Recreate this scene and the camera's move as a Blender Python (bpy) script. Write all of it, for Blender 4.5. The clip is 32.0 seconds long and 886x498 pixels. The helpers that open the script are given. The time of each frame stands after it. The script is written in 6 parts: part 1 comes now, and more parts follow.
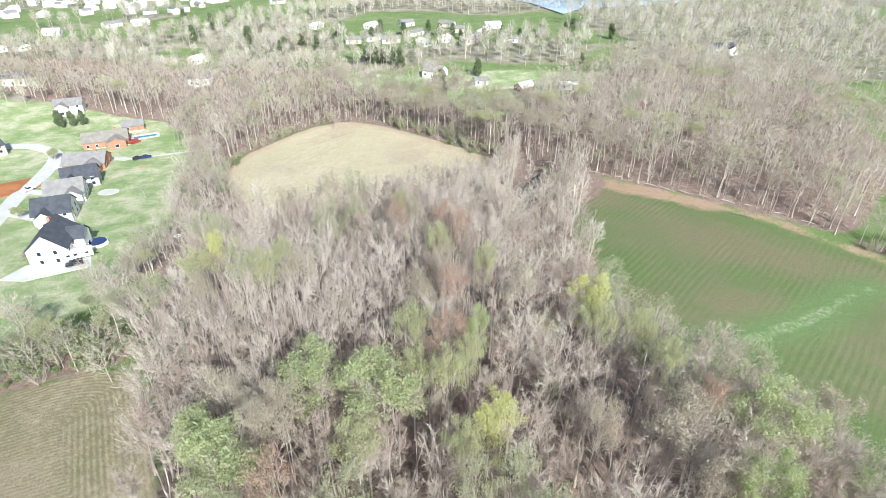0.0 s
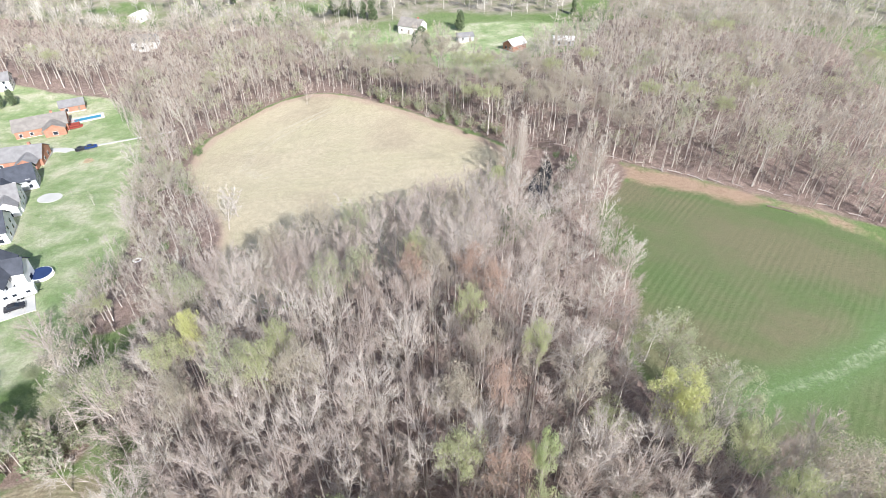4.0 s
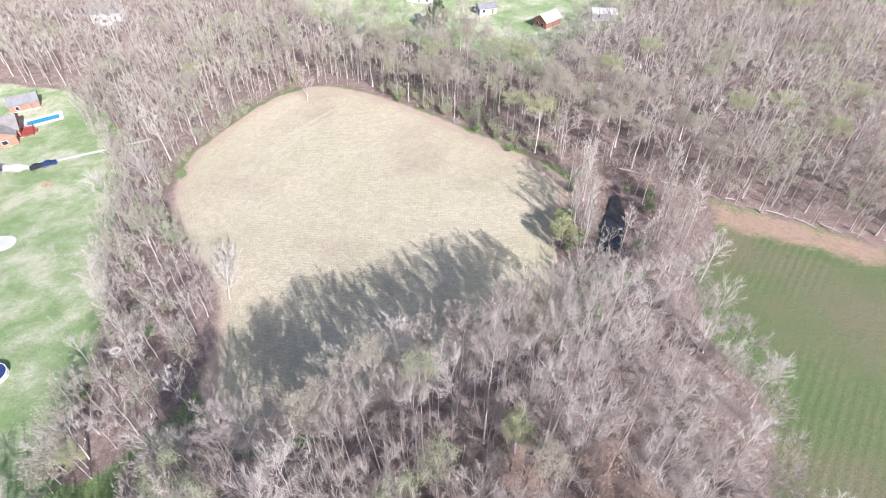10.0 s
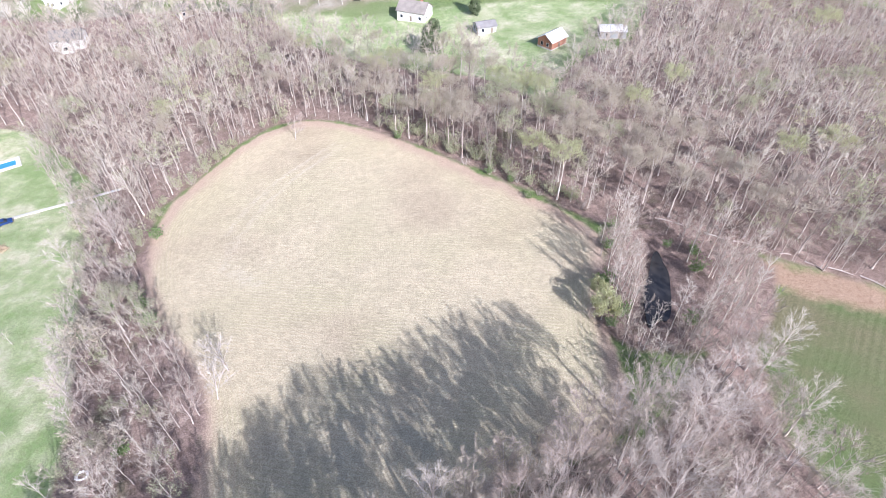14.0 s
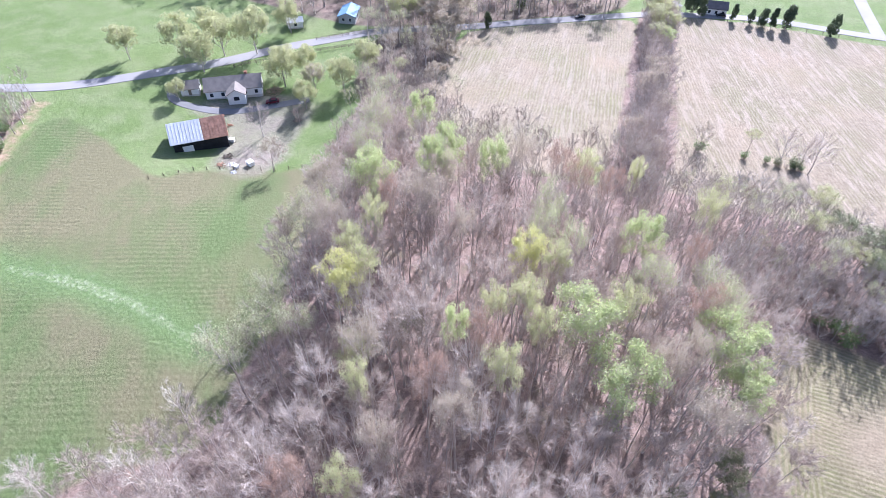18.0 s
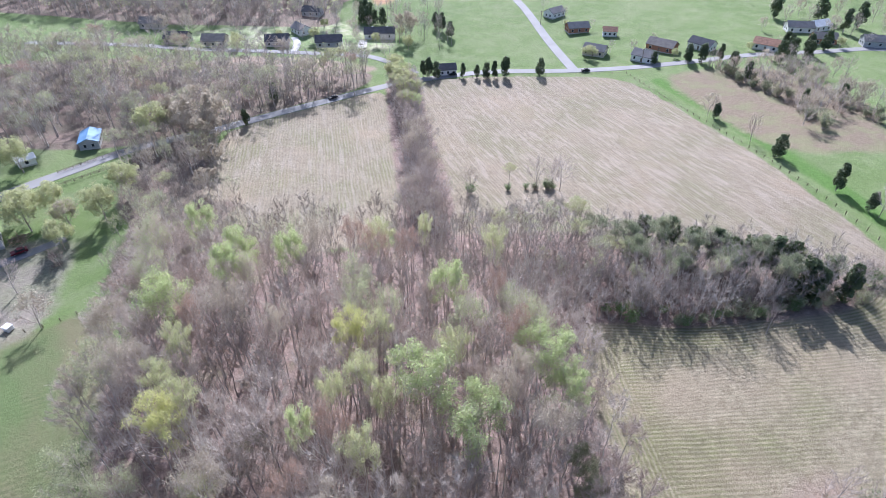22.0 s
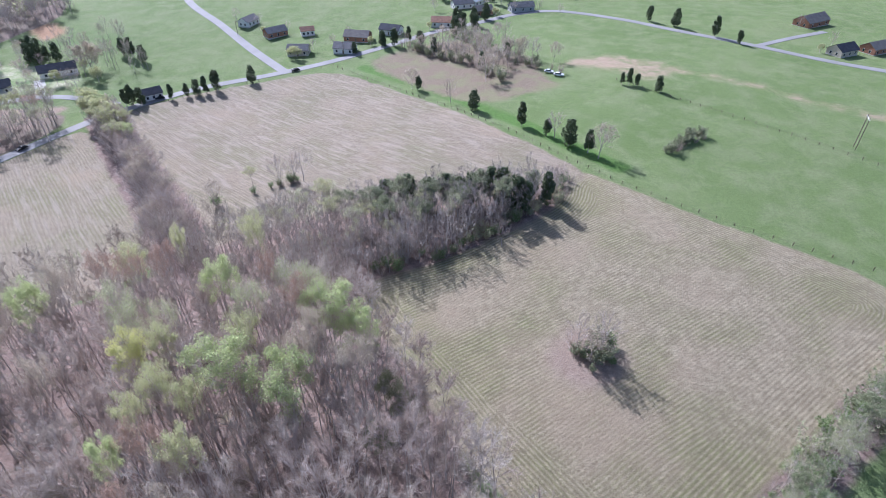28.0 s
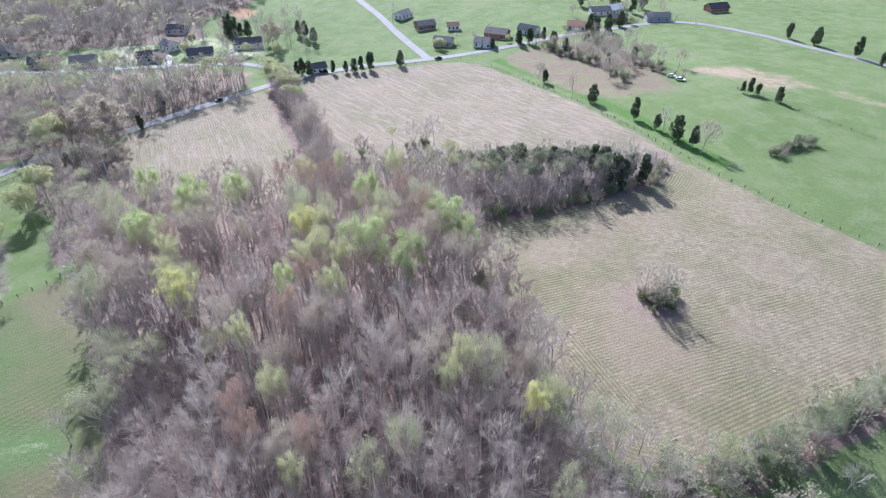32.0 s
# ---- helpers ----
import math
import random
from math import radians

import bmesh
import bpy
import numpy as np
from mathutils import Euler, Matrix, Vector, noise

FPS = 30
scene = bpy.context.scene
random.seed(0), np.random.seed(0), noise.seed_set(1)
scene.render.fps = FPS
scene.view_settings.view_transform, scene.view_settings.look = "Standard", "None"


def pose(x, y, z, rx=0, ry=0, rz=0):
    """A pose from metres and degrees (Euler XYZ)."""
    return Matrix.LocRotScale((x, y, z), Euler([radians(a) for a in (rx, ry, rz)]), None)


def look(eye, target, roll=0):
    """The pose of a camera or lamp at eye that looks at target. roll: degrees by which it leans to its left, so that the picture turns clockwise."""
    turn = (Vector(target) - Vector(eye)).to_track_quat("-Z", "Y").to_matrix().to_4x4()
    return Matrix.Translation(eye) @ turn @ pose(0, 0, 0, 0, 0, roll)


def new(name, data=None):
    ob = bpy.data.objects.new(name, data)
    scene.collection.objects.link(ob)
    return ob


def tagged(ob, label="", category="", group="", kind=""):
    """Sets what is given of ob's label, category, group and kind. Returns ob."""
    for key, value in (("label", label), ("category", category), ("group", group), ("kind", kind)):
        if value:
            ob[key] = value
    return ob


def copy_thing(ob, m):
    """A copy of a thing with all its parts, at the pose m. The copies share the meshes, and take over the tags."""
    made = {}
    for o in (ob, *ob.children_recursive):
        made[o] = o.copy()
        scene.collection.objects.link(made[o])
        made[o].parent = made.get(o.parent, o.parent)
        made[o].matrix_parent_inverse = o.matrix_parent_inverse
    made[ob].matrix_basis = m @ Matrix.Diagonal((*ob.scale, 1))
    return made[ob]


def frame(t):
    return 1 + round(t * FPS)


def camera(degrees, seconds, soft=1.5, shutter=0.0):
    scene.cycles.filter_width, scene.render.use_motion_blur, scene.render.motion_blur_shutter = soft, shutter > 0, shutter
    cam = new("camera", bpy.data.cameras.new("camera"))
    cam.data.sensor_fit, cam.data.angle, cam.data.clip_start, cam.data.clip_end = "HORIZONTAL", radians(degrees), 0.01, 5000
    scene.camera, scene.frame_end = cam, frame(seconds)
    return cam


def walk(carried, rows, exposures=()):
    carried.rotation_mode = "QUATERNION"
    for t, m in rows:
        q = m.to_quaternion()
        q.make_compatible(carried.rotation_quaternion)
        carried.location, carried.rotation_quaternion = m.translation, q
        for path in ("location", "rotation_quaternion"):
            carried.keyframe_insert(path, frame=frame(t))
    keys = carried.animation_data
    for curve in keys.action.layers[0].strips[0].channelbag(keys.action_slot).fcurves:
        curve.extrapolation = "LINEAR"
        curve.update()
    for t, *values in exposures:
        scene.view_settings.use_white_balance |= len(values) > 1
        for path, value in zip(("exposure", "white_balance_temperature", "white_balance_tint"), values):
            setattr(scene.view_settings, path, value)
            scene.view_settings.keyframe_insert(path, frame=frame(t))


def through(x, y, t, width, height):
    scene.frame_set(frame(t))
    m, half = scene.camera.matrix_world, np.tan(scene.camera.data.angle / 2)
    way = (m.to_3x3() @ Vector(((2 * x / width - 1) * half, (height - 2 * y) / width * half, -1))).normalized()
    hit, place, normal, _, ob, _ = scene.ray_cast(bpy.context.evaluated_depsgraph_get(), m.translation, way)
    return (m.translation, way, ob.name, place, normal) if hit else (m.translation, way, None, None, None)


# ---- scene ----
cam = camera(75.7, 32.0, soft=0.55)
PATH = [
    (0, (0.11, 0.18, 89.91), (0.119, 17.177, 79.367), 0.18),
    (0.5, (-1.43, 4.56, 90.65), (-1.388, 21.404, 79.865), 0.11),
    (1, (-2.85, 8.80, 91.39), (-2.476, 25.472, 80.358), 0.03),
    (1.5, (-4.11, 12.84, 92.05), (-3.679, 29.355, 80.770), -0.02),
    (2, (-5.14, 16.84, 92.85), (-4.699, 33.176, 81.315), -0.18),
    (2.5, (-6.17, 20.70, 93.47), (-5.719, 36.874, 81.715), -0.27),
    (3, (-7.04, 24.45, 94.12), (-6.549, 40.458, 82.145), -0.38),
    (3.5, (-8.02, 28.27, 94.63), (-7.179, 44.113, 82.444), -0.42),
    (5.5, (-13.91, 44.50, 95.64), (-12.839, 59.357, 82.301), -0.28),
    (6, (-15.02, 48.61, 96.05), (-13.936, 62.998, 82.204), -0.32),
    (6.5, (-15.91, 52.37, 96.38), (-14.796, 66.753, 82.525), -0.32),
    (7, (-16.93, 56.14, 96.66), (-15.767, 70.515, 82.799), -0.25),
    (7.5, (-18.19, 59.85, 96.95), (-16.947, 74.222, 83.097), -0.08),
    (8, (-19.36, 63.56, 97.28), (-18.052, 77.924, 83.420), 0.07),
    (8.5, (-20.28, 67.47, 97.57), (-18.926, 81.822, 83.710), 0.12),
    (9, (-21.01, 71.32, 97.73), (-19.632, 85.663, 83.856), 0.13),
    (9.5, (-21.52, 75.61, 97.87), (-20.141, 89.935, 83.985), 0.07),
    (10, (-22.12, 79.82, 98.10), (-20.748, 94.116, 84.182), -0.01),
    (10.5, (-22.94, 83.93, 98.30), (-21.539, 98.210, 84.374), 0.06),
    (11, (-23.77, 88.03, 98.41), (-22.351, 102.305, 84.480), 0.10),
    (11.5, (-24.31, 91.85, 98.34), (-22.910, 106.137, 84.412), 0.02),
    (12, (-24.96, 95.74, 97.97), (-23.580, 110.037, 84.050), -0.06),
    (12.5, (-25.72, 99.24, 97.49), (-24.362, 113.569, 83.601), -0.05),
    (13, (-26.72, 102.10, 96.99), (-25.368, 116.458, 83.127), 0.14),
    (13.5, (-27.12, 104.15, 96.78), (-25.875, 118.470, 82.872), -0.10),
    (15.5, (-28.40, 111.70, 98.60), (-19.046, 122.240, 84.413), -1.10),
    (16, (-29.06, 112.28, 99.61), (-17.060, 119.516, 85.341), -0.55),
    (16.5, (-29.78, 112.39, 100.75), (-16.058, 114.985, 86.436), -0.10),
    (17, (-30.49, 112.52, 101.39), (-16.763, 109.671, 87.132), 0.55),
    (17.5, (-30.81, 112.19, 101.57), (-18.679, 105.000, 87.387), 0.46),
    (18, (-31.01, 111.67, 101.45), (-21.090, 101.550, 87.328), 0.41),
    (18.5, (-31.35, 111.72, 101.85), (-22.764, 100.410, 87.761), 0.43),
    (19, (-31.99, 111.37, 102.49), (-24.814, 99.119, 88.398), 0.34),
    (19.5, (-32.21, 111.59, 103.37), (-25.875, 98.826, 89.335), 0.24),
    (20, (-32.20, 111.80, 103.78), (-25.967, 98.124, 90.579), 0.29),
    (20.5, (-32.13, 111.85, 103.89), (-26.243, 97.957, 90.753), 0.20),
    (21, (-32.10, 111.93, 103.90), (-26.276, 97.674, 91.141), 0.10),
    (21.5, (-32.09, 112.11, 103.95), (-26.453, 97.450, 91.563), -0.09),
    (22, (-32.04, 112.39, 103.87), (-26.695, 97.508, 91.620), -0.13),
    (22.5, (-32.41, 112.30, 103.99), (-28.044, 97.100, 91.750), -0.31),
    (23, (-33.15, 112.49, 104.08), (-30.276, 96.917, 91.859), -0.45),
    (23.5, (-33.44, 112.50, 103.90), (-31.949, 96.725, 91.694), -0.40),
    (24, (-33.32, 112.65, 103.92), (-32.996, 96.792, 91.728), -0.21),
    (24.5, (-33.40, 112.73, 103.92), (-33.898, 96.882, 91.737), -0.19),
    (25, (-33.20, 112.82, 104.00), (-34.425, 97.004, 91.825), -0.05),
    (25.5, (-33.32, 113.06, 104.15), (-34.997, 97.276, 91.983), -0.20),
    (27.5, (-34.90, 121.73, 103.54), (-37.149, 105.961, 91.443), -0.28),
    (28, (-35.04, 125.50, 103.43), (-37.500, 109.728, 91.382), -0.22),
    (28.5, (-35.16, 129.93, 103.56), (-37.463, 114.118, 91.536), -0.14),
    (29, (-35.12, 134.49, 103.85), (-36.963, 118.575, 91.876), -0.25),
    (29.5, (-35.03, 139.31, 104.21), (-36.241, 123.312, 92.273), -0.31),
    (30, (-35.01, 143.72, 104.62), (-34.900, 127.665, 92.700), -0.20),
    (30.5, (-35.08, 148.31, 105.07), (-34.028, 132.265, 93.173), -0.31),
    (31, (-35.32, 152.89, 105.52), (-33.501, 136.896, 93.643), -0.29),
    (31.5, (-35.37, 157.31, 105.98), (-33.517, 141.303, 94.141), -0.24),
    (32, (-35.71, 161.53, 106.35), (-34.334, 145.430, 94.561), -0.27),
]
EXPOSURES = [(0, 0.81, 6020, 4), (3, 0.8, 6020, 8), (6, 0.85, 5940, 14), (13.5, 0.93, 5740, 19), (16, 0.97, 5690, 23), (17, 1.16, 5550, 24), (19, 1.29, 5470, 23), (20, 1.21, 5440, 21), (21, 1.0, 5490, 20), (22, 0.81, 5490, 19), (23, 1.01, 5490, 19), (24, 1.02, 5490, 20), (25, 0.76, 5440, 20), (27.5, 0.58, 5340, 22), (29, 0.54, 5370, 21), (30, 0.65, 5390, 21), (31, 0.81, 5390, 19), (32, 0.76, 5390, 18)]
walk(cam, [(t, look(eye, target, roll)) for t, eye, target, roll in PATH], EXPOSURES)

# ---------------------------------------------------------------- light
SUN_EL, SUN_AZ = 34.0, -67.0   # degrees; azimuth from +x, counter-clockwise
world = bpy.data.worlds.new("sky")
scene.world = world
world.use_nodes = True
wn = world.node_tree
sky = wn.nodes.new("ShaderNodeTexSky")
sky.sky_type = "NISHITA"
sky.sun_disc = False
sky.sun_elevation = radians(SUN_EL)
sky.sun_rotation = radians(90 - SUN_AZ)
sky.dust_density = 2.0
wn.links.new(sky.outputs[0], wn.nodes["Background"].inputs[0])
wn.nodes["Background"].inputs[1].default_value = 0.1
sun = new("sun", bpy.data.lights.new("sun", "SUN"))
sun.data.energy = 5.0
sun.data.angle = radians(0.55)
sun.data.color = (1.0, 0.97, 0.93)
sun_dir = Vector((math.cos(radians(SUN_EL)) * math.cos(radians(SUN_AZ)),
                  math.cos(radians(SUN_EL)) * math.sin(radians(SUN_AZ)), math.sin(radians(SUN_EL))))
sun.matrix_world = look(sun_dir * 300, (0, 0, 0))


# ---------------------------------------------------------------- node helpers
class Tree:
    """A short way to write node materials."""

    def __init__(self, name):
        self.m = bpy.data.materials.new(name)
        self.m.use_nodes = True
        self.t = self.m.node_tree
        self.bsdf = self.t.nodes["Principled BSDF"]
        self.bsdf.inputs["Specular IOR Level"].default_value = 0.2
        geo = self.t.nodes.new("ShaderNodeNewGeometry")
        self.pos = geo.outputs["Position"]
        self.island = geo.outputs["Random Per Island"]

    def put(self, socket, value):
        if isinstance(value, bpy.types.NodeSocket):
            self.t.links.new(value, socket)
        elif isinstance(value, (tuple, list)) and len(value) == 3 and socket.type == "RGBA":
            socket.default_value = (*value, 1)
        else:
            socket.default_value = value

    def math(self, op, a, b=0.0, clamp=False):
        n = self.t.nodes.new("ShaderNodeMath")
        n.operation, n.use_clamp = op, clamp
        self.put(n.inputs[0], a)
        self.put(n.inputs[1], b)
        return n.outputs[0]

    def noise(self, scale, detail=3, rough=0.55, vec=None):
        n = self.t.nodes.new("ShaderNodeTexNoise")
        n.inputs["Scale"].default_value, n.inputs["Detail"].default_value, n.inputs["Roughness"].default_value = scale, detail, rough
        self.put(n.inputs["Vector"], vec or self.pos)
        return n.outputs["Fac"]

    def ramp(self, fac, *stops):
        n = self.t.nodes.new("ShaderNodeValToRGB")
        els = n.color_ramp.elements
        while len(els) < len(stops):
            els.new(0.5)
        for e, (p, c) in zip(els, stops):
            e.position = p
            e.color = (*c, 1) if isinstance(c, tuple) else (c, c, c, 1)
        self.put(n.inputs[0], fac)
        return n.outputs[0]

    def step(self, value, lo, hi):
        n = self.t.nodes.new("ShaderNodeMapRange")
        n.interpolation_type = "SMOOTHSTEP"
        self.put(n.inputs[0], value)
        self.put(n.inputs[1], lo)
        self.put(n.inputs[2], hi)
        return n.outputs[0]

    def mix(self, fac, a, b, blend="MIX"):
        n = self.t.nodes.new("ShaderNodeMix")
        n.data_type, n.blend_type = "RGBA", blend
        self.put(n.inputs[0], fac)
        self.put(n.inputs[6], a)
        self.put(n.inputs[7], b)
        return n.outputs[2]

    def attr(self, name):
        n = self.t.nodes.new("ShaderNodeAttribute")
        n.attribute_name = name
        return n.outputs["Fac"]

    def along(self, degrees):
        """Metres along a level direction."""
        n = self.t.nodes.new("ShaderNodeVectorMath")
        n.operation = "DOT_PRODUCT"
        self.put(n.inputs[0], self.pos)
        n.inputs[1].default_value = (math.cos(radians(degrees)), math.sin(radians(degrees)), 0)
        return n.outputs["Value"]

    def stretched(self, degrees, long, short):
        """World position, squeezed along a direction, for streaks."""
        n = self.t.nodes.new("ShaderNodeMapping")
        n.vector_type = "TEXTURE"
        n.inputs["Rotation"].default_value = (0, 0, radians(degrees))
        n.inputs["Scale"].default_value = (long, short, short)
        self.put(n.inputs["Vector"], self.pos)
        return n.outputs[0]

    def let_through(self, colour, share):
        """Mixes light from behind into the surface."""
        tr = self.t.nodes.new("ShaderNodeBsdfTranslucent")
        self.put(tr.inputs[0], colour)
        ms = self.t.nodes.new("ShaderNodeMixShader")
        ms.inputs[0].default_value = share
        self.t.links.new(self.bsdf.outputs[0], ms.inputs[1])
        self.t.links.new(tr.outputs[0], ms.inputs[2])
        self.t.links.new(ms.outputs[0], self.t.nodes["Material Output"].inputs[0])

    def random(self):
        return self.t.nodes.new("ShaderNodeObjectInfo").outputs["Random"]

    def bump(self, height, strength=0.4, distance=0.1):
        n = self.t.nodes.new("ShaderNodeBump")
        n.inputs["Strength"].default_value, n.inputs["Distance"].default_value = strength, distance
        self.put(n.inputs["Height"], height)
        self.t.links.new(n.outputs[0], self.bsdf.inputs["Normal"])

    def done(self, colour, rough=0.9, metal=0.0):
        self.put(self.bsdf.inputs["Base Color"], colour)
        self.put(self.bsdf.inputs["Roughness"], rough)
        self.bsdf.inputs["Metallic"].default_value = metal
        return self.m


def plain(name, colour, rough=0.8, var=0.25, scale=0.6, fine=6.0, bump=0.2, metal=0.0):
    """A surface with stains at one scale and grain at another."""
    k = Tree(name)
    dark = tuple(c * (1 - var) for c in colour)
    light = tuple(min(1, c * (1 + var * 0.6)) for c in colour)
    c = k.mix(k.ramp(k.noise(scale, 4), (0.35, 0.0), (0.65, 1.0)), dark, light)
    g = k.noise(fine, 2)
    c = k.mix(0.35, c, k.mix(g, dark, light))
    k.bump(g, bump, 0.02)
    return k.done(c, rough, metal)


def leaf_mat(name, c0, c1, through=0.35, waxy=0.0):
    """Leaves: diffuse with some light let through."""
    k = Tree(name)
    mixn = k.ramp(k.island, (0.0, c0), (1.0, c1))
    c = k.mix(0.45, mixn, k.ramp(k.noise(0.5, 2), (0.3, c0), (0.7, c1)))
    c = k.mix(k.math("MULTIPLY", k.random(), 0.3), c, tuple(0.85 * v for v in c0))
    k.done(k.mix(waxy, c, (0.36, 0.35, 0.27)), 0.6)
    k.let_through(c, through)
    return k.m


def bark_mat(name, c0, c1, c2, tinted=False, through=0.0):
    """Bark or twigs: each tree has its own tone between three; through lifts twigs seen against the sun."""
    k = Tree(name)
    c = k.ramp(k.attr("tint") if tinted else k.random(), (0.0, c0), (0.5, c1), (1.0, c2))
    c = k.mix(k.ramp(k.noise(1.3, 3), (0.45, 0.0), (0.75, 0.5)), c, tuple(0.6 * v for v in c0))
    c = k.mix(k.ramp(k.noise(0.35, 2), (0.5, 0.0), (0.8, 0.3)), c, tuple(min(1, 1.15 * v) for v in c2))
    k.bsdf.inputs["Sheen Weight"].default_value = 0.3
    k.bsdf.inputs["Sheen Roughness"].default_value = 0.45
    k.put(k.bsdf.inputs["Sheen Tint"], (0.95, 0.82, 0.74))
    k.done(c, 0.95)
    # made-up translucency: flat twig blades brighten from behind, like the lit rims of round ones
    if through:
        k.let_through(c, through)
    return k.m


BARK = bark_mat("bark", (0.37, 0.305, 0.275), (0.49, 0.43, 0.39), (0.60, 0.545, 0.49))
TWIG = bark_mat("twig", (0.39, 0.308, 0.252), (0.50, 0.425, 0.365), (0.585, 0.525, 0.455), False, 0.35)
WOODS = bark_mat("woods_twig", (0.285, 0.236, 0.186), (0.39, 0.342, 0.284), (0.475, 0.435, 0.35), True, 0.2)
BOUGH = bark_mat("woods_limb", (0.32, 0.27, 0.235), (0.42, 0.375, 0.33), (0.52, 0.475, 0.42), True)
PALE = bark_mat("pale_bark", (0.50, 0.45, 0.38), (0.56, 0.51, 0.44), (0.62, 0.58, 0.5))
NORTHERN = bark_mat("northern_twig", (0.37, 0.305, 0.245), (0.47, 0.41, 0.335), (0.56, 0.51, 0.405), True, 0.25)
LANESIDE = bark_mat("laneside_twig", (0.30, 0.26, 0.235), (0.40, 0.355, 0.325), (0.49, 0.45, 0.40), True, 0.15)
DISTANT = bark_mat("distant_twig", (0.36, 0.32, 0.275), (0.45, 0.415, 0.36), (0.52, 0.49, 0.42), True)
L_GREEN = leaf_mat("leaf_bright_green", (0.46, 0.55, 0.23), (0.60, 0.66, 0.34), 0.52, 0.58)
L_SOFT = leaf_mat("leaf_soft_green", (0.40, 0.44, 0.235), (0.53, 0.55, 0.325), 0.5, 0.45)
L_YELLOW = leaf_mat("leaf_yellow", (0.56, 0.56, 0.22), (0.70, 0.69, 0.34), 0.5, 0.2)
L_LIME = leaf_mat("leaf_yellow_green", (0.47, 0.49, 0.24), (0.61, 0.62, 0.35), 0.5, 0.42)
L_BEIGE = leaf_mat("bud_beige", (0.46, 0.39, 0.30), (0.58, 0.51, 0.40), 0.45, 0.4)
L_RUST = leaf_mat("bud_rust", (0.40, 0.275, 0.21), (0.50, 0.365, 0.29))
L_DARK = leaf_mat("cedar_needles", (0.10, 0.138, 0.07), (0.19, 0.222, 0.12), 0.25)
L_BUSH = leaf_mat("bush_leaf", (0.14, 0.22, 0.08), (0.25, 0.33, 0.14))
L_OLIVE = leaf_mat("olive_leaf", (0.22, 0.25, 0.14), (0.33, 0.35, 0.21), 0.3)

WHITE = plain("white_siding", (0.78, 0.77, 0.75), 0.6, 0.1, 0.3, 3)
BEIGE = plain("beige_siding", (0.52, 0.46, 0.38), 0.7, 0.12, 0.3, 3)
GREYS = plain("grey_siding", (0.40, 0.41, 0.42), 0.7, 0.12, 0.3, 3)
BRICK = plain("red_brick", (0.38, 0.19, 0.13), 0.85, 0.25, 0.8, 9)
SHINGLE = plain("grey_shingle", (0.23, 0.22, 0.215), 0.9, 0.25, 0.5, 5)
SLATE = plain("dark_shingle", (0.07, 0.075, 0.09), 0.85, 0.3, 0.5, 5)
BROWNR = plain("brown_shingle", (0.25, 0.225, 0.20), 0.9, 0.25, 0.5, 5)
TIN = plain("white_tin", (0.78, 0.78, 0.77), 0.5, 0.12, 0.5, 4, 0.1)
RUST = plain("rusty_tin", (0.48, 0.27, 0.18), 0.75, 0.4, 0.9, 5)
BLACKW = plain("black_boards", (0.025, 0.026, 0.03), 0.85, 0.4, 0.6, 4)
WOOD = plain("weathered_wood", (0.22, 0.18, 0.14), 0.9, 0.3, 0.7, 5)
REDW = plain("red_stained_wood", (0.32, 0.07, 0.05), 0.8, 0.25, 0.7, 5)
GLASS = plain("window_glass", (0.03, 0.035, 0.045), 0.12, 0.2, 0.5, 2, 0.0)
CONC = plain("concrete", (0.55, 0.53, 0.49), 0.85, 0.12, 0.25, 3)
ASPH = plain("asphalt", (0.20, 0.20, 0.20), 0.85, 0.2, 0.12, 4)
ROADM = plain("bleached_road", (0.28, 0.272, 0.265), 0.8, 0.15, 0.1, 3)
REDSOIL = plain("red_soil", (0.40, 0.16, 0.07), 0.95, 0.3, 0.2, 4)
POOLW = plain("pool_water", (0.05, 0.24, 0.36), 0.08, 0.1, 0.3, 2, 0.05)
POOLC = plain("blue_pool_cover", (0.03, 0.05, 0.13), 0.4, 0.2, 0.4, 2)
RUBBER = plain("rubber", (0.02, 0.02, 0.02), 0.8)
CHROME = plain("bright_metal", (0.6, 0.6, 0.6), 0.3, 0.1, 0.5, 3, 0.0, 0.9)
CARBLUE = plain("blue_car_paint", (0.02, 0.045, 0.14), 0.25, 0.1)
CARDARK = plain("dark_car_paint", (0.03, 0.03, 0.035), 0.25, 0.1)
CARRED = plain("dark_red_car_paint", (0.13, 0.02, 0.03), 0.3, 0.1)
CARWHITE = plain("white_car_paint", (0.75, 0.75, 0.75), 0.3, 0.08)
BLUETARP = plain("blue_tin", (0.16, 0.30, 0.50), 0.6, 0.15)
STRAWM = plain("dry_brush", (0.42, 0.33, 0.22), 0.95, 0.3, 1.2, 7)


# ---------------------------------------------------------------- land form
def height(x, y):
    """The lie of the land: a few broad swells, falling away in the distance."""
    x, y = np.asarray(x, float), np.asarray(y, float)
    z = np.zeros(np.broadcast(x, y).shape)
    for cx, cy, r, a in ((-170, 300, 120, -17), (70, 165, 75, 6), (-75, 20, 80, 6), (60, -170, 110, -9), (120, 45, 35, -5), (-170, -110, 80, 5)):
        z = z + a * np.exp(-((x - cx) ** 2 + (y - cy) ** 2) / (2 * r * r))
    d = np.maximum(np.hypot(x + 20, y - 60) - 330, 0)
    return z - d * d / (d + 900) * 0.10


def gz(x, y):
    return float(height(x, y))


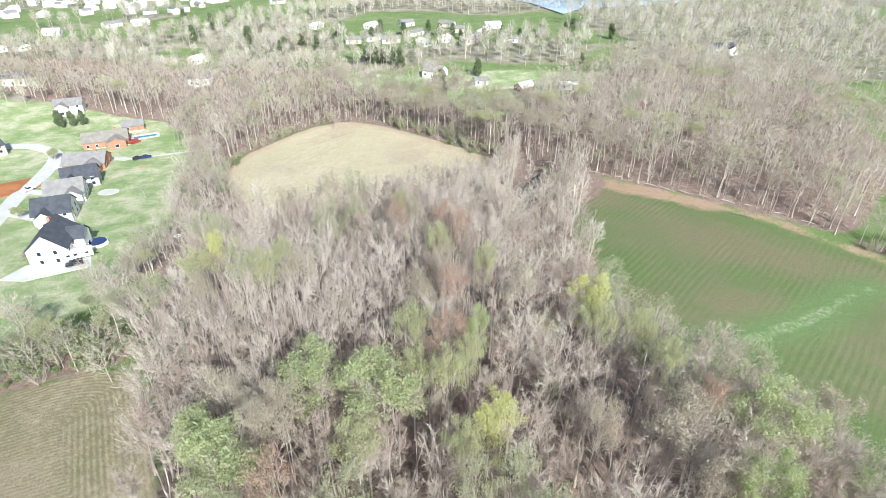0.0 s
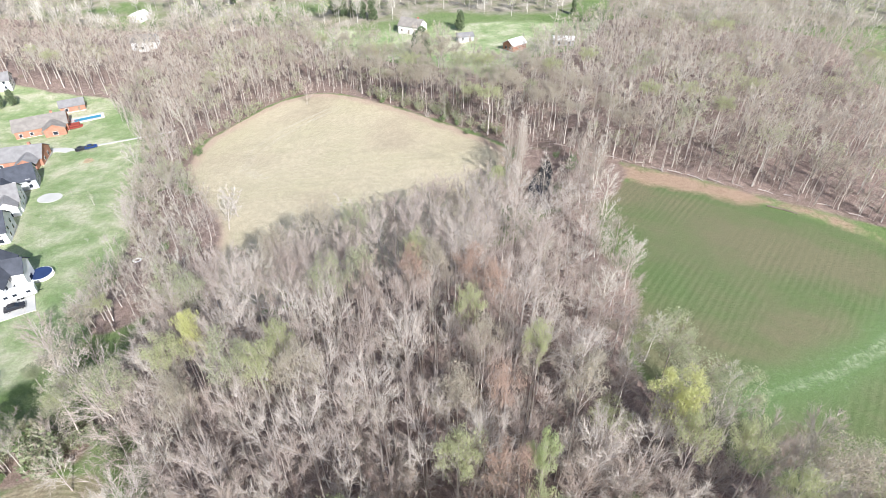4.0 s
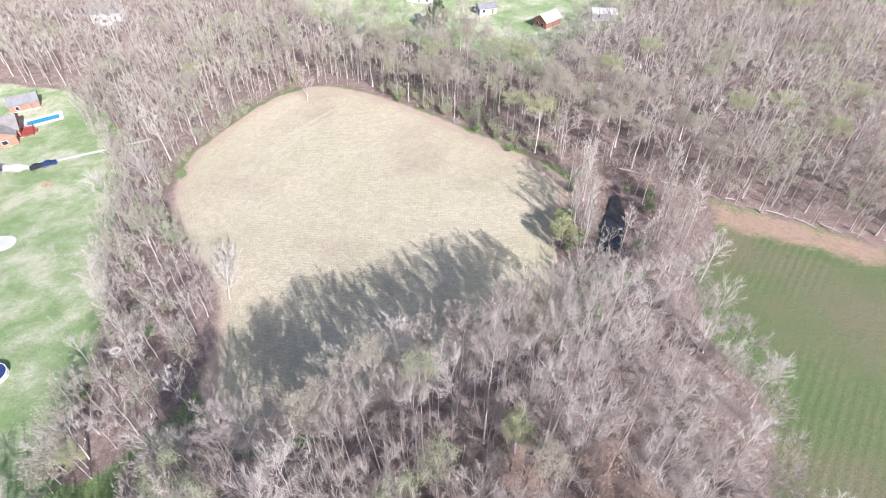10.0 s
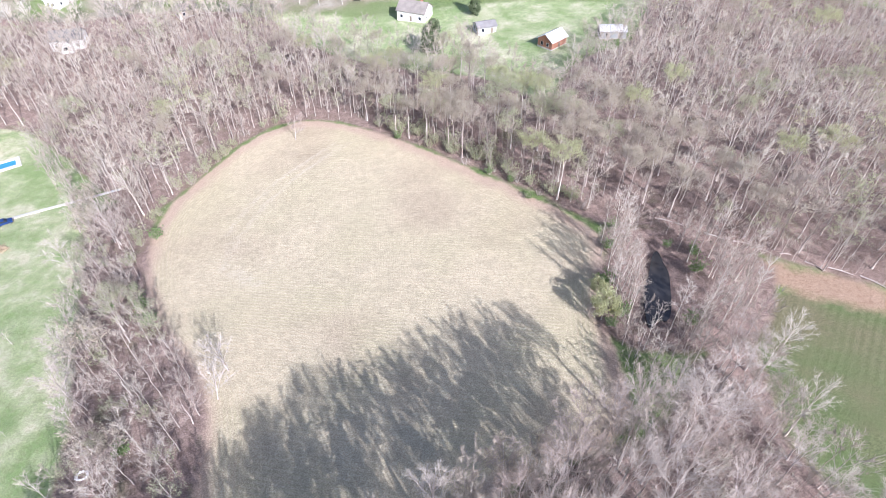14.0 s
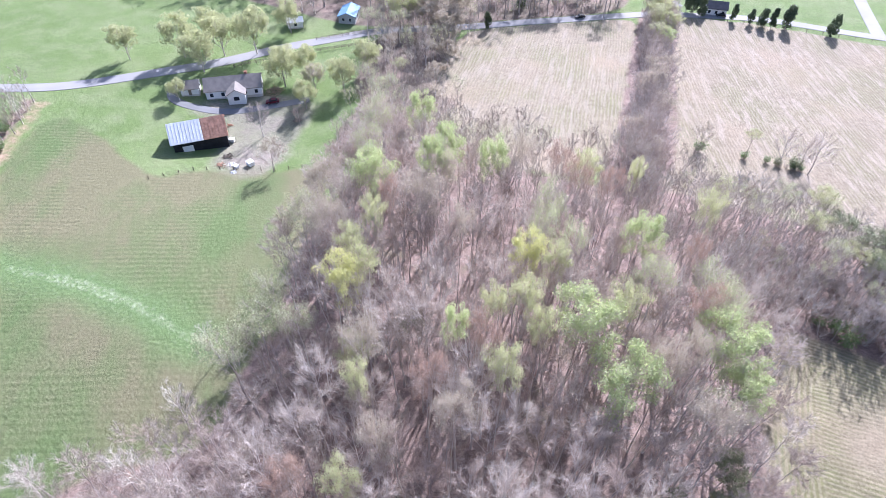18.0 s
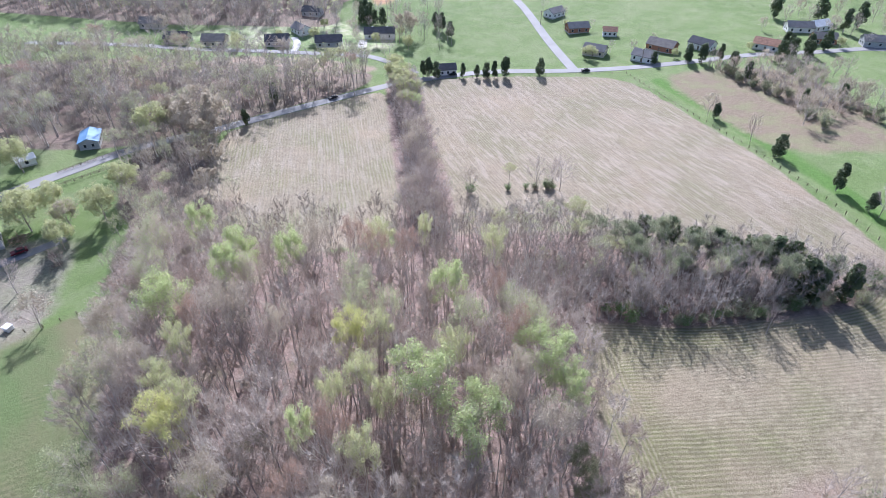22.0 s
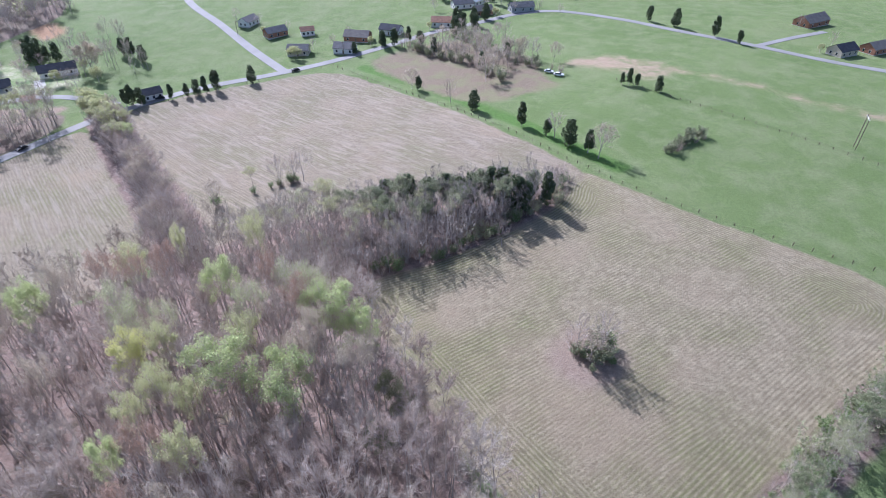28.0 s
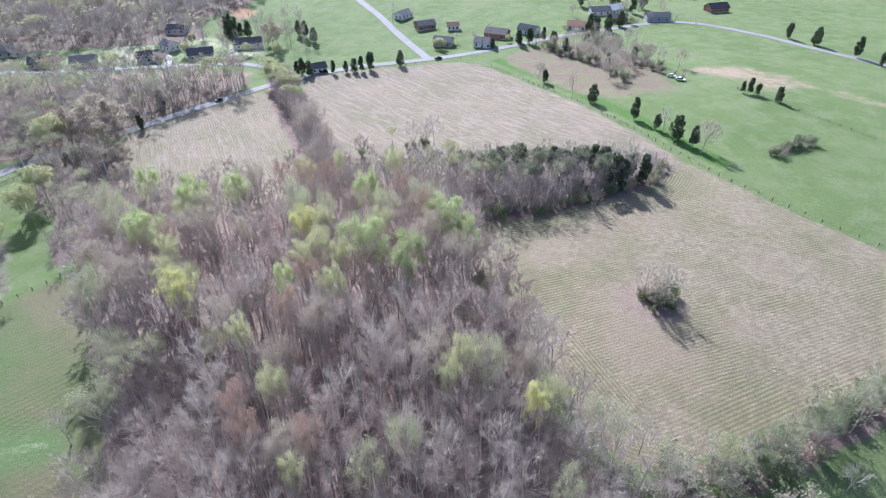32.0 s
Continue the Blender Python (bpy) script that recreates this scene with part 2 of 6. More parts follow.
def inside(poly, x, y):
    """Which of the points lie in the outline."""
    x, y = np.asarray(x, float), np.asarray(y, float)
    hit = np.zeros(x.shape, bool)
    for (x0, y0), (x1, y1) in zip(poly, poly[1:] + poly[:1]):
        if y0 != y1:
            hit ^= ((y0 > y) != (y1 > y)) & (x < (x1 - x0) * (y - y0) / (y1 - y0) + x0)
    return hit


def to_line(line, x, y):
    """Distance to a run of straight pieces."""
    best = np.full(np.shape(x), 1e9)
    for (x0, y0), (x1, y1) in zip(line, line[1:]):
        dx, dy = x1 - x0, y1 - y0
        u = np.clip(((x - x0) * dx + (y - y0) * dy) / (dx * dx + dy * dy), 0, 1)
        best = np.minimum(best, np.hypot(x - x0 - u * dx, y - y0 - u * dy))
    return best


def rounded(poly, times=2):
    """The outline with its corners cut, again and again."""
    for _ in range(times):
        poly = [p for (x0, y0), (x1, y1) in zip(poly, poly[1:] + poly[:1]) for p in ((0.75 * x0 + 0.25 * x1, 0.75 * y0 + 0.25 * y1), (0.25 * x0 + 0.75 * x1, 0.25 * y0 + 0.75 * y1))]
    return poly


def signed(poly, x, y):
    """Metres inside (+) or outside (-) an outline."""
    poly = rounded(poly)
    d = to_line(poly + poly[:1], x, y)
    return np.where(inside(poly, x, y), d, -d)


NORTH_FIELD = [(-86, 200), (-92, 222), (-92, 244), (-83, 258), (-72, 277), (-57, 286), (-43, 283), (-27, 271), (-10, 252), (5, 233), (12, 224),
               (21, 211), (26, 202), (22, 190), (16, 172), (16, 156), (8, 149), (-1, 147), (-11, 145), (-21, 139), (-30, 138), (-37, 136), (-46, 132), (-58, 133), (-66, 146), (-67, 172), (-78, 188)]
MAIN_WOODS = [(-42, 130), (-36, 134), (-30, 136), (-21, 137), (-11, 143), (-1, 145), (8, 147), (20, 150), (28, 160), (42, 168), (38, 152), (36, 142), (42, 130), (35, 117), (31, 110), (35, 99),
              (42, 93), (44, 83), (54, 75), (65, 62), (73, 46), (82, 30), (88, 16), (84, 10), (70, 8), (54, 3), (38, -3), (24, -11), (8, -22), (-8, -28), (-20, -32), (-45, -32),
              (-70, -31), (-92, -31), (-100, -29), (-97, -24), (-89, -18), (-77, -12), (-57, -1), (-38, 3), (-28, 6), (-30, 20), (-36, 34), (-42, 48), (-46, 60), (-49, 74),
              (-52, 82), (-57, 94), (-61, 110), (-61, 122), (-56, 128), (-50, 130)]
SOUTHWEST_FIELD = [(-28, 6), (-30, 20), (-36, 34), (-43, 48), (-48, 60), (-55, 72), (-61, 83), (-66, 91), (-78, 91), (-92, 83), (-115, 71), (-134, 61), (-152, 53), (-172, 43), (-171, 28), (-155, 11),
                   (-143, 0), (-132, -12), (-119, -28), (-110, -42), (-101, -34), (-97, -24), (-89, -18), (-77, -12), (-57, -1), (-38, 3)]
SOUTH_FIELD = [(75, -146), (48, -84), (30, -44), (20, -16), (8, -22), (-8, -28), (-20, -32), (-45, -32), (-70, -31), (-92, -31), (-101, -28), (-112, -36), (-107, -49), (-93, -78), (-76, -110), (-54, -145), (-26, -186), (2, -184), (46, -173), (76, -155)]
SOUTHEAST_FIELD = [(124, -52), (112, -22), (102, -4), (92, 8), (84, 8), (70, 6), (54, 1), (38, -6), (30, -16), (38, -40), (49, -62), (66, -98), (83, -126), (90, -137), (113, -97), (129, -68)]
EAST_PASTURE = [(44, 170), (56, 179), (70, 172), (83, 164), (96, 156), (108, 146), (118, 135), (137, 119), (180, 85), (150, 78), (121, 78), (118, 66), (102, 49), (91, 33), (78, 48),
                (60, 68), (44, 85), (42, 95), (33, 108), (38, 125), (38, 142), (40, 160)]
NORTH_WOODS = [(-150, 308), (-106, 252), (-98, 250), (-94, 246), (-86, 260), (-74, 280), (-58, 289), (-43, 286), (-27, 273), (-10, 256), (5, 238), (14, 227), (24, 212), (30, 206),
               (40, 208), (50, 198), (60, 189), (75, 179), (90, 167), (108, 157), (120, 147), (133, 160), (150, 178), (168, 195), (186, 225), (186, 262), (205, 300), (185, 330), (140, 350),
               (105, 357), (92, 333), (74, 306), (55, 303), (40, 284), (33, 267), (25, 277), (16, 292), (-2, 305), (-21, 315), (-39, 328), (-60, 352), (-75, 383), (-130, 398), (-170, 388),
               (-250, 420), (-330, 400), (-260, 340), (-215, 330), (-175, 311)]
SOUTHEAST_WOODS = [(88, -20), (102, -12), (112, -26), (126, -52), (136, -60), (150, -34), (140, -26), (128, -4), (112, 4), (106, 20), (96, 30), (93, 16)]
ROADSIDE_WOODS = [(158, -36), (139, -66), (121, -100), (100, -136), (106, -160), (150, -147), (182, -133), (240, -113), (330, -50), (300, 20), (215, -15), (185, -25)]
FAR_EAST_WOODS = [(150, -215), (185, -250), (150, -330), (220, -420), (460, -360), (460, -150), (266, -168), (220, -188)]
WEST_STRIP = [(-86, 126), (-66, 146), (-67, 174), (-80, 193), (-87, 204), (-94, 226), (-94, 247), (-112, 250), (-110, 236), (-103, 212), (-97, 190), (-91, 172), (-88, 150)]
WEST_HEDGE = [(-84, 128), (-82, 150), (-85, 172), (-94, 190), (-99, 212), (-106, 236), (-112, 250)]
SW_HEDGE = [(-76, 97), (-91, 90), (-116, 76), (-134, 66), (-154, 58), (-180, 48)]
MID_HEDGE = [(83, -146), (62, -104), (44, -70), (30, -42), (22, -20)]
EAST_HEDGE = [(122, 143), (140, 126), (165, 106), (188, 88)]
SOIL_LINE = [(46, 186), (58, 178), (72, 169.5), (84, 162.5)]
WEST_BRUSH = [(-56, 92), (-61, 110), (-61, 122), (-56, 128), (-66, 140), (-74, 132), (-72, 118), (-73, 106), (-67, 98)]
POND_BANK = [(14, 174), (22, 190), (27, 203), (31, 208), (50, 200), (58, 184), (46, 168), (30, 166)]
SCRUB = [(-42, -193), (-56, -203), (-70, -209), (-96, -214), (-116, -190), (-130, -160), (-126, -144), (-132, -124), (-116, -118), (-102, -114), (-90, -113), (-82, -119), (-70, -136), (-61, -151), (-51, -171)]
SOWN_STRIP = [(192, -130), (184, -143), (163, -155), (132, -163), (106, -165), (104, -157), (118, -147), (144, -144), (171, -138)]
THICKET = [(-78, -209), (-96, -214), (-116, -190), (-130, -159), (-121, -153), (-102, -152), (-91, -173), (-80, -193)]
WHEEL_MARKS = [(-40, 268), (-56, 254), (-66, 240), (-71, 227), (-70, 214), (-62, 205)]
BARE = [(-152, -160), (-166, -159), (-178, -152), (-189, -139), (-197, -133), (-181, -125), (-169, -119), (-166, -133), (-156, -139), (-153, -147), (-140, -149), (-141, -153)]
N_LAWN = [(-60, 356), (-39, 332), (-21, 319), (-2, 309), (16, 295), (25, 280), (31, 270), (37, 286), (53, 307), (71, 308), (90, 333), (105, 357), (87, 350), (53, 362), (17, 364), (-24, 364), (-50, 375), (-72, 384)]
SWALE = [(112, 121), (100, 115), (87, 107), (70, 101), (54, 97)]
FAR_OPEN = [
    [(83, 378), (121, 429), (143, 407), (129, 375), (87, 350)], [(-9, 392), (28, 385), (52, 367), (26, 346), (-5, 340)],
    [(-132, 407), (-92, 428), (-43, 427), (-57, 408), (-101, 391)], [(-420, 440), (-330, 482), (-274, 518), (-216, 609), (-90, 620), (-147, 555), (-204, 498), (-300, 440)],
    [(-80, 485), (-76, 500), (-30, 515), (0, 530), (60, 510), (60, 440), (20, 430), (-60, 440)], [(362, 567), (458, 700), (620, 700), (420, 500)], N_LAWN,
    [(-190, 400), (-160, 400), (-165, 425), (-190, 425)], [(170, 390), (205, 390), (205, 412), (170, 412)]]


def clearing(x, y):
    """Above 0: woods. Below: fields and gardens of the far country."""
    w = np.sin(x * 0.013 + 1.3) * np.sin(y * 0.021 + 0.4) + 0.45 * np.sin(x * 0.041) * np.sin(y * 0.055 + 2)
    near = np.clip((430 - y) / 60, 0, 1) + np.clip((np.asarray(x) - 120) / 120, 0, 0.8) - 0.55 * np.clip((-120 - np.asarray(x)) / 80, 0, 1) * (np.asarray(y) > 470)
    return w + near + 0.12


# ---------------------------------------------------------------- ground
def spread(lo, hi, stepm, far):
    """Grid lines: even between lo and hi, then wider and wider out to far."""
    core = list(np.arange(lo, hi + 0.1, stepm))
    for side, at in ((-1, lo), (1, hi)):
        s, p = stepm, at
        while abs(p) < far:
            s *= 1.22
            p += side * s
            core.append(p)
    return np.array(sorted(core))


def ground_material():
    k = Tree("ground")
    big, mid, fine = k.noise(0.018, 3), k.noise(0.11, 4), k.noise(1.1, 4, 0.65)
    grain = k.noise(5.0, 2)

    def zone(name, wobble=3.0, soft=0.7):
        d = k.math("ADD", k.attr("in_" + name), k.math("MULTIPLY", k.math("SUBTRACT", mid, 0.5), wobble * 2))
        d = k.math("ADD", d, k.math("MULTIPLY", k.math("SUBTRACT", fine, 0.5), wobble * 0.5))
        return k.step(d, -soft, soft)

    def rows(u, spacing, wob=0.0):
        if wob:
            u = k.math("ADD", u, k.math("MULTIPLY", k.noise(0.05, 2), wob))
        s = k.math("SINE", k.math("MULTIPLY", u, 2 * math.pi / spacing))
        s = k.math("MULTIPLY_ADD", s, 0.5)
        s.node.inputs[2].default_value = 0.5
        return k.math("ADD", k.math("MULTIPLY", s, 0.7), k.math("MULTIPLY", k.noise(2.2, 3, 0.7), 0.3))

    # grass: lush, dull and yellowed patches
    grass = k.ramp(big, (0.3, (0.135, 0.195, 0.062)), (0.55, (0.175, 0.235, 0.085)), (0.75, (0.225, 0.265, 0.12)))
    grass = k.mix(k.ramp(mid, (0.42, 0.0), (0.72, 0.75)), grass, (0.26, 0.285, 0.15))
    grass = k.mix(k.ramp(fine, (0.35, 0.45), (0.65, 0.0)), grass, (0.10, 0.15, 0.05))
    # mown yards and lawns, with worn straw patches
    lawn = k.ramp(k.noise(0.085, 5, 0.65), (0.38, (0.22, 0.305, 0.12)), (0.50, (0.335, 0.385, 0.2)), (0.62, (0.52, 0.50, 0.34)))
    lawn = k.mix(k.ramp(fine, (0.45, 0.0), (0.75, 0.6)), lawn, (0.26, 0.275, 0.15))
    c = k.mix(zone("lawn", 4, 3), grass, lawn)
    # the east pasture: drilled rows in dull olive with greener hollows
    r = k.mix(k.ramp(k.noise(0.06, 3), (0.4, 0.1), (0.6, 1.0)), (0.5, 0.5, 0.5), rows(k.along(-42), 1.7, 2.0))
    past = k.mix(r, (0.158, 0.150, 0.081), (0.203, 0.188, 0.106))
    lush = k.mix(r, (0.104, 0.148, 0.054), (0.144, 0.186, 0.076))
    past = k.mix(k.ramp(k.noise(0.026, 5, 0.62, k.stretched(-35, 2.2, 1.0)), (0.44, 0.0), (0.58, 1.0)), past, lush)
    past = k.mix(k.step(k.math("ADD", k.attr("in_swale"), k.math("MULTIPLY", mid, 5)), -4, 5), past, k.mix(k.ramp(fine, (0.55, 0.0), (0.75, 0.7)), (0.135, 0.20, 0.075), (0.26, 0.31, 0.19)))
    past = k.mix(k.math("MULTIPLY", k.step(k.math("ADD", k.attr("in_swale"), k.math("MULTIPLY", k.math("SUBTRACT", mid, 0.5), 4)), 1.4, 2.6), k.ramp(fine, (0.42, 0.1), (0.6, 0.6))), past, (0.33, 0.37, 0.23))
    c = k.mix(zone("pasture", 2.5, 1.5), c, past)
    # an unmown lush strip beside the field fence
    c = k.mix(zone("verge", 3.0, 2.0), c, k.ramp(fine, (0.3, (0.075, 0.16, 0.03)), (0.7, (0.13, 0.225, 0.055))))
    # rough scrub and bare earth
    c = k.mix(zone("scrub", 6, 3), c, k.mix(k.ramp(mid, (0.45, 0.0), (0.62, 0.8)), k.ramp(fine, (0.3, (0.17, 0.132, 0.09)), (0.7, (0.29, 0.23, 0.165))), (0.23, 0.225, 0.12)))
    earth = k.ramp(fine, (0.3, (0.33, 0.24, 0.16)), (0.7, (0.46, 0.36, 0.26)))
    c = k.mix(k.math("MULTIPLY", zone("bare", 6, 5), k.ramp(k.noise(0.09, 4, 0.7), (0.4, 0.25), (0.58, 1.0))), c, earth)
    # trodden farmyard, thin grass over grey-brown dirt, and an orange dug bank
    c = k.mix(k.math("MULTIPLY", zone("yard", 5, 2.5), k.ramp(mid, (0.35, 1.0), (0.65, 0.55))), c, k.ramp(fine, (0.3, (0.21, 0.18, 0.145)), (0.7, (0.33, 0.29, 0.24))))
    c = k.mix(zone("strip", 3, 2), c, k.ramp(fine, (0.3, (0.27, 0.20, 0.15)), (0.7, (0.38, 0.295, 0.225))))
    c = k.mix(zone("bank", 6, 4), c, k.ramp(fine, (0.3, (0.33, 0.19, 0.10)), (0.7, (0.45, 0.29, 0.18))))
    # stubble fields
    residue = k.ramp(k.noise(3.2, 4, 0.75), (0.36, 0.0), (0.66, 1.0))
    streak = k.noise(1.0, 3, 0.6, k.stretched(128, 14, 1.6))

    def stubble(name, u, spacing, pale, soil, weeds, weedy, head=0.0, wob=0.5):
        rw = rows(u, spacing, wob)
        if head:
            turn = rows(k.attr("in_" + name), spacing * 1.05, 0.6)
            rw = k.mix(k.step(k.math("ADD", k.attr("in_" + name), k.math("MULTIPLY", big, 14)), head + 8, head + 5), rw, turn)
        mean = tuple(0.5 * (p + q) for p, q in zip(soil, pale))
        worn = k.ramp(k.noise(0.07, 4, 0.6), (0.38, 0.35), (0.62, 1.0))
        base = k.mix(worn, mean, k.mix(k.ramp(rw, (0.32, 0.0), (0.68, 1.0)), soil, pale))
        base = k.mix(k.math("MULTIPLY", residue, 0.6), base, tuple(min(1, 1.45 * v) for v in pale))
        base = k.mix(k.math("MULTIPLY", k.ramp(k.noise(0.045, 4), (0.43, 0.0), (0.62, 1.0)), k.math("MULTIPLY", k.math("SUBTRACT", 1.15, rw), weedy)), base, weeds)
        base = k.mix(k.ramp(k.noise(0.55, 4, 0.7), (0.42, 0.45), (0.6, 0.0)), base, tuple(0.8 * v for v in soil))
        return k.mix(k.ramp(k.noise(0.03, 3), (0.52, 0.0), (0.70, 0.5)), base, (0.355, 0.275, 0.195))

    nf = stubble("north", k.along(72), 0.95, (0.54, 0.462, 0.32), (0.485, 0.41, 0.275), (0.41, 0.395, 0.215), 0.4, 10)
    nf = k.mix(k.step(k.math("ADD", k.attr("in_north"), k.math("MULTIPLY", mid, 6)), 8.5, 4.5), nf, k.mix(residue, (0.44, 0.32, 0.235), (0.52, 0.41, 0.31)))
    nf = k.mix(k.math("MULTIPLY", k.step(k.math("ADD", k.attr("in_tracks"), k.math("MULTIPLY", k.math("SUBTRACT", fine, 0.5), 2.5)), -0.8, 0.8), 0.55), nf, (0.60, 0.53, 0.40))
    c = k.mix(zone("north", 2.2, 0.8), c, nf)
    sw = stubble("southwest", k.along(114), 0.95, (0.352, 0.302, 0.205), (0.22, 0.182, 0.117), (0.205, 0.205, 0.095), 1.0, 13, 2.2)
    sw = k.mix(zone("clump", 6.0, 4.0), sw, k.ramp(fine, (0.3, (0.28, 0.205, 0.155)), (0.7, (0.38, 0.30, 0.235))))
    c = k.mix(zone("southwest", 2.0, 0.7), c, sw)
    so = stubble("south", k.along(37), 1.1, (0.30, 0.253, 0.185), (0.22, 0.18, 0.126), (0.195, 0.2, 0.10), 0.7, 0.0, 2.0)
    so = k.mix(k.ramp(streak, (0.5, 0.0), (0.64, 0.85)), so, (0.35, 0.295, 0.23))
    c = k.mix(zone("south", 2.0, 0.8), c, so)
    se = stubble("southeast", k.along(30), 1.2, (0.305, 0.26, 0.188), (0.235, 0.195, 0.137), (0.20, 0.215, 0.10), 0.7, 0.0, 2.0)
    se = k.mix(k.ramp(k.noise(1.0, 3, 0.6, k.stretched(-60, 16, 1.5)), (0.52, 0.0), (0.66, 0.7)), se, (0.35, 0.30, 0.235))
    c = k.mix(zone("southeast", 2.0, 0.8), c, se)
    # orange earth along the wood's edge
    c = k.mix(zone("soil", 5.0, 2.2), c, k.ramp(fine, (0.3, (0.32, 0.215, 0.145)), (0.7, (0.43, 0.31, 0.22))))
    # leaf litter under the trees
    litter = k.ramp(k.noise(0.5, 5, 0.7), (0.3, (0.13, 0.092, 0.074)), (0.52, (0.245, 0.178, 0.146)), (0.75, (0.43, 0.325, 0.268)))
    litter = k.mix(k.ramp(grain, (0.4, 0.0), (0.7, 0.6)), litter, (0.36, 0.265, 0.225))
    litter = k.mix(k.ramp(mid, (0.6, 0.0), (0.75, 0.5)), litter, (0.10, 0.13, 0.045))
    litter = k.mix(k.math("MULTIPLY", zone("lane", 6, 4), k.ramp(mid, (0.4, 0.25), (0.6, 0.85))), litter, k.ramp(fine, (0.3, (0.13, 0.115, 0.08)), (0.7, (0.23, 0.195, 0.145))))
    # under distant woods: the twigs' pale haze is put into the ground colour
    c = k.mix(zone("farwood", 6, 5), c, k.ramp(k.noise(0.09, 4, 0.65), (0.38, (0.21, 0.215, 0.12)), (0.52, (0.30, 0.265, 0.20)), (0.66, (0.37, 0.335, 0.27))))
    c = k.mix(zone("wood", 2.5, 1.2), c, litter)
    speck = k.noise(4.0, 4, 0.9)
    c = k.mix(0.75, c, k.mix(k.ramp(speck, (0.38, 0.0), (0.62, 1.0)), (0.26, 0.25, 0.24), (0.74, 0.75, 0.76)), "OVERLAY")
    k.bump(k.math("ADD", fine, k.math("MULTIPLY", speck, 0.8)), 1.0, 0.3)
    return k.done(c, 0.95)


def build_ground():
    xs, ys = spread(-262, 236, 2.6, 4600), spread(-262, 420, 2.6, 4600)
    gx, gy = np.meshgrid(xs, ys)
    x, y = gx.ravel(), gy.ravel()
    z = height(x, y)
    pond = to_line([(23, 174), (34, 180), (37, 194)], x, y)
    z = z - 1.2 * np.clip((8 - pond) / 4, 0, 1)
    nx, ny = len(xs), len(ys)
    i = (np.arange(ny - 1)[:, None] * nx + np.arange(nx - 1)).ravel()
    quads = np.stack([i, i + 1, i + nx + 1, i + nx], 1)
    me = bpy.data.meshes.new("ground")
    me.vertices.add(len(x))
    me.vertices.foreach_set("co", np.stack([x, y, z], 1).astype(np.float32).ravel())
    me.loops.add(quads.size)
    me.loops.foreach_set("vertex_index", quads.astype(np.int32).ravel())
    me.polygons.add(len(quads))
    me.polygons.foreach_set("loop_start", np.arange(0, quads.size, 4, dtype=np.int32))
    me.update(calc_edges=True)
    me.polygons.foreach_set("use_smooth", np.ones(len(quads), bool))

    def keep(name, d):
        at = me.attributes.new("in_" + name, "FLOAT", "POINT")
        at.data.foreach_set("value", np.clip(d, -60, 60).astype(np.float32))

    keep("north", signed(NORTH_FIELD, x, y))
    keep("southwest", signed(SOUTHWEST_FIELD, x, y))
    keep("south", signed(SOUTH_FIELD, x, y))
    keep("southeast", signed(SOUTHEAST_FIELD, x, y))
    keep("pasture", signed(EAST_PASTURE, x, y))
    keep("swale", 3.0 - to_line(SWALE, x, y))
    keep("verge", 3.5 - to_line([(-40, -186), (-64, -150), (-84, -116), (-102, -84), (-115, -56), (-124, -40)], x, y))
    keep("clump", 9 - np.hypot(x + 82, (y - 42) * 1.2))
    keep("lane", np.max([signed(p, x, y) for p in (ROADSIDE_WOODS, FAR_EAST_WOODS, SOUTHEAST_WOODS)], axis=0) + 4)
    keep("tracks", 0.7 - np.minimum(to_line(WHEEL_MARKS, x, y), to_line([(p + 4.5, q - 1.0) for p, q in WHEEL_MARKS], x, y)))
    keep("scrub", np.maximum(signed(SCRUB, x, y), -50 + 0 * x))
    keep("bare", np.maximum(signed(BARE, x, y), 2 - to_line([(-192, -129), (-217, -107), (-233, -85), (-275, -45)], x, y)))
    keep("yard", signed([(154, 49), (146, 51), (142, 42), (128, 50), (118, 62), (106, 57), (101, 48), (116, 31), (122, 18), (137, 18), (146, 28)], x, y))
    keep("strip", signed(SOWN_STRIP, x, y))
    keep("bank", signed([(172, -292), (157, -303), (143, -279), (152, -260)], x, y))
    keep("soil", np.maximum(4.2 - to_line([(p + 1.6, q + 2.6) for p, q in SOIL_LINE], x, y), 1.2 - to_line([(86, 164), (98, 157), (109, 147.5), (119, 138), (137, 122), (160, 104), (184, 86)], x, y)))
    # first lawn set back from the southwest hedge: darker grass there imitates its shade
    lawns = [[(-84, 116), (-150, 88), (-300, 75), (-300, 330), (-215, 335), (-150, 312), (-108, 250), (-96, 200), (-84, 150)], N_LAWN,
             [(240, -150), (180, -168), (115, -188), (108, -205), (150, -230), (200, -200)]]
    keep("lawn", np.max([signed(p, x, y) for p in lawns], axis=0))
    woods = [MAIN_WOODS, WEST_BRUSH, POND_BANK, WEST_STRIP, NORTH_WOODS, SOUTHEAST_WOODS, ROADSIDE_WOODS, FAR_EAST_WOODS]
    d = np.max([signed(p, x, y) for p in woods], axis=0)
    for line, half in ((SW_HEDGE, 3), (MID_HEDGE, 7), ([(44, -70), (28, -40), (22, -20)], 7), (EAST_HEDGE, 0)):
        d = np.maximum(d, half - to_line(line, x, y))
    d = np.minimum(d + 1.8, -signed(SOWN_STRIP, x, y))
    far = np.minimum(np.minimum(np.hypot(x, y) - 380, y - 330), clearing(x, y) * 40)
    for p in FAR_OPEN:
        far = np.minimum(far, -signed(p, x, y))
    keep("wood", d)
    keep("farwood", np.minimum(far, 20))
    me.materials.append(ground_material())
    tagged(new("ground", me), "rolling farmland with stubble fields, green pasture and leaf litter", "ground", kind="structure")


build_ground()


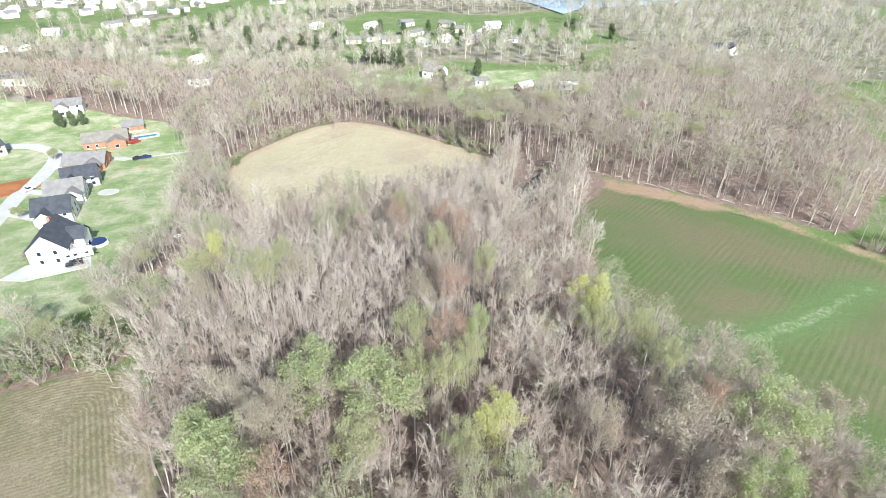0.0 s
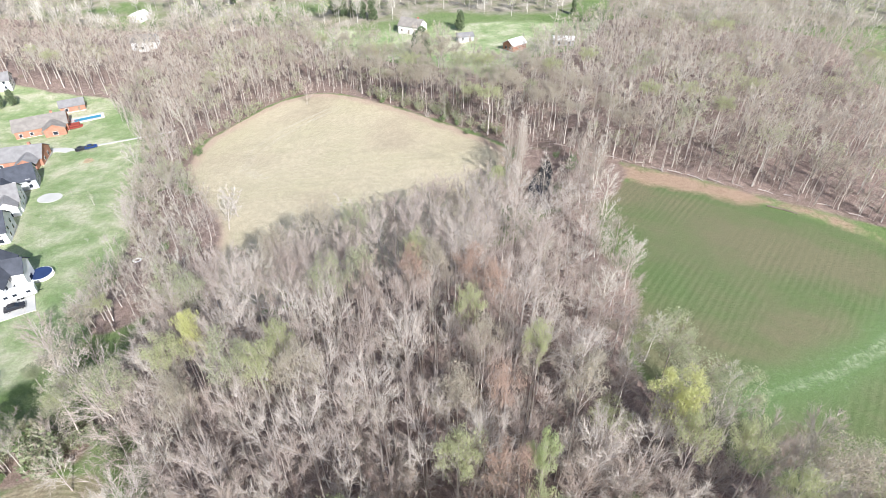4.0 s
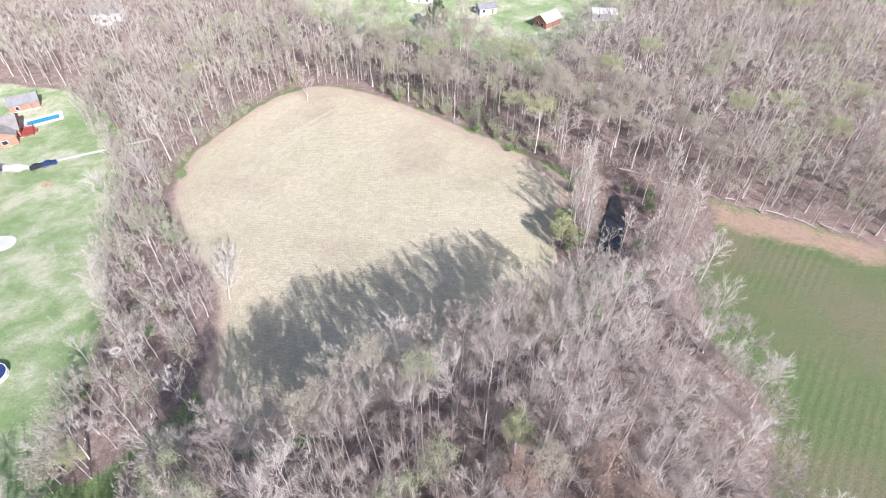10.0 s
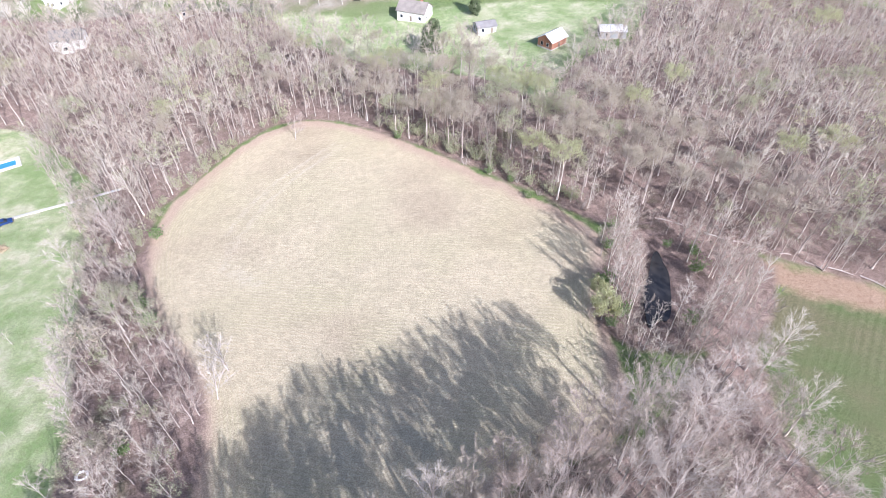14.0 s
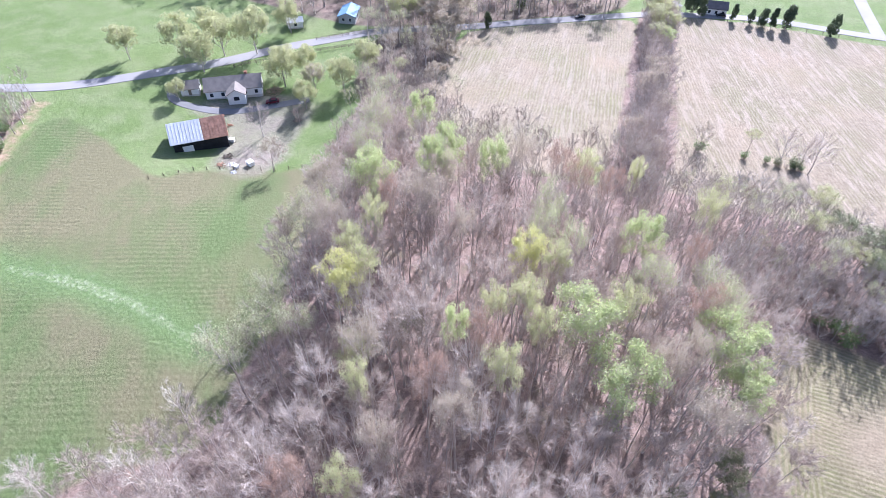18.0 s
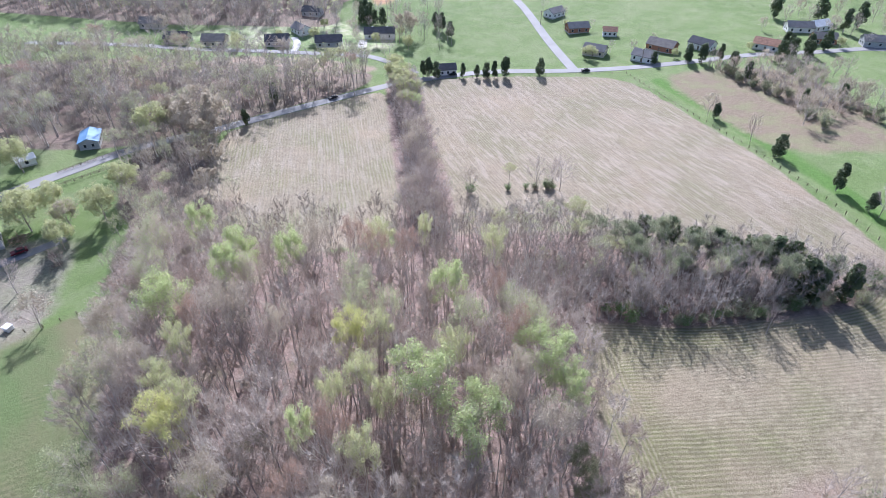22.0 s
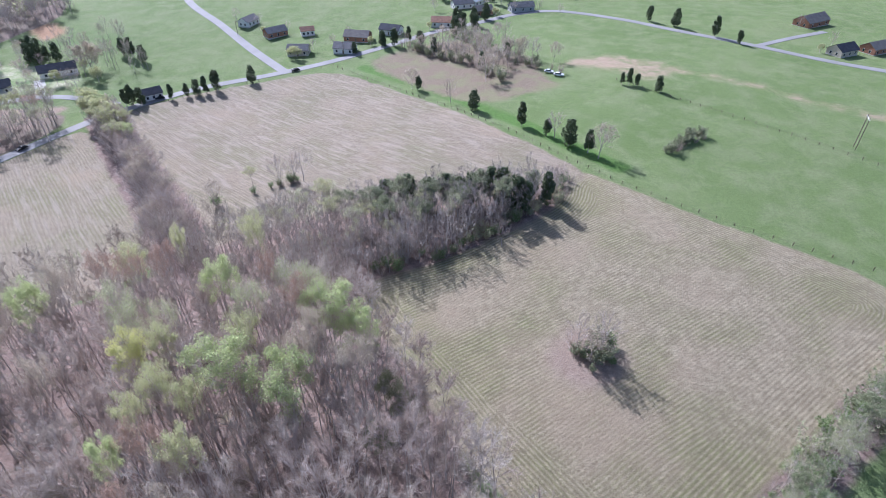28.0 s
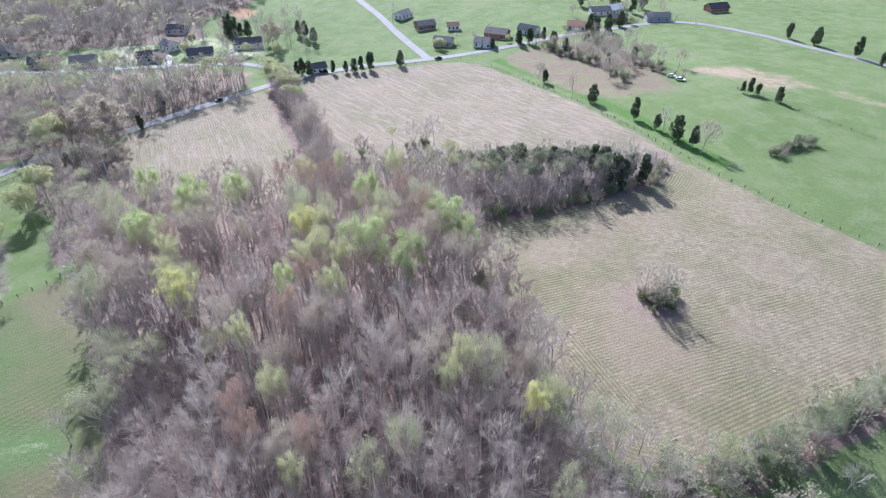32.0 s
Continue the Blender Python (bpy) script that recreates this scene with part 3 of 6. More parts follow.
# ---------------------------------------------------------------- mesh helpers
def tri_mesh(name, verts, faces, mats, index=None, tint=None, smooth=False):
    """A mesh of triangles from arrays."""
    verts, faces = np.asarray(verts, np.float32), np.asarray(faces, np.int32)
    me = bpy.data.meshes.new(name)
    me.vertices.add(len(verts))
    me.vertices.foreach_set("co", verts.ravel())
    me.loops.add(faces.size)
    me.loops.foreach_set("vertex_index", faces.ravel())
    me.polygons.add(len(faces))
    me.polygons.foreach_set("loop_start", np.arange(0, faces.size, 3, dtype=np.int32))
    if index is not None:
        me.polygons.foreach_set("material_index", np.asarray(index, np.int32))
    me.update(calc_edges=True)
    if smooth:
        me.polygons.foreach_set("use_smooth", np.ones(len(faces), bool))
    if tint is not None:
        at = me.attributes.new("tint", "FLOAT", "POINT")
        at.data.foreach_set("value", np.asarray(tint, np.float32))
    for m in mats if isinstance(mats, (list, tuple)) else [mats]:
        me.materials.append(m)
    return me


class Wire:
    """Collects tapered limbs, twigs and leaves as triangles."""

    def __init__(self, rng):
        self.v, self.f, self.n, self.rng, self.twig = [], [], 0, rng, None

    def add(self, v, f):
        self.v.append(np.asarray(v, float))
        self.f.append(np.asarray(f, int) + self.n)
        self.n += len(v)

    def tube(self, pts, radii, sides=5):
        pts = np.asarray(pts, float)
        rings = []
        for i, p in enumerate(pts):
            d = pts[min(i + 1, len(pts) - 1)] - pts[max(i - 1, 0)]
            d = d / (np.linalg.norm(d) + 1e-9)
            a = np.cross(d, (0, 0, 1) if abs(d[2]) < 0.9 else (1, 0, 0))
            a = a / np.linalg.norm(a)
            b = np.cross(d, a)
            t = np.arange(sides) * 2 * np.pi / sides
            rings.append(p + radii[i] * (np.cos(t)[:, None] * a + np.sin(t)[:, None] * b))
        f = []
        for i in range(len(pts) - 1):
            for j in range(sides):
                p, q = i * sides + j, i * sides + (j + 1) % sides
                f += [(p, q, q + sides), (p, q + sides, p + sides)]
        self.add(np.concatenate(rings), f)

    def spikes(self, p0, p1, r):
        """Many thin three-sided twigs at once, from p0 to p1."""
        p0, p1 = np.asarray(p0, float), np.asarray(p1, float)
        d = p1 - p0
        d = d / (np.linalg.norm(d, axis=1, keepdims=True) + 1e-9)
        a = np.cross(d, self.rng.normal(size=d.shape))
        a = a / (np.linalg.norm(a, axis=1, keepdims=True) + 1e-9)
        b = np.cross(d, a)
        r = np.broadcast_to(np.asarray(r, float), (len(p0),))[:, None]
        v = np.stack([p0 + r * a, p0 + r * (-0.5 * a + 0.87 * b), p0 + r * (-0.5 * a - 0.87 * b), p1], 1).reshape(-1, 3)
        i = np.arange(len(p0))[:, None] * 4
        self.add(v, np.concatenate([i + [0, 1, 3], i + [1, 2, 3], i + [2, 0, 3]]))

    def blades(self, p0, p1, r):
        """Very many fine twigs, one thin triangle each."""
        p0, p1 = np.asarray(p0, float), np.asarray(p1, float)
        a = np.cross(p1 - p0, self.rng.normal(size=p0.shape))
        a = a / (np.linalg.norm(a, axis=1, keepdims=True) + 1e-9) * r
        v = np.stack([p0 - a, p0 + a, p1], 1).reshape(-1, 3)
        self.add(v, np.arange(len(v)).reshape(-1, 3))

    def leaves(self, at, size, flat=0.5):
        """Small folded leaves or leaf sprays, two triangles each."""
        at = np.asarray(at, float)
        n = len(at)
        if n > 1200:
            a, b = self.rng.normal(size=(2, n, 3)) * size * 0.8
            v = np.stack([at - 0.8 * a, at + 0.5 * a - 0.6 * b, at + 0.5 * a + 0.6 * b], 1).reshape(-1, 3)
            return self.add(v, np.arange(len(v)).reshape(-1, 3))
        a = self.rng.normal(size=(n, 3))
        a[:, 2] *= flat
        a /= np.linalg.norm(a, axis=1, keepdims=True)
        b = np.cross(a, self.rng.normal(size=(n, 3)))
        b /= np.linalg.norm(b, axis=1, keepdims=True)
        s = (size * self.rng.uniform(0.6, 1.3, n))[:, None]
        fold = np.cross(a, b) * s * 0.25
        v = np.stack([at - a * s, at + b * s * 0.6 + fold, at + a * s, at - b * s * 0.6 + fold], 1).reshape(-1, 3)
        i = np.arange(n)[:, None] * 4
        self.add(v, np.concatenate([i + [0, 1, 2], i + [0, 2, 3]]))

    def arrays(self):
        return np.concatenate(self.v), np.concatenate(self.f)


def unit(v):
    return v / (np.linalg.norm(v) + 1e-9)


def grow(seed, tall=25.0, first=0.42, limbs=12, subs=6, twigs=14, wide=4.2, thick=0.2, sides=6, twig_len=1.5, twig_r=0.02, deep=0.30, lean=0.0):
    """A broadleaf tree: steep limbs curve up to a domed crown, forking into boughs, branchlets and fine twigs.
    Returns trunk and crown as wires, and where the twigs begin and end."""
    rng = np.random.default_rng(seed)
    trunk, crown, twig = Wire(rng), Wire(rng), Wire(rng)
    k = 8
    bend = rng.normal(lean / 4, 0.35, (k, 2)).cumsum(0) * tall / 60
    zs = np.linspace(-0.6, tall * 0.86, k)
    pts = np.column_stack([bend - bend[0], zs])
    rad = thick * (1 - 0.88 * (zs / (tall * 0.86)).clip(0, 1) ** 1.1) * np.where(np.arange(k) == 0, 1.5, 1.0)
    trunk.tube(pts, rad, sides)
    dome = np.array([wide, wide, tall * deep])
    heart = np.array([pts[-2, 0], pts[-2, 1], tall * (1 - deep)])
    b0, b1, br = [], [], []
    for i in range(limbs):
        up = -0.22 + 1.18 * ((i + rng.uniform(0, 0.9)) / limbs) ** 0.75
        az = i * 2.4 + rng.uniform(-0.5, 0.5)
        flat = math.sqrt(max(0.0, 1 - up * up))
        out = np.array([math.cos(az) * flat, math.sin(az) * flat, up])
        end = heart + dome * out * rng.uniform(0.66, 0.95)
        reach = np.hypot(*(end - heart)[:2])
        z = max(first * tall * rng.uniform(0.85, 1.1), min(end[2] - reach * rng.uniform(1.1, 1.9) - tall * 0.05, tall * 0.76))
        base = np.array([np.interp(z, zs, pts[:, 0]), np.interp(z, zs, pts[:, 1]), z])
        bow = base + (end - base) * [0.56, 0.56, 0.5] + rng.normal(0, 0.16, 3)
        line = np.array([base, base + (bow - base) * 0.5 + rng.normal(0, 0.1, 3), bow, end])
        r0 = thick * 0.38 * (1.2 - 0.65 * z / tall) * rng.uniform(0.7, 1.15)
        crown.tube(line, r0 * np.array([1, 0.72, 0.48, 0.12]), 3)
        for j in range(subs):
            w = 0.8 + 2.15 * (j + rng.uniform(0, 1)) / subs
            st = np.array([np.interp(w, range(4), line[:, q]) for q in range(3)])
            way = unit(line[min(3, int(w) + 1)] - line[int(w)])
            e = st + unit(way + rng.normal(0, 0.34, 3) + 0.35 * out + [0, 0, 0.15]) * wide * rng.uniform(0.4, 0.75) * (1.25 - 0.2 * w)
            e = heart + (e - heart) / max(1.0, np.linalg.norm((e - heart) / dome) / 1.03)
            b0.append(st)
            b1.append(e)
            br.append(r0 * 0.38 * (1.15 - 0.22 * w))
    b0, b1, br = np.array(b0), np.array(b1), np.array(br)
    crown.spikes(b0, b1, br)
    # branchlets fork from the boughs, twigs from both
    n = max(2, twigs // 4)
    own = np.repeat(np.arange(len(b0)), n)
    span = (b1 - b0)[own]
    long = np.linalg.norm(span, axis=1, keepdims=True)
    c0 = b0[own] + span * rng.uniform(0.15, 0.9, (len(own), 1))
    way = span / (long + 1e-9) + rng.normal(0, 0.44, (len(own), 3)) + [0, 0, 0.12]
    way /= np.linalg.norm(way, axis=1, keepdims=True)
    c1 = c0 + way * long * rng.uniform(0.35, 0.65, (len(own), 1))
    crown.blades(c0, c1, twig_r * 1.7)
    a0, a1 = np.concatenate([b0, c0]), np.concatenate([b1, c1])
    m = len(b0) * twigs
    own = np.concatenate([np.arange(len(a0)), rng.integers(0, len(a0), max(0, m - len(a0)))])
    span = (a1 - a0)[own]
    long = np.linalg.norm(span, axis=1, keepdims=True)
    p0 = a0[own] + span * rng.uniform(0.25, 1.0, (len(own), 1))
    way = span / (long + 1e-9) + rng.normal(0, 0.5, (len(own), 3)) + [0, 0, 0.1]
    way /= np.linalg.norm(way, axis=1, keepdims=True)
    p1 = p0 + way * twig_len * rng.uniform(0.45, 1.15, (len(own), 1))
    twig.blades(p0, p1, twig_r)
    crown.twig = twig
    return trunk, crown, p0, p1


def leafy(seed, p0, p1, count, size, clump=0.5, puffs=70, loose=0.42):
    """Leaf sprays gathered in billowing puffs about twig ends."""
    rng = np.random.default_rng(seed + 900)
    w = Wire(rng)
    order = np.argsort(-(p1[:, 2] + 0.6 * np.hypot(p1[:, 0], p1[:, 1])) + rng.normal(0, 3.0, len(p1)))
    hub = p1[order[:puffs * 3:3]]
    pick = rng.integers(0, len(hub), count)
    way = rng.normal(size=(count, 3))
    way /= np.linalg.norm(way, axis=1, keepdims=True)
    r = clump * 2.6 * rng.uniform(0.25, 1.0, count)[:, None] ** 0.6
    at = hub[pick] + way * r * [1, 1, 0.72]
    stray = rng.uniform(0, 1, count) < loose
    k = rng.integers(0, len(p0), count)
    at[stray] = (p0[k] + (p1 - p0)[k] * rng.uniform(0.3, 1.1, (count, 1)) + rng.normal(0, 0.3, (count, 3)))[stray]
    w.leaves(at, size)
    return w


def cedar(seed, tall=9.0, wide=2.3, count=800):
    """A dark cedar: a lumpy egg of sprays on a short trunk."""
    rng = np.random.default_rng(seed + 300)
    trunk, crown = Wire(rng), Wire(rng)
    trunk.tube([(0, 0, -0.5), (0.05, 0, tall * 0.45), (0, 0.05, tall * 0.93)], [0.2, 0.13, 0.03], 6)
    lobes = 22
    u = rng.uniform(0.14, 0.98, lobes)
    az = np.arange(lobes) * 2.4
    r = wide * np.sin(np.pi * (0.16 + 0.80 * u)) ** 0.7 * rng.uniform(0.55, 1.0, lobes)
    mid = np.column_stack([r * np.cos(az), r * np.sin(az), u * tall])
    k = rng.integers(0, lobes, count)
    way = rng.normal(size=(count, 3))
    way /= np.linalg.norm(way, axis=1, keepdims=True)
    at = mid[k] * [0.66, 0.66, 1] + way * (wide * 0.40 * rng.uniform(0.55, 1.05, count) ** 0.5)[:, None]
    at[:, 2] = np.maximum(at[:, 2], 0.5)
    crown.leaves(at, 0.42, 1.0)
    h = count // 2
    crown.spikes(at[:h], at[:h] + way[:h] * 0.35 + [0, 0, 0.4], 0.13)
    return trunk, crown


def shrub(seed, tall=3.2, wide=2.0, stems=16, leaves=240, size=0.22):
    rng = np.random.default_rng(seed + 500)
    wood, leaf = Wire(rng), Wire(rng)
    az = rng.uniform(0, 6.28, stems)
    out = rng.uniform(0.2, 1, stems) * wide
    p1 = np.column_stack([out * np.cos(az), out * np.sin(az), tall * rng.uniform(0.55, 1, stems)])
    p0 = p1 * [0.12, 0.12, 0] + [0, 0, -0.3]
    wood.spikes(p0, p1, 0.045)
    k = rng.integers(0, stems, stems * 9)
    t = rng.uniform(0.3, 1, len(k))[:, None]
    st = p0[k] + (p1 - p0)[k] * t
    en = st + rng.normal(0, 0.45, st.shape) * [1, 1, 0.8] + [0, 0, 0.45]
    wood.blades(st, en, 0.022)
    if leaves:
        j = rng.integers(0, len(st), leaves)
        leaf.leaves(st[j] + (en - st)[j] * rng.uniform(0, 1, (leaves, 1)) + rng.normal(0, 0.22, (leaves, 3)), size)
    return wood, leaf


def part(name, me, parent, label=""):
    """A mesh under a thing or under a part."""
    ob = new(name, me)
    ob.parent = parent
    if label:
        tagged(ob, label)
    return ob


def thing(name, label, category, group="", at=(0, 0, 0), rz=0.0):
    ob = new(name)
    ob.empty_display_size = 0.5
    ob.matrix_basis = pose(*at, 0, 0, rz)
    return tagged(ob, label, category, group)


def tree_thing(name, trunk, leaf_parts, label, group):
    """A tree built once at the origin: trunk, crown of limbs, leaves."""
    t = thing(name, label, "tree", group)
    part("trunk", tri_mesh("trunk", *trunk.arrays(), [leaf_parts[0]], smooth=True), t)
    for pname, w, m in leaf_parts[1:]:
        if pname == "crown" and w.twig:
            v, f, i = merged((w, 0), (w.twig, 1))
            part(pname, tri_mesh(pname, v, f, [leaf_parts[0], m], i), t)
        else:
            part(pname, tri_mesh(pname, *w.arrays(), [m]), t)
    return t


def set_down(ob, x, y, size=1.0, turn=0.0, lean=(0.0, 0.0), first=False, tall=None):
    """Place a tree on the land; the first placing uses the thing itself. tall: its own scale upwards."""
    m = pose(x, y, gz(x, y), lean[0], lean[1], turn)
    grown = m @ Matrix.Diagonal((size, size, tall or size, 1))
    c = ob if first else copy_thing(ob, m)
    c.matrix_basis = grown
    return c


def scatter(poly, gap, seed, tries=30, keep=None):
    """Points in an outline, no two nearer than gap."""
    rng = np.random.default_rng(seed)
    xs, ys = [p[0] for p in poly], [p[1] for p in poly]
    n = int((max(xs) - min(xs)) * (max(ys) - min(ys)) / gap ** 2 * tries / 6)
    cand = np.column_stack([rng.uniform(min(xs), max(xs), n), rng.uniform(min(ys), max(ys), n)])
    cand = cand[inside(poly, cand[:, 0], cand[:, 1])]
    if keep is not None:
        cand = cand[keep(cand[:, 0], cand[:, 1])]
    cells, out = {}, []
    for x, y in cand:
        i, j = int(x // gap), int(y // gap)
        if all((x - a) ** 2 + (y - b) ** 2 >= gap * gap for p in (-1, 0, 1) for q in (-1, 0, 1) for a, b in cells.get((i + p, j + q), ())):
            cells.setdefault((i, j), []).append((x, y))
            out.append((x, y))
    return out


def along_line(line, gap, half, seed):
    """Points strewn along a hedge line."""
    rng = np.random.default_rng(seed)
    out = []
    for (x0, y0), (x1, y1) in zip(line, line[1:]):
        n = max(1, int(math.hypot(x1 - x0, y1 - y0) / gap))
        for i in range(n):
            u = (i + rng.uniform(0, 1)) / n
            w = rng.uniform(-half, half)
            ln = math.hypot(x1 - x0, y1 - y0)
            out.append((x0 + u * (x1 - x0) - w * (y1 - y0) / ln, y0 + u * (y1 - y0) + w * (x1 - x0) / ln))
    return out


def stand(name, label, kinds, places, sizes, mats, seed, category="woodland", broad=1.0):
    """Many trees as one mesh: kinds are (verts, faces, material index), repeated over the places."""
    rng = np.random.default_rng(seed)
    V, F, I, T, n = [], [], [], [], 0
    zs = height([p[0] for p in places], [p[1] for p in places])
    for (x, y), z in zip(places, zs):
        v, f, mi = kinds[rng.integers(len(kinds))]
        a, s = rng.uniform(0, 6.28), rng.uniform(*sizes)
        ca, sa = math.cos(a) * s * broad, math.sin(a) * s * broad
        q = np.column_stack([v[:, 0] * ca - v[:, 1] * sa + x, v[:, 0] * sa + v[:, 1] * ca + y, v[:, 2] * s * rng.uniform(0.88, 1.12) + z])
        V.append(q)
        F.append(f + n)
        I.append(mi)
        T.append(np.full(len(v), rng.uniform(0, 1)))
        n += len(v)
    me = tri_mesh(name, np.concatenate(V), np.concatenate(F), mats, np.concatenate(I), np.concatenate(T))
    return tagged(new(name, me), label, category, kind="stuff")


def merged(*wires_and_index):
    """Several wires as one kind for stand()."""
    V, F, I, n = [], [], [], 0
    for w, i in wires_and_index:
        v, f = w.arrays()
        V.append(v)
        F.append(f + n)
        I.append(np.full(len(f), i))
        n += len(v)
    return np.concatenate(V), np.concatenate(F), np.concatenate(I)


# ---------------------------------------------------------------- the main wood
# trees in leaf or bud that stand out from the bare wood: x, y, size
GREEN_TREES = [(47, 55, 9), (39, 42, 7), (41, 36, 6), (32, 33, 6), (60, 27, 5.5), (-5, 34, 5.5), (-8, 58, 9), (-26, 46, 9), (-31, 51, 6), (-20, 61, 9), (6, 71, 3.5)]
LIME_TREES = [(-11, 49, 6), (1, 60, 5), (-4, 62, 5), (-10, 19, 5.5), (16, 21, 6), (32, 71, 5), (19, 82, 6), (-5, 72, 5.5), (7, 16, 3), (4, 64, 4.5), (-1, 99, 5), (8, 89, 4), (-31, 94, 4.5), (26, 73, 5.5), (34, 64, 4.5), (3, 49, 5),
    (-33, 89, 5), (-49, 95, 6), (-9, 115, 4)]
SOFT_TREES = [(12, 38, 7), (9, 45, 5), (-20, 35, 7), (-11, 40, 6), (-24, 38, 5), (37, 90, 9), (35, 97, 7.5), (40, 84, 7), (31, 85, 6), (57, 47, 6.5), (4, 42, 4.5), (-37, 90, 7), (-56, 116, 6), (-60, 94, 8), (-21, 127, 5),
    (-51, 112, 5), (-20, 113, 5), (-25, 107, 5), (66, 36, 7), (50, 70, 7)]
YELLOW_TREES = [(7, 52, 5.5), (25, 78, 6), (-46, 98, 3.5)]
BEIGE_TREES = [(29, 26, 6), (32, 52, 8), (22, 53, 5), (14, 83, 6), (44, 68, 8), (-22, 55, 5), (-6, 111, 5), (-45, 87, 5), (-38, 124, 6), (-28, 131, 5), (-31, 58, 7), (-28, 88, 6), (-23, 50, 5), (34, 44, 6), (-4, 82, 6), (0, 92, 5), (58, 60, 7), (72, 30, 6)]
RUST_TREES = [(-20, 42, 5.5), (1, 70, 5), (2, 81, 5), (38, 57, 4), (8, 24, 4.5), (-14, 32, 3), (4, 104, 4.5), (0, 109, 5), (-10, 109, 4.5), (14, 27, 5), (22, 22, 4.5)]
OLIVE_TREES = [(-33, 67, 4.5), (-39, 61, 5.5), (-36, 55, 4.5), (18, 70, 3.5)]
SPECIAL = [(x, y, kind, wide) for kind, trees in (("green", GREEN_TREES), ("lime", LIME_TREES), ("soft", SOFT_TREES), ("yellow", YELLOW_TREES), ("rust", RUST_TREES), ("beige", BEIGE_TREES), ("olive", OLIVE_TREES)) for x, y, wide in trees]
# low leafing trees beyond the wood: x, y, kind, size
EDGE_LEAFERS = [(-80, 130, "lime", 0.4), (-72, 98, "soft", 0.62), (-88, 113, "olive", 0.3), (-63, 128, "soft", 0.5), (112, -12, "lime", 0.45), (-75, 108, "soft", 0.4), (139, -36, "soft", 0.6), (147, -26, "soft", 0.6), (106, 4, "soft", 0.5),
                (104, 0, "soft", 0.45), (94, 22, "soft", 0.4), (98, -123, "soft", 0.6), (122, -50, "beige", 0.7), (130, -44, "beige", 0.68), (116, -30, "beige", 0.5), (88, 12, "lime", 0.5), (76, 40, "soft", 0.5),
                (4, -55, "lime", 0.38), (58, -107, "green", 0.45), (80, -141, "green", 0.55), (84, -147, "lime", 0.5), (64, -121, "lime", 0.5), (78, -133, "lime", 0.62), (71, -118, "lime", 0.62), (89, -149, "lime", 0.62), (64, -108, "lime", 0.6), (46, -86, "beige", 0.5), (255, -220, "lime", 0.8), (243, -237, "lime", 0.75), (253, -192, "lime", 0.85), (164, -71, "lime", 0.6), (147, -110, "soft", 0.6), (122, -139, "lime", 0.5), (116, -145, "lime", 0.55), (164, -115, "soft", 0.55), (158, -62, "rust", 0.6), (-98, 86, "soft", 0.46), (-108, 81, "olive", 0.4), (-118, 76, "soft", 0.46), (-91, 91, "olive", 0.36), (-130, 69, "olive", 0.42), (-140, 64, "soft", 0.42), (-84, 93, "lime", 0.5), (-103, 84, "soft", 0.4), (-124, 72, "soft", 0.44), (-150, 60, "olive", 0.4), (-30, -12, "soft", 0.5), (-24, -20, "lime", 0.52), (-44, -18, "soft", 0.5), (-12, -18, "soft", 0.52), (-2, -20, "lime", 0.46), (-52, -20, "lime", 0.46), (-60, -14, "soft", 0.44), (-88, -26, "olive", 0.45), (-66, -24, "olive", 0.52), (-54, -25, "olive", 0.55), (-60, -27, "olive", 0.52), (-70, -24, "olive", 0.5), (-45, -25, "olive", 0.55), (-36, -22, "olive", 0.55), (-28, -26, "olive", 0.5),
                (-62, -19, "olive", 0.48), (-76, -18, "olive", 0.48), (-50, -14, "olive", 0.5), (-40, -14, "olive", 0.5), (-16, -27, "soft", 0.5), (-33, -17, "lime", 0.5), (-38, -16, "lime", 0.45), (-22, -29, "lime", 0.55), (-8, -24, "lime", 0.45)]
LEAVES = {"green": (L_GREEN, 8200, 0.15, "fresh bright green spring leaves"), "lime": (L_LIME, 6000, 0.145, "pale yellow-green buds"), "yellow": (L_YELLOW, 8200, 0.15, "yellow-green spring leaves"),
          "soft": (L_SOFT, 3800, 0.135, "thin soft green young leaves"), "beige": (L_BEIGE, 5200, 0.13, "sandy beige opening buds"), "rust": (L_RUST, 4600, 0.13, "pinkish rust-brown opening buds"),
          "olive": (L_OLIVE, 8000, 0.19, "dense grey-green evergreen foliage")}


def stature(x, y):
    """How tall the wood stands: full inside, low in the strip beside the pasture, lower to the edges."""
    edge = float(signed(MAIN_WOODS, np.array([x]), np.array([y]))[0])
    if y > 78 and x > 17:
        return 0.46 + 0.1 * min(1, edge / 12)
    low = 0.9 if y > 118 and x > -30 else 0.74
    return low + (1 - low) * min(1, max(0, edge) / 14)


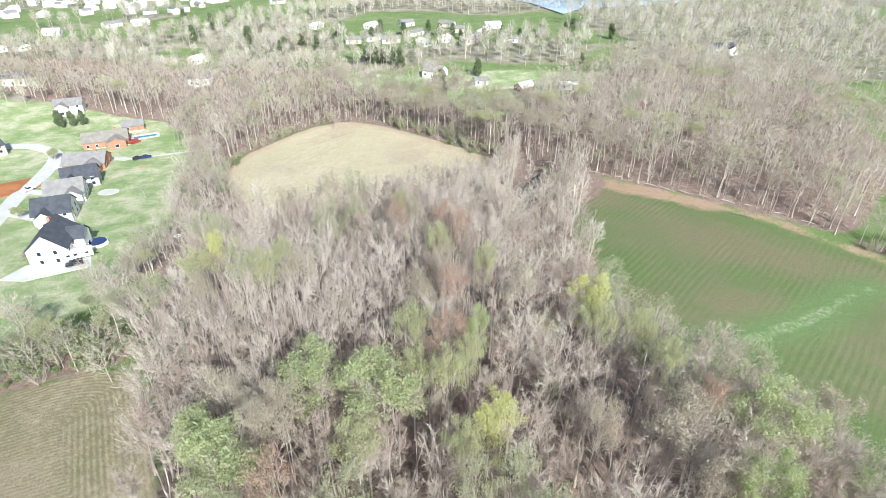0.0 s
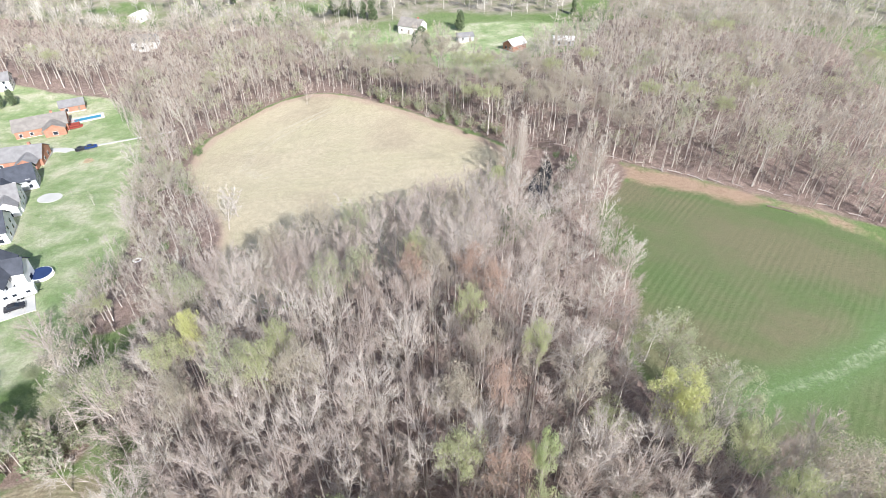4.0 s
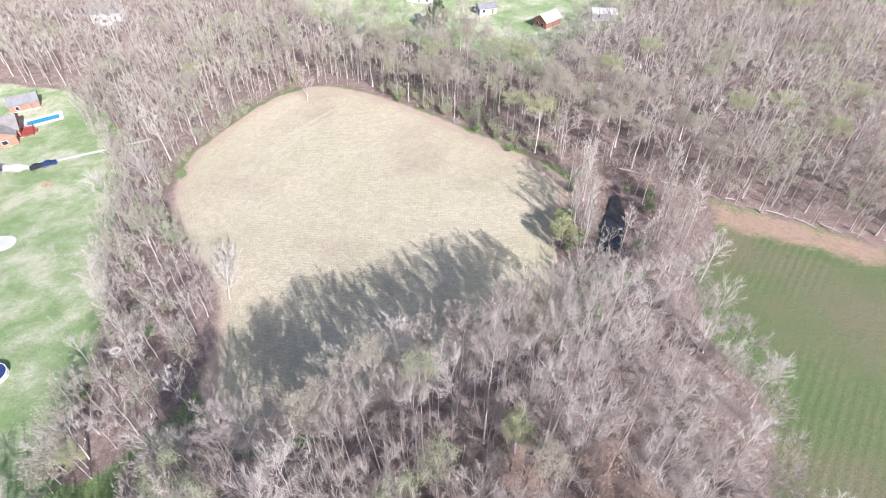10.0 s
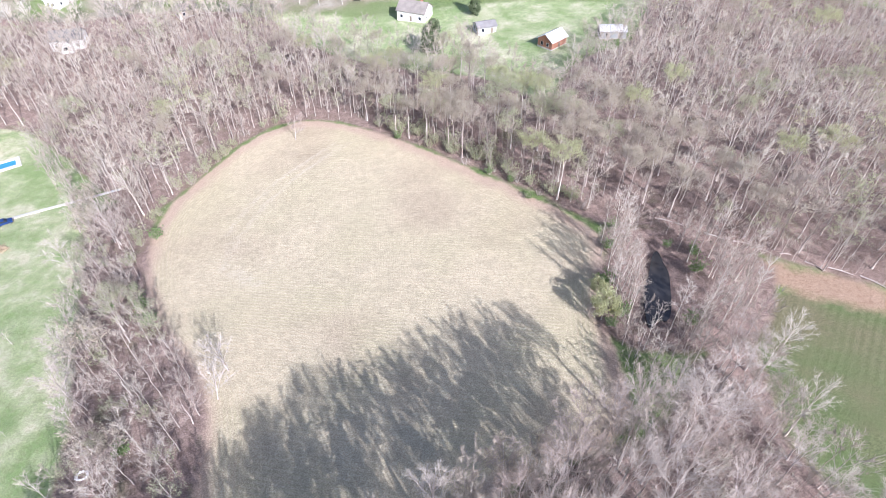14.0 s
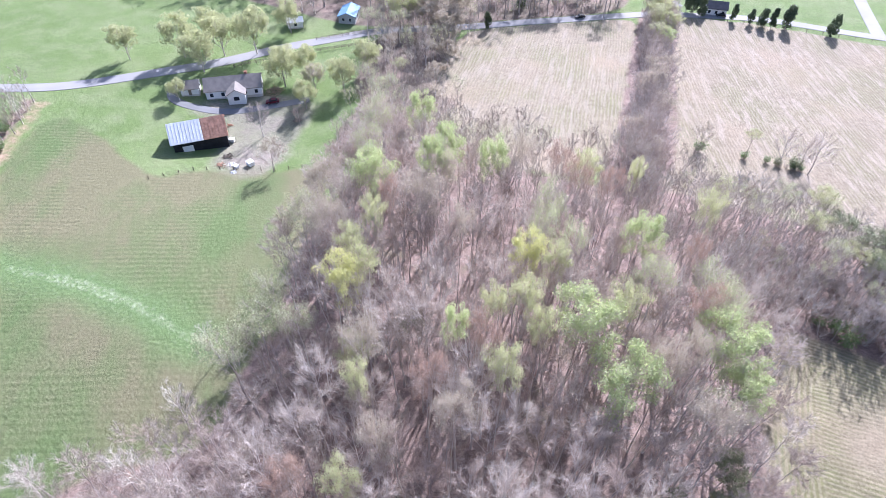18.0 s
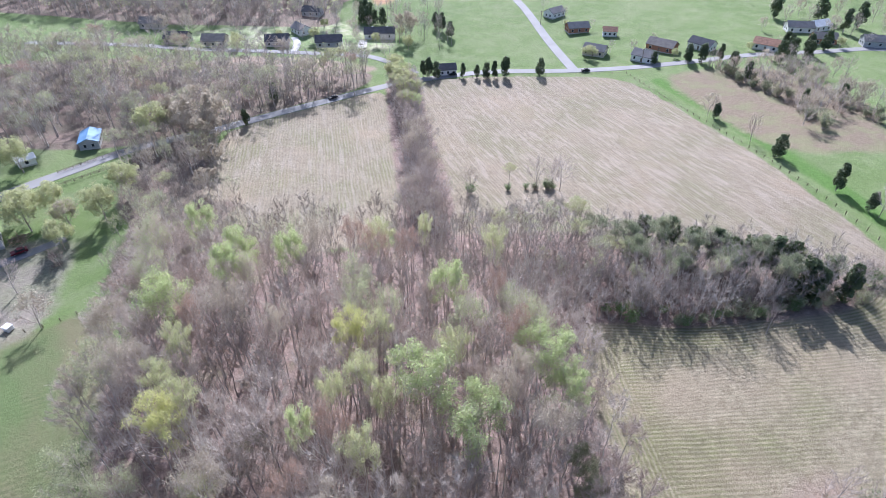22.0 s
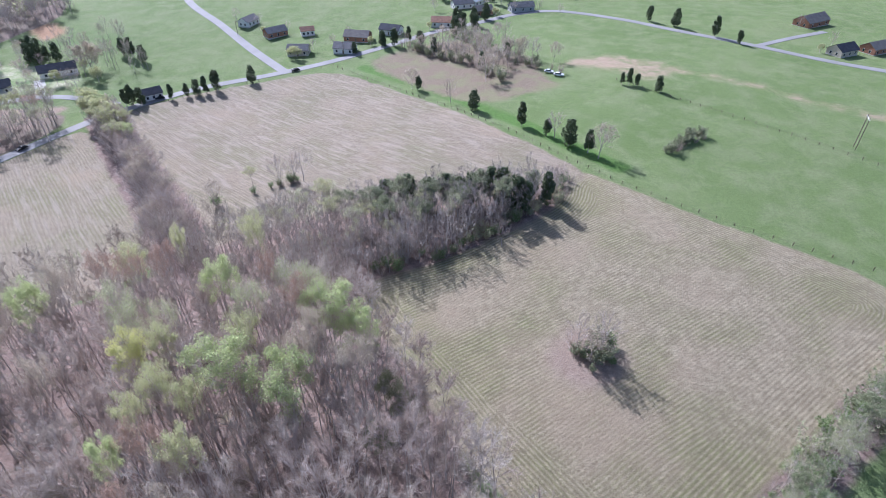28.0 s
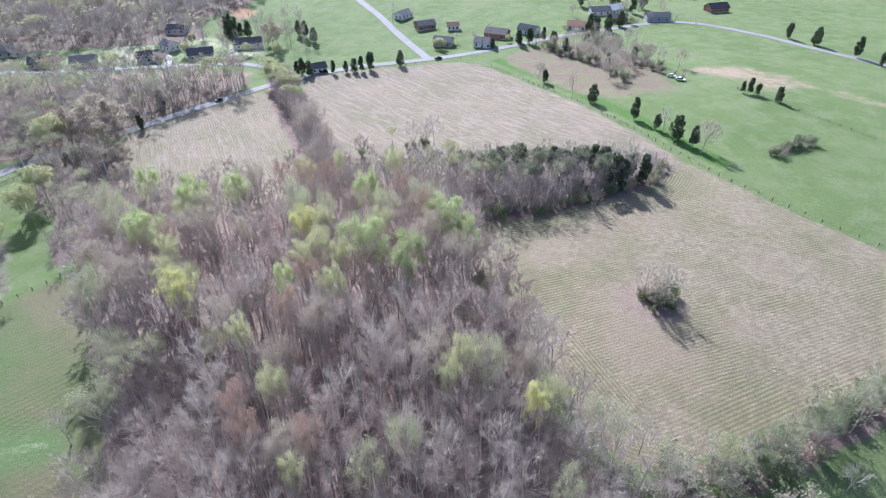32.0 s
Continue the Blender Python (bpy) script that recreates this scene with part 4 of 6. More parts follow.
def plant_main_wood():
    rng = np.random.default_rng(11)
    bare, poles = [], []
    for s in range(8):
        tr, cr, p0, p1 = grow(40 + s, 31.0, 0.38 + 0.04 * (s % 4), (11, 9, 12, 10, 9, 12, 10, 11)[s], 7, 30, wide=(4.8, 3.7, 5.4, 4.3, 3.5, 5.0, 4.1, 5.6)[s], twig_len=1.3, twig_r=0.017, thick=0.2, deep=(0.25, 0.29, 0.23, 0.27, 0.30, 0.24, 0.26, 0.26)[s])
        bare.append(tree_thing("bare_tree", tr, [BARK, ("crown", cr, TWIG)], "tall leafless grey-brown woodland tree on leaf litter", "bare trees of the wood"))
    for s in range(5):
        tr, cr, p0, p1 = grow(60 + s, 29.0, 0.52, 9, 6, 26, wide=2.5 + 0.3 * s, twig_len=1.25, twig_r=0.024, thick=0.17, deep=0.21, lean=(0, 1.0, -0.8, 0.5, -0.4)[s])
        poles.append(tree_thing("pole_tree", tr, [BARK, ("crown", cr, TWIG)], "slender leafless tree with a long straight trunk", "slender trees of the wood"))
    tr, cr, p0, p1 = grow(71, 24.0, 0.3, 11, 6, 18, wide=5.0, thick=0.26, deep=0.34)
    pale = tree_thing("sycamore", tr, [PALE, ("crown", cr, PALE)], "leafless tree with pale whitish bark at the wood edge", "pale trees of the wood")
    special = {}
    for i, (k, (m, n, size, words)) in enumerate(LEAVES.items()):
        tr, cr, p0, p1 = grow(90 + i, 31.0, 0.5, 10, 5, 12, wide=4.6, thick=0.22, twig_r=0.024, deep=0.165)
        special[k] = tree_thing("leafing_tree", tr, [BARK, ("crown", cr, TWIG), ("foliage", leafy(i, p0, p1, n, size, 0.46 if k != "olive" else 0.6, 70, 0.2 if n > 5900 else 0.32), m)], "woodland tree with " + words, "leafing trees of the wood")
    seen = set()
    for x, y, k, wide in SPECIAL:
        up = max(stature(x, y), 0.7) * (0.6 if k == "olive" else 1.04)
        set_down(special[k], x, y, wide / (9.2 if k == 'lime' else 8.3) * rng.uniform(0.96, 1.06), rng.uniform(0, 360), first=k not in seen, tall=up * rng.uniform(0.96, 1.03))
        seen.add(k)
    for x, y, k, size in EDGE_LEAFERS:
        set_down(special[k], x, y, size * 1.35, rng.uniform(0, 360), tall=size * 0.76 * rng.uniform(0.85, 1.2))
    for i, (x, y) in enumerate([(40, 131), (38, 146), (43, 160), (30, 118), (-66, 143), (-97, 244), (-58, 78), (48, 96), (37, 108)]):
        set_down(pale, x, y, (0.62, 0.7, 0.66, 0.7, 0.6, 0.9, 0.55, 0.5, 0.6)[i], 70 * i, (rng.uniform(-6, 6), rng.uniform(-6, 6)), first=i == 0)
    # broad crowns in the north half, close-set poles in the south half, low trees in the grove
    broad = [p for p in scatter(MAIN_WOODS, 4.7, 3) if p[1] > 72]
    dense = [p for p in scatter(MAIN_WOODS, 3.45, 5) if p[1] <= 72]
    clear = lambda p, d: min(math.hypot(p[0] - a, p[1] - b) for a, b, *_ in SPECIAL) > d
    broad = [p for p in broad if clear(p, 3.0)]
    dense = [p for p in dense if clear(p, 2.4)]
    grove = [p for p in dense if p[0] < -14 and p[1] < 8 or p[1] < -12]
    dense = [p for p in dense if p not in set(grove)]
    first = set()
    for i, (x, y) in enumerate(broad[:300]):
        k = int(rng.integers(len(bare)))
        up = stature(x, y) * rng.uniform(0.88, 1.04)
        set_down(bare[k], x, y, rng.uniform(0.85, 1.1) * (0.6 + 0.4 * up), rng.uniform(0, 360), (rng.normal(0, 1.8), rng.normal(0, 1.8)), first=k not in first, tall=up)
        first.add(k)
    near = [p for p in dense if p[1] > 26][:280]
    for x, y in near:
        k = int(rng.integers(len(poles)))
        set_down(poles[k], x, y, rng.uniform(0.8, 1.2), rng.uniform(0, 360), (rng.normal(0, 2), rng.normal(0, 2)), first=-1 - k not in first, tall=stature(x, y) * rng.uniform(0.86, 1.04))
        first.add(-1 - k)
    # the rest of the wood, and saplings under the tall trees
    slim, small = [], []
    for s in range(5):
        tr, cr, *_ = grow(180 + s, 28.0, 0.5, 7, 5, 17, wide=2.7 + 0.3 * s, thick=0.15, sides=4, twig_len=1.4, twig_r=0.029, deep=0.22, lean=(0, 0.8, -0.8, 0.4, -0.4)[s])
        slim.append(merged((tr, 0), (cr, 0), (cr.twig, 1)))
        tr, cr, *_ = grow(160 + s, 12.0, 0.25, 8, 4, 10, wide=2.7 + 0.15 * s, thick=0.11, sides=3, twig_len=1.1, twig_r=0.03, deep=0.36)
        small.append(merged((tr, 0), (cr, 0), (cr.twig, 1)))
    far = [p for p in dense if p not in set(near)]
    stand("woodland", "far part of a leafless grey-brown deciduous wood", slim, [p for p in far if p[1] > 24], (0.84, 1.02), [BOUGH, WOODS], 21)
    stand("open_wood_edge", "thin bare trees at the edge of the wood before a stubble field", slim, [p for p in far if p[1] <= 24], (0.62, 0.86), [BOUGH, WOODS], 25)
    stand("grove_trees", "low bare trees of a grove between stubble fields", small, [(x + dx, y + dy) for x, y in grove for dx, dy in ((0, 0), (1.9, 1.1))], (0.75, 1.15), [BOUGH, LANESIDE], 23, "grove")
    gaps = [p for p in scatter(MAIN_WOODS, 3.9, 4) if p[1] > 72 and min((p[0] - a) ** 2 + (p[1] - b) ** 2 for a, b in broad) > 8]
    stand("field_side_trees", "close-set slender bare trees at the wood edge above the stubble", slim, along_line([(-40, 128), (-30, 132), (-20, 134), (-10, 139), (0, 141), (9, 144)], 1.5, 5, 17), (0.72, 0.98), [BOUGH, WOODS], 31)
    strip = [p for p in gaps if p[0] > 17]
    stand("slender_trees", "slender bare trees crowded between the larger ones", slim, [p for p in gaps if p[0] <= 17], (0.72, 1.0), [BOUGH, WOODS], 24)
    stand("pasture_side_trees", "low bare trees along the pasture side of the wood", small, strip, (0.8, 1.25), [BOUGH, WOODS], 28, "brush")
    bank = scatter([(10, 149), (20, 152), (28, 162), (42, 169), (48, 176), (52, 186), (44, 184), (36, 172), (26, 168), (18, 172), (15, 160)], 2.8, 12) + along_line([(27, 203), (24, 192), (22, 180), (24, 172)], 2.2, 2.5, 13) + along_line([(40, 196), (44, 190), (47, 182)], 2.0, 3, 14)
    stand("lawn_side_brush", "bare brush and small trees between wood and lawn", small, scatter(WEST_BRUSH, 2.9, 15), (0.55, 1.0), [BOUGH, WOODS], 30, "brush")
    stand("pond_brush", "bare brush and small trees around the pond", small, bank, (0.6, 1.1), [BOUGH, WOODS], 29, "brush")
    stand("saplings", "thin leafless saplings growing under the tall trees", small, scatter(MAIN_WOODS, 11, 8), (0.45, 0.9), [BOUGH, WOODS], 22, "sapling")
    return special, small, slim


LEAFERS, SMALL, SLIM = plant_main_wood()
BUD_KINDS = []
for _s in range(4):
    _t, _c, _p0, _p1 = grow(200 + _s, 22.0, 0.30, 8, 4, 10, wide=4.7, sides=3, twig_len=1.6, twig_r=0.034, deep=0.30)
    BUD_KINDS.append(merged((_t, 0), (_c, 0), (_c.twig, 1), (leafy(_s, _p0, _p1, 620, 0.2, 0.42, 60), 2 + _s % 3)))
LIGHT = []
for _s in range(6):
    _t, _c, _p0, _p1 = grow(220 + _s, 22.0, 0.34, 8, 4, 15, wide=3.8 + 0.25 * _s, sides=3, twig_len=1.6, twig_r=0.034, deep=0.31)
    LIGHT.append(merged((_t, 0), (_c, 0), (_c.twig, 1)))


# ---------------------------------------------------------------- the other woods and hedges
def plant_other_woods():
    mats = [BOUGH, WOODS, L_SOFT, L_LIME, L_BEIGE]
    spots = [p for p in scatter(NORTH_WOODS, 5.3, 31) if p[1] < 372]
    rng = np.random.default_rng(5)
    bud = rng.uniform(0, 1, len(spots))
    edge = -signed(NORTH_FIELD, np.array([p[0] for p in spots]), np.array([p[1] for p in spots]))
    round_ = [p for p, b, e in zip(spots, bud, edge) if b < 0.72 and -30 < p[0] < 62 and e < 36]
    keepb = [p for p, b in zip(spots, bud) if b < 0.16 and p not in set(round_)]
    round_ += [p for p, b in zip(spots, bud) if b > 0.93 and p[1] < 330]
    spots = [p for p in spots if p not in set(round_)]
    for x, y in round_:
        set_down(LEAFERS[("soft", "beige", "beige", "beige", "lime", "beige")[int(rng.integers(6))]], x, y, rng.uniform(0.7, 1.05), rng.uniform(0, 360), tall=rng.uniform(0.46, 0.64))
    stand("north_woodland", "leafless grey-brown woodland behind the stubble field", LIGHT, [p for p in spots if p not in set(keepb)], (0.7, 0.98), [BOUGH, NORTHERN], 32, broad=1.25)
    stand("budding_woodland", "woodland trees with pale green and beige buds", BUD_KINDS, keepb, (0.6, 0.95), [BOUGH, NORTHERN, L_SOFT, L_LIME, L_BEIGE], 33, broad=1.2)
    se = scatter(SOUTHEAST_WOODS, 4.1, 34) + along_line([(157, -46), (139, -78), (119, -112), (104, -140)], 3, 5, 38) + along_line([(150, -47), (133, -68), (122, -56), (114, -34)], 3.5, 5, 37)
    stand("roadside_woodland", "mixed bare and budding trees along the country road", LIGHT + BUD_KINDS, se, (0.42, 0.7), mats, 37)
    fringe = along_line([(31, 208), (48, 201), (62, 189), (77, 180), (92, 169), (108, 159), (121, 149)], 2.2, 5, 40) + along_line([(-92, 250), (-85, 262), (-73, 282), (-57, 291), (-43, 288), (-26, 275), (-9, 258), (6, 240), (16, 228), (26, 213)], 3.0, 3, 39)
    stand("grove_budding_trees", "low grove trees with pale green and beige buds", BUD_KINDS, scatter([(-30, 0), (-57, -7), (-90, -22), (-44, -28), (-13, -28), (10, -20), (-8, -10)], 6.5, 30), (0.45, 0.62), mats, 35, "grove")
    stand("fringe_trees", "low bare trees and brush along the wood edge", SMALL + BUD_KINDS[:1], fringe, (0.45, 0.8), mats, 36, "brush")
    front = along_line([(36, 213), (52, 203), (65, 192), (79, 183), (94, 172), (110, 162), (123, 153)], 2.4, 7, 27) + along_line([(-97, 255), (-89, 267), (-76, 286), (-58, 295), (-42, 291), (-24, 279), (-7, 262), (9, 244), (20, 231), (30, 217)], 2.4, 4, 28) + along_line([(37, 160), (35, 148), (34, 134), (33, 120), (30, 108)], 2.0, 6, 26)
    stand("edge_trees", "slender bare trees crowding the wood edge", SLIM, front, (0.38, 0.62), [BOUGH, WOODS], 29)
    stand("hedgerow_trees", "bare hedgerow trees between two stubble fields", SMALL, along_line(MID_HEDGE, 1.35, 6.5, 41), (0.5, 1.15), [BOUGH, LANESIDE], 43, "hedgerow", 1.35)
    stand("east_hedge", "thin bare hedge along the pasture's far edge", LIGHT + BUD_KINDS[:1], along_line(EAST_HEDGE, 1.7, 4, 44), (0.36, 0.6), mats, 45, "hedgerow", 1.25)
    # hedges that read as one band
    band = scatter(WEST_STRIP, 3.7, 46) + along_line([(-112, 250), (-128, 275), (-146, 304)], 1.6, 7, 47)
    stand("west_hedgerow", "dense bare hedgerow between lawn and stubble field", LIGHT + BUD_KINDS[:1], band, (0.40, 0.70), mats, 48, "hedgerow")
    stand("low_hedge", "pale green and bare hedge between field and lawn", [BUD_KINDS[0], BUD_KINDS[1], BUD_KINDS[3], SMALL[0], SMALL[1]], along_line(SW_HEDGE, 1.3, 3.5, 49), (0.4, 0.6), [BOUGH, LANESIDE, L_BUSH, L_SOFT, L_OLIVE], 50, "hedgerow")
    # far country: simple domes of branches to the skyline
    far = []
    for s in range(8):
        r = np.random.default_rng(400 + s)
        w = Wire(r)
        n = 100
        lobe = r.normal(size=(7, 3)) * [1, 1, 0.6] + [0, 0, 0.35]
        lobe /= np.linalg.norm(lobe, axis=1, keepdims=True)
        k = r.integers(0, 7, n)
        way = lobe[k] * 0.5 + r.normal(0, 0.5, (n, 3)) + [0, 0, 0.3]
        way /= np.linalg.norm(way, axis=1, keepdims=True)
        p1 = np.array([0, 0, 10.5]) + way * [4.6, 4.6, 6.0] * r.uniform(0.75, 1.05, (n, 1))
        p0 = np.array([0, 0, 6.0]) + (p1 - [0, 0, 6.0]) * r.uniform(0.25, 0.75, (n, 1))
        w.blades(p0, p1, 0.11)
        w.spikes([(0, 0, -1)], [(0, 0, 14)], 0.25)
        v, f = w.arrays()
        if s < 5:
            far.append((v, f, np.full(len(f), 0)))
        else:
            lw = Wire(r)
            q = r.integers(0, n, 60)
            lw.leaves(p0[q] + (p1 - p0)[q] * r.uniform(0.4, 1.05, (60, 1)), 0.62)
            far.append(merged((w, 0), (lw, s - 4)))
    plots = [(124, -209), (172, -172), (203, -156), (224, -150), (145, -184), (170, -195), (181, -228), (170, -35), (179, -13)]
    off_plots = lambda pts, d: [p for p in pts if all(math.hypot(p[0] - x, p[1] - y) > d for x, y in plots) and not inside(SOWN_STRIP, np.array([p[0]]), np.array([p[1]]))[0]]
    stand("lane_woodland", "woods of tall bare and budding trees behind the lane", LIGHT[:4] + BUD_KINDS, off_plots(scatter(ROADSIDE_WOODS, 5.9, 35), 14), (0.5, 0.95), [BOUGH, LANESIDE, L_SOFT, L_LIME, L_BEIGE], 39, broad=1.5)
    stand("lane_undergrowth", "close bare brush and small trees beside the lane", far, off_plots(scatter(ROADSIDE_WOODS, 7.5, 61), 13), (0.4, 0.85), [LANESIDE, L_SOFT, L_LIME, L_BEIGE], 62, "brush")
    stand("far_lane_woodland", "bare woods behind the houses of the lane", far + far[4:], off_plots(scatter(FAR_EAST_WOODS, 5.6, 36), 16), (0.8, 1.2), [LANESIDE, L_SOFT, L_LIME, L_BEIGE], 38)
    for x, y in off_plots(scatter(ROADSIDE_WOODS, 15, 63), 13):
        set_down(LEAFERS[("soft", "lime", "beige", "soft", "rust")[int(rng.integers(5))]], x, y, rng.uniform(0.75, 1.1), rng.uniform(0, 360), tall=rng.uniform(0.45, 0.62))
    belt = along_line([(134, -246), (115, -236), (94, -220), (80, -206)], 2.6, 7, 58) + along_line([(116, -259), (96, -241)], 3.5, 5, 59)
    stand("pasture_belt", "belt of bare trees between houses and a green pasture", LIGHT, belt, (0.45, 0.75), [BOUGH, NORTHERN], 60)

    def open_land(x, y):
        ok = np.ones(len(x), bool)
        for p in FAR_OPEN:
            ok &= ~inside(p, x, y)
        ok &= ~inside(NORTH_WOODS, x, y)
        return ok & (clearing(x, y) > 0)

    north = scatter([p for p in NORTH_WOODS if p[1] > 370] + [(-60, 372)], 7.0, 57) + scatter([(-330, 405), (-250, 420), (-130, 400), (-75, 386), (105, 360), (185, 332), (210, 300), (330, 330), (560, 560), (640, 760), (-660, 780), (-520, 560)], 8.6, 51, keep=open_land)
    west = scatter([(-330, 400), (-260, 345), (-215, 334), (-240, 325), (-330, 330), (-420, 420)], 8.5, 52)
    stand("far_woodland", "distant leafless woods on rolling hills", far + far[4:], north + west, (0.8, 1.15), [DISTANT, L_SOFT, L_LIME, L_OLIVE], 53)
    south = scatter([(-420, -330), (-100, -330), (80, -400), (160, -480), (-420, -480)], 12, 54) 
    stand("field_edge_woodland", "distant tree belt beyond the green pastures", far, south, (0.35, 0.6), [WOODS, L_SOFT, L_LIME, L_OLIVE], 56)


plant_other_woods()


def plant_hedges():
    """Shrubs and small trees that can be told apart along the near hedges, the grove and the pond."""
    rng = np.random.default_rng(61)
    kinds = {}
    for k, (m, words, n, sz) in {"bare": (L_BEIGE, "bare twiggy hedge shrub", 0, 0.2), "green": (L_BUSH, "leafy green hedge shrub", 420, 0.2),
                                 "pale": (L_SOFT, "pale green budding shrub", 320, 0.18), "olive": (L_OLIVE, "dark olive evergreen shrub", 520, 0.22)}.items():
        w, lf = shrub(len(kinds), 3.4, 2.2, 18, n, sz)
        t = thing({"bare": "bare_shrub", "olive": "evergreen_shrub"}.get(k, "shrub"), words + " at the field edge", "shrub", "hedge shrubs")
        part("stem", tri_mesh("stem", *w.arrays(), [TWIG]), t)
        if n:
            part("foliage", tri_mesh("foliage", *lf.arrays(), [m]), t)
        kinds[k] = t
    used = set()

    def put(k, x, y, s):
        set_down(kinds[k], x, y, s, rng.uniform(0, 360), first=k not in used)
        used.add(k)

    for x, y in along_line(WEST_HEDGE, 6.0, 8, 62):
        put(("bare", "bare", "pale", "green")[int(rng.integers(4))], x, y, rng.uniform(0.6, 1.3))
    for x, y in along_line(SW_HEDGE, 2.4, 4.5, 63):
        put(("pale", "green", "olive", "bare", "olive")[int(rng.integers(5))], x, y, rng.uniform(0.9, 1.9))
    for x, y in along_line([(-28, 4), (-40, 1), (-58, -3), (-78, -15), (-100, -28), (-104, -36)], 2.0, 2.5, 64):
        put(("green", "bare", "olive", "bare", "pale")[int(rng.integers(5))], x, y, rng.uniform(0.6, 1.3))
        put("bare", x + rng.uniform(0, 2), y - rng.uniform(2, 5), rng.uniform(1.0, 1.9))
    for x, y in ((-80, 41), (4, -55), (16, -49), (38, 195), (14, 178), (16, 182), (20, 186), (18, 172), (17, 175), (20, 177), (22, 181), (25, 198), (28, 204), (33, 172), (41, 186), (43, 192), (12, 222), (4, 236), (9, 231), (-2, 243), (-20, 264), (-14, 258), (-87, 204), (-90, 231), (-84, 198)):
        put("green" if rng.uniform() < 0.6 else "bare", x, y, rng.uniform(0.7, 1.3))
    for x, y in along_line(EAST_HEDGE, 3.2, 3.5, 72):
        put(("pale", "bare", "green", "bare", "pale")[int(rng.integers(5))], x, y, rng.uniform(0.8, 1.6))
    for x, y in along_line([(-80, 93), (-93, 86), (-116, 73), (-134, 63), (-154, 55)], 2.2, 1.0, 88):
        put(("green", "pale", "green")[int(rng.integers(3))], x, y, rng.uniform(0.5, 0.95))
    for x, y in along_line([(-145, -48), (-156, -54), (-166, -59)], 1.1, 2.2, 65):
        put(("olive", "bare")[int(rng.integers(2))], x, y, rng.uniform(0.7, 1.2))
    for x, y in along_line([(-92, 206), (-95, 226), (-93, 246), (-84, 261), (-73, 280), (-57, 290)], 4.5, 1.5, 68) + along_line([(-27, 274), (-9, 257), (7, 239), (15, 226), (25, 211)], 2.4, 3, 69):
        put(("bare", "pale", "pale", "pale", "green")[int(rng.integers(4))], x, y, rng.uniform(0.6, 1.6))
    for i in range(24):
        put(("olive", "bare", "green", "bare")[i % 4], -82 + rng.normal(0, 2.4), 41 + rng.normal(0, 2.0), rng.uniform(0.5, 1.2))
    for i in range(9):
        put(("green", "bare", "olive", "bare")[i % 4], -3 - 1.0 * i + rng.normal(0, 0.8), -58 - 0.35 * i + rng.normal(0, 0.6), rng.uniform(0.6, 1.1))
    for x, y in along_line([(-90, 100), (-80, 101), (-70, 98), (-62, 93)], 1.5, 3, 71):
        put(("green", "olive", "bare", "pale")[int(rng.integers(4))], x, y, rng.uniform(0.7, 1.5))
    for x, y in along_line([(-66, -215), (-80, -190), (-91, -176), (-101, -152), (-107, -138)], 2.3, 3.5, 80) + along_line([(-96, -226), (-110, -205), (-116, -180), (-126, -163), (-132, -138)], 4.0, 6, 81):
        put(("olive", "bare", "bare", "pale")[int(rng.integers(4))], x, y, rng.uniform(0.7, 1.7))
    for x, y in along_line([(-97, -25), (-90, -19), (-83, -15), (-74, -11), (-63, -4)], 2.0, 1.6, 82):
        put(("pale", "pale", "green")[int(rng.integers(3))], x, y, rng.uniform(0.6, 1.1))
    # small hedge trees
    hedge = along_line(WEST_HEDGE, 3.2, 7, 66)
    trees = []
    for s in range(4):
        tr, cr, p0, p1 = grow(300 + s, 13.0, 0.2, 11, 5, 16, wide=4.4, thick=0.15, twig_len=1.2, twig_r=0.022, deep=0.38)
        ps = [BARK, ("crown", cr, TWIG)]
        if s == 3:
            ps.append(("foliage", leafy(s, p0, p1, 700, 0.25), L_BEIGE))
        trees.append(tree_thing("hedge_tree", tr, ps, ("spreading bare hedge tree beside the field", "spreading hedge tree with beige opening buds")[s == 3], "hedge trees"))
    first = set()
    more = along_line(MID_HEDGE, 3.6, 4.5, 74) + along_line([(36, -52), (27, -38), (22, -24), (16, -28)], 3.5, 6, 75) + [(102, 49), (118, 28), (131, 12), (122, 40), (-109, -68), (-119, -48), (-62, -144), (-77, -119), (-72, -2), (16, -50), (133, -26), (-5, -59), (-10, -61), (-13, -60)]
    more += [(-75, 107), (-86, 128), (-90, 122), (-64, 173), (-68, 168), (-71, 160), (-63, 180), (-54, 274), (-96, 100), (-90, 122), (-84, 118), (-79, 119), (-82, 97), (-76, 95), (-70, 88), (-79, 112), (-92, 124), (-82, 134), (-88, 92), (-102, 108), (-110, 92), (-82, 43), (-80, 39), (-85, 41), (-98, -140), (118, -30)]
    for x, y in hedge + more:
        k = int(rng.integers(4))
        set_down(trees[k], x, y, rng.uniform(0.6, 1.05), rng.uniform(0, 360), (rng.normal(0, 4), rng.normal(0, 4)), first=k not in first)
        first.add(k)
    for i, (x, y) in enumerate([(-56, 80), (-59, 88), (-57, 95), (-53, 72), (-62, 97), (-66, 101), (-50, 64), (-71, 103)]):
        set_down(trees[i % 3], x, y, rng.uniform(1.15, 1.5), rng.uniform(0, 360), (rng.normal(0, 4), rng.normal(0, 4)))
    for x, y in along_line(MID_HEDGE, 5.5, 4, 89):
        set_down(trees[int(rng.integers(4))], x, y, rng.uniform(0.85, 1.2), rng.uniform(0, 360))
    for x, y in along_line(SW_HEDGE, 9.0, 3, 67):
        set_down(trees[3 if rng.uniform() < 0.5 else 0], x, y, rng.uniform(0.4, 0.6), rng.uniform(0, 360))
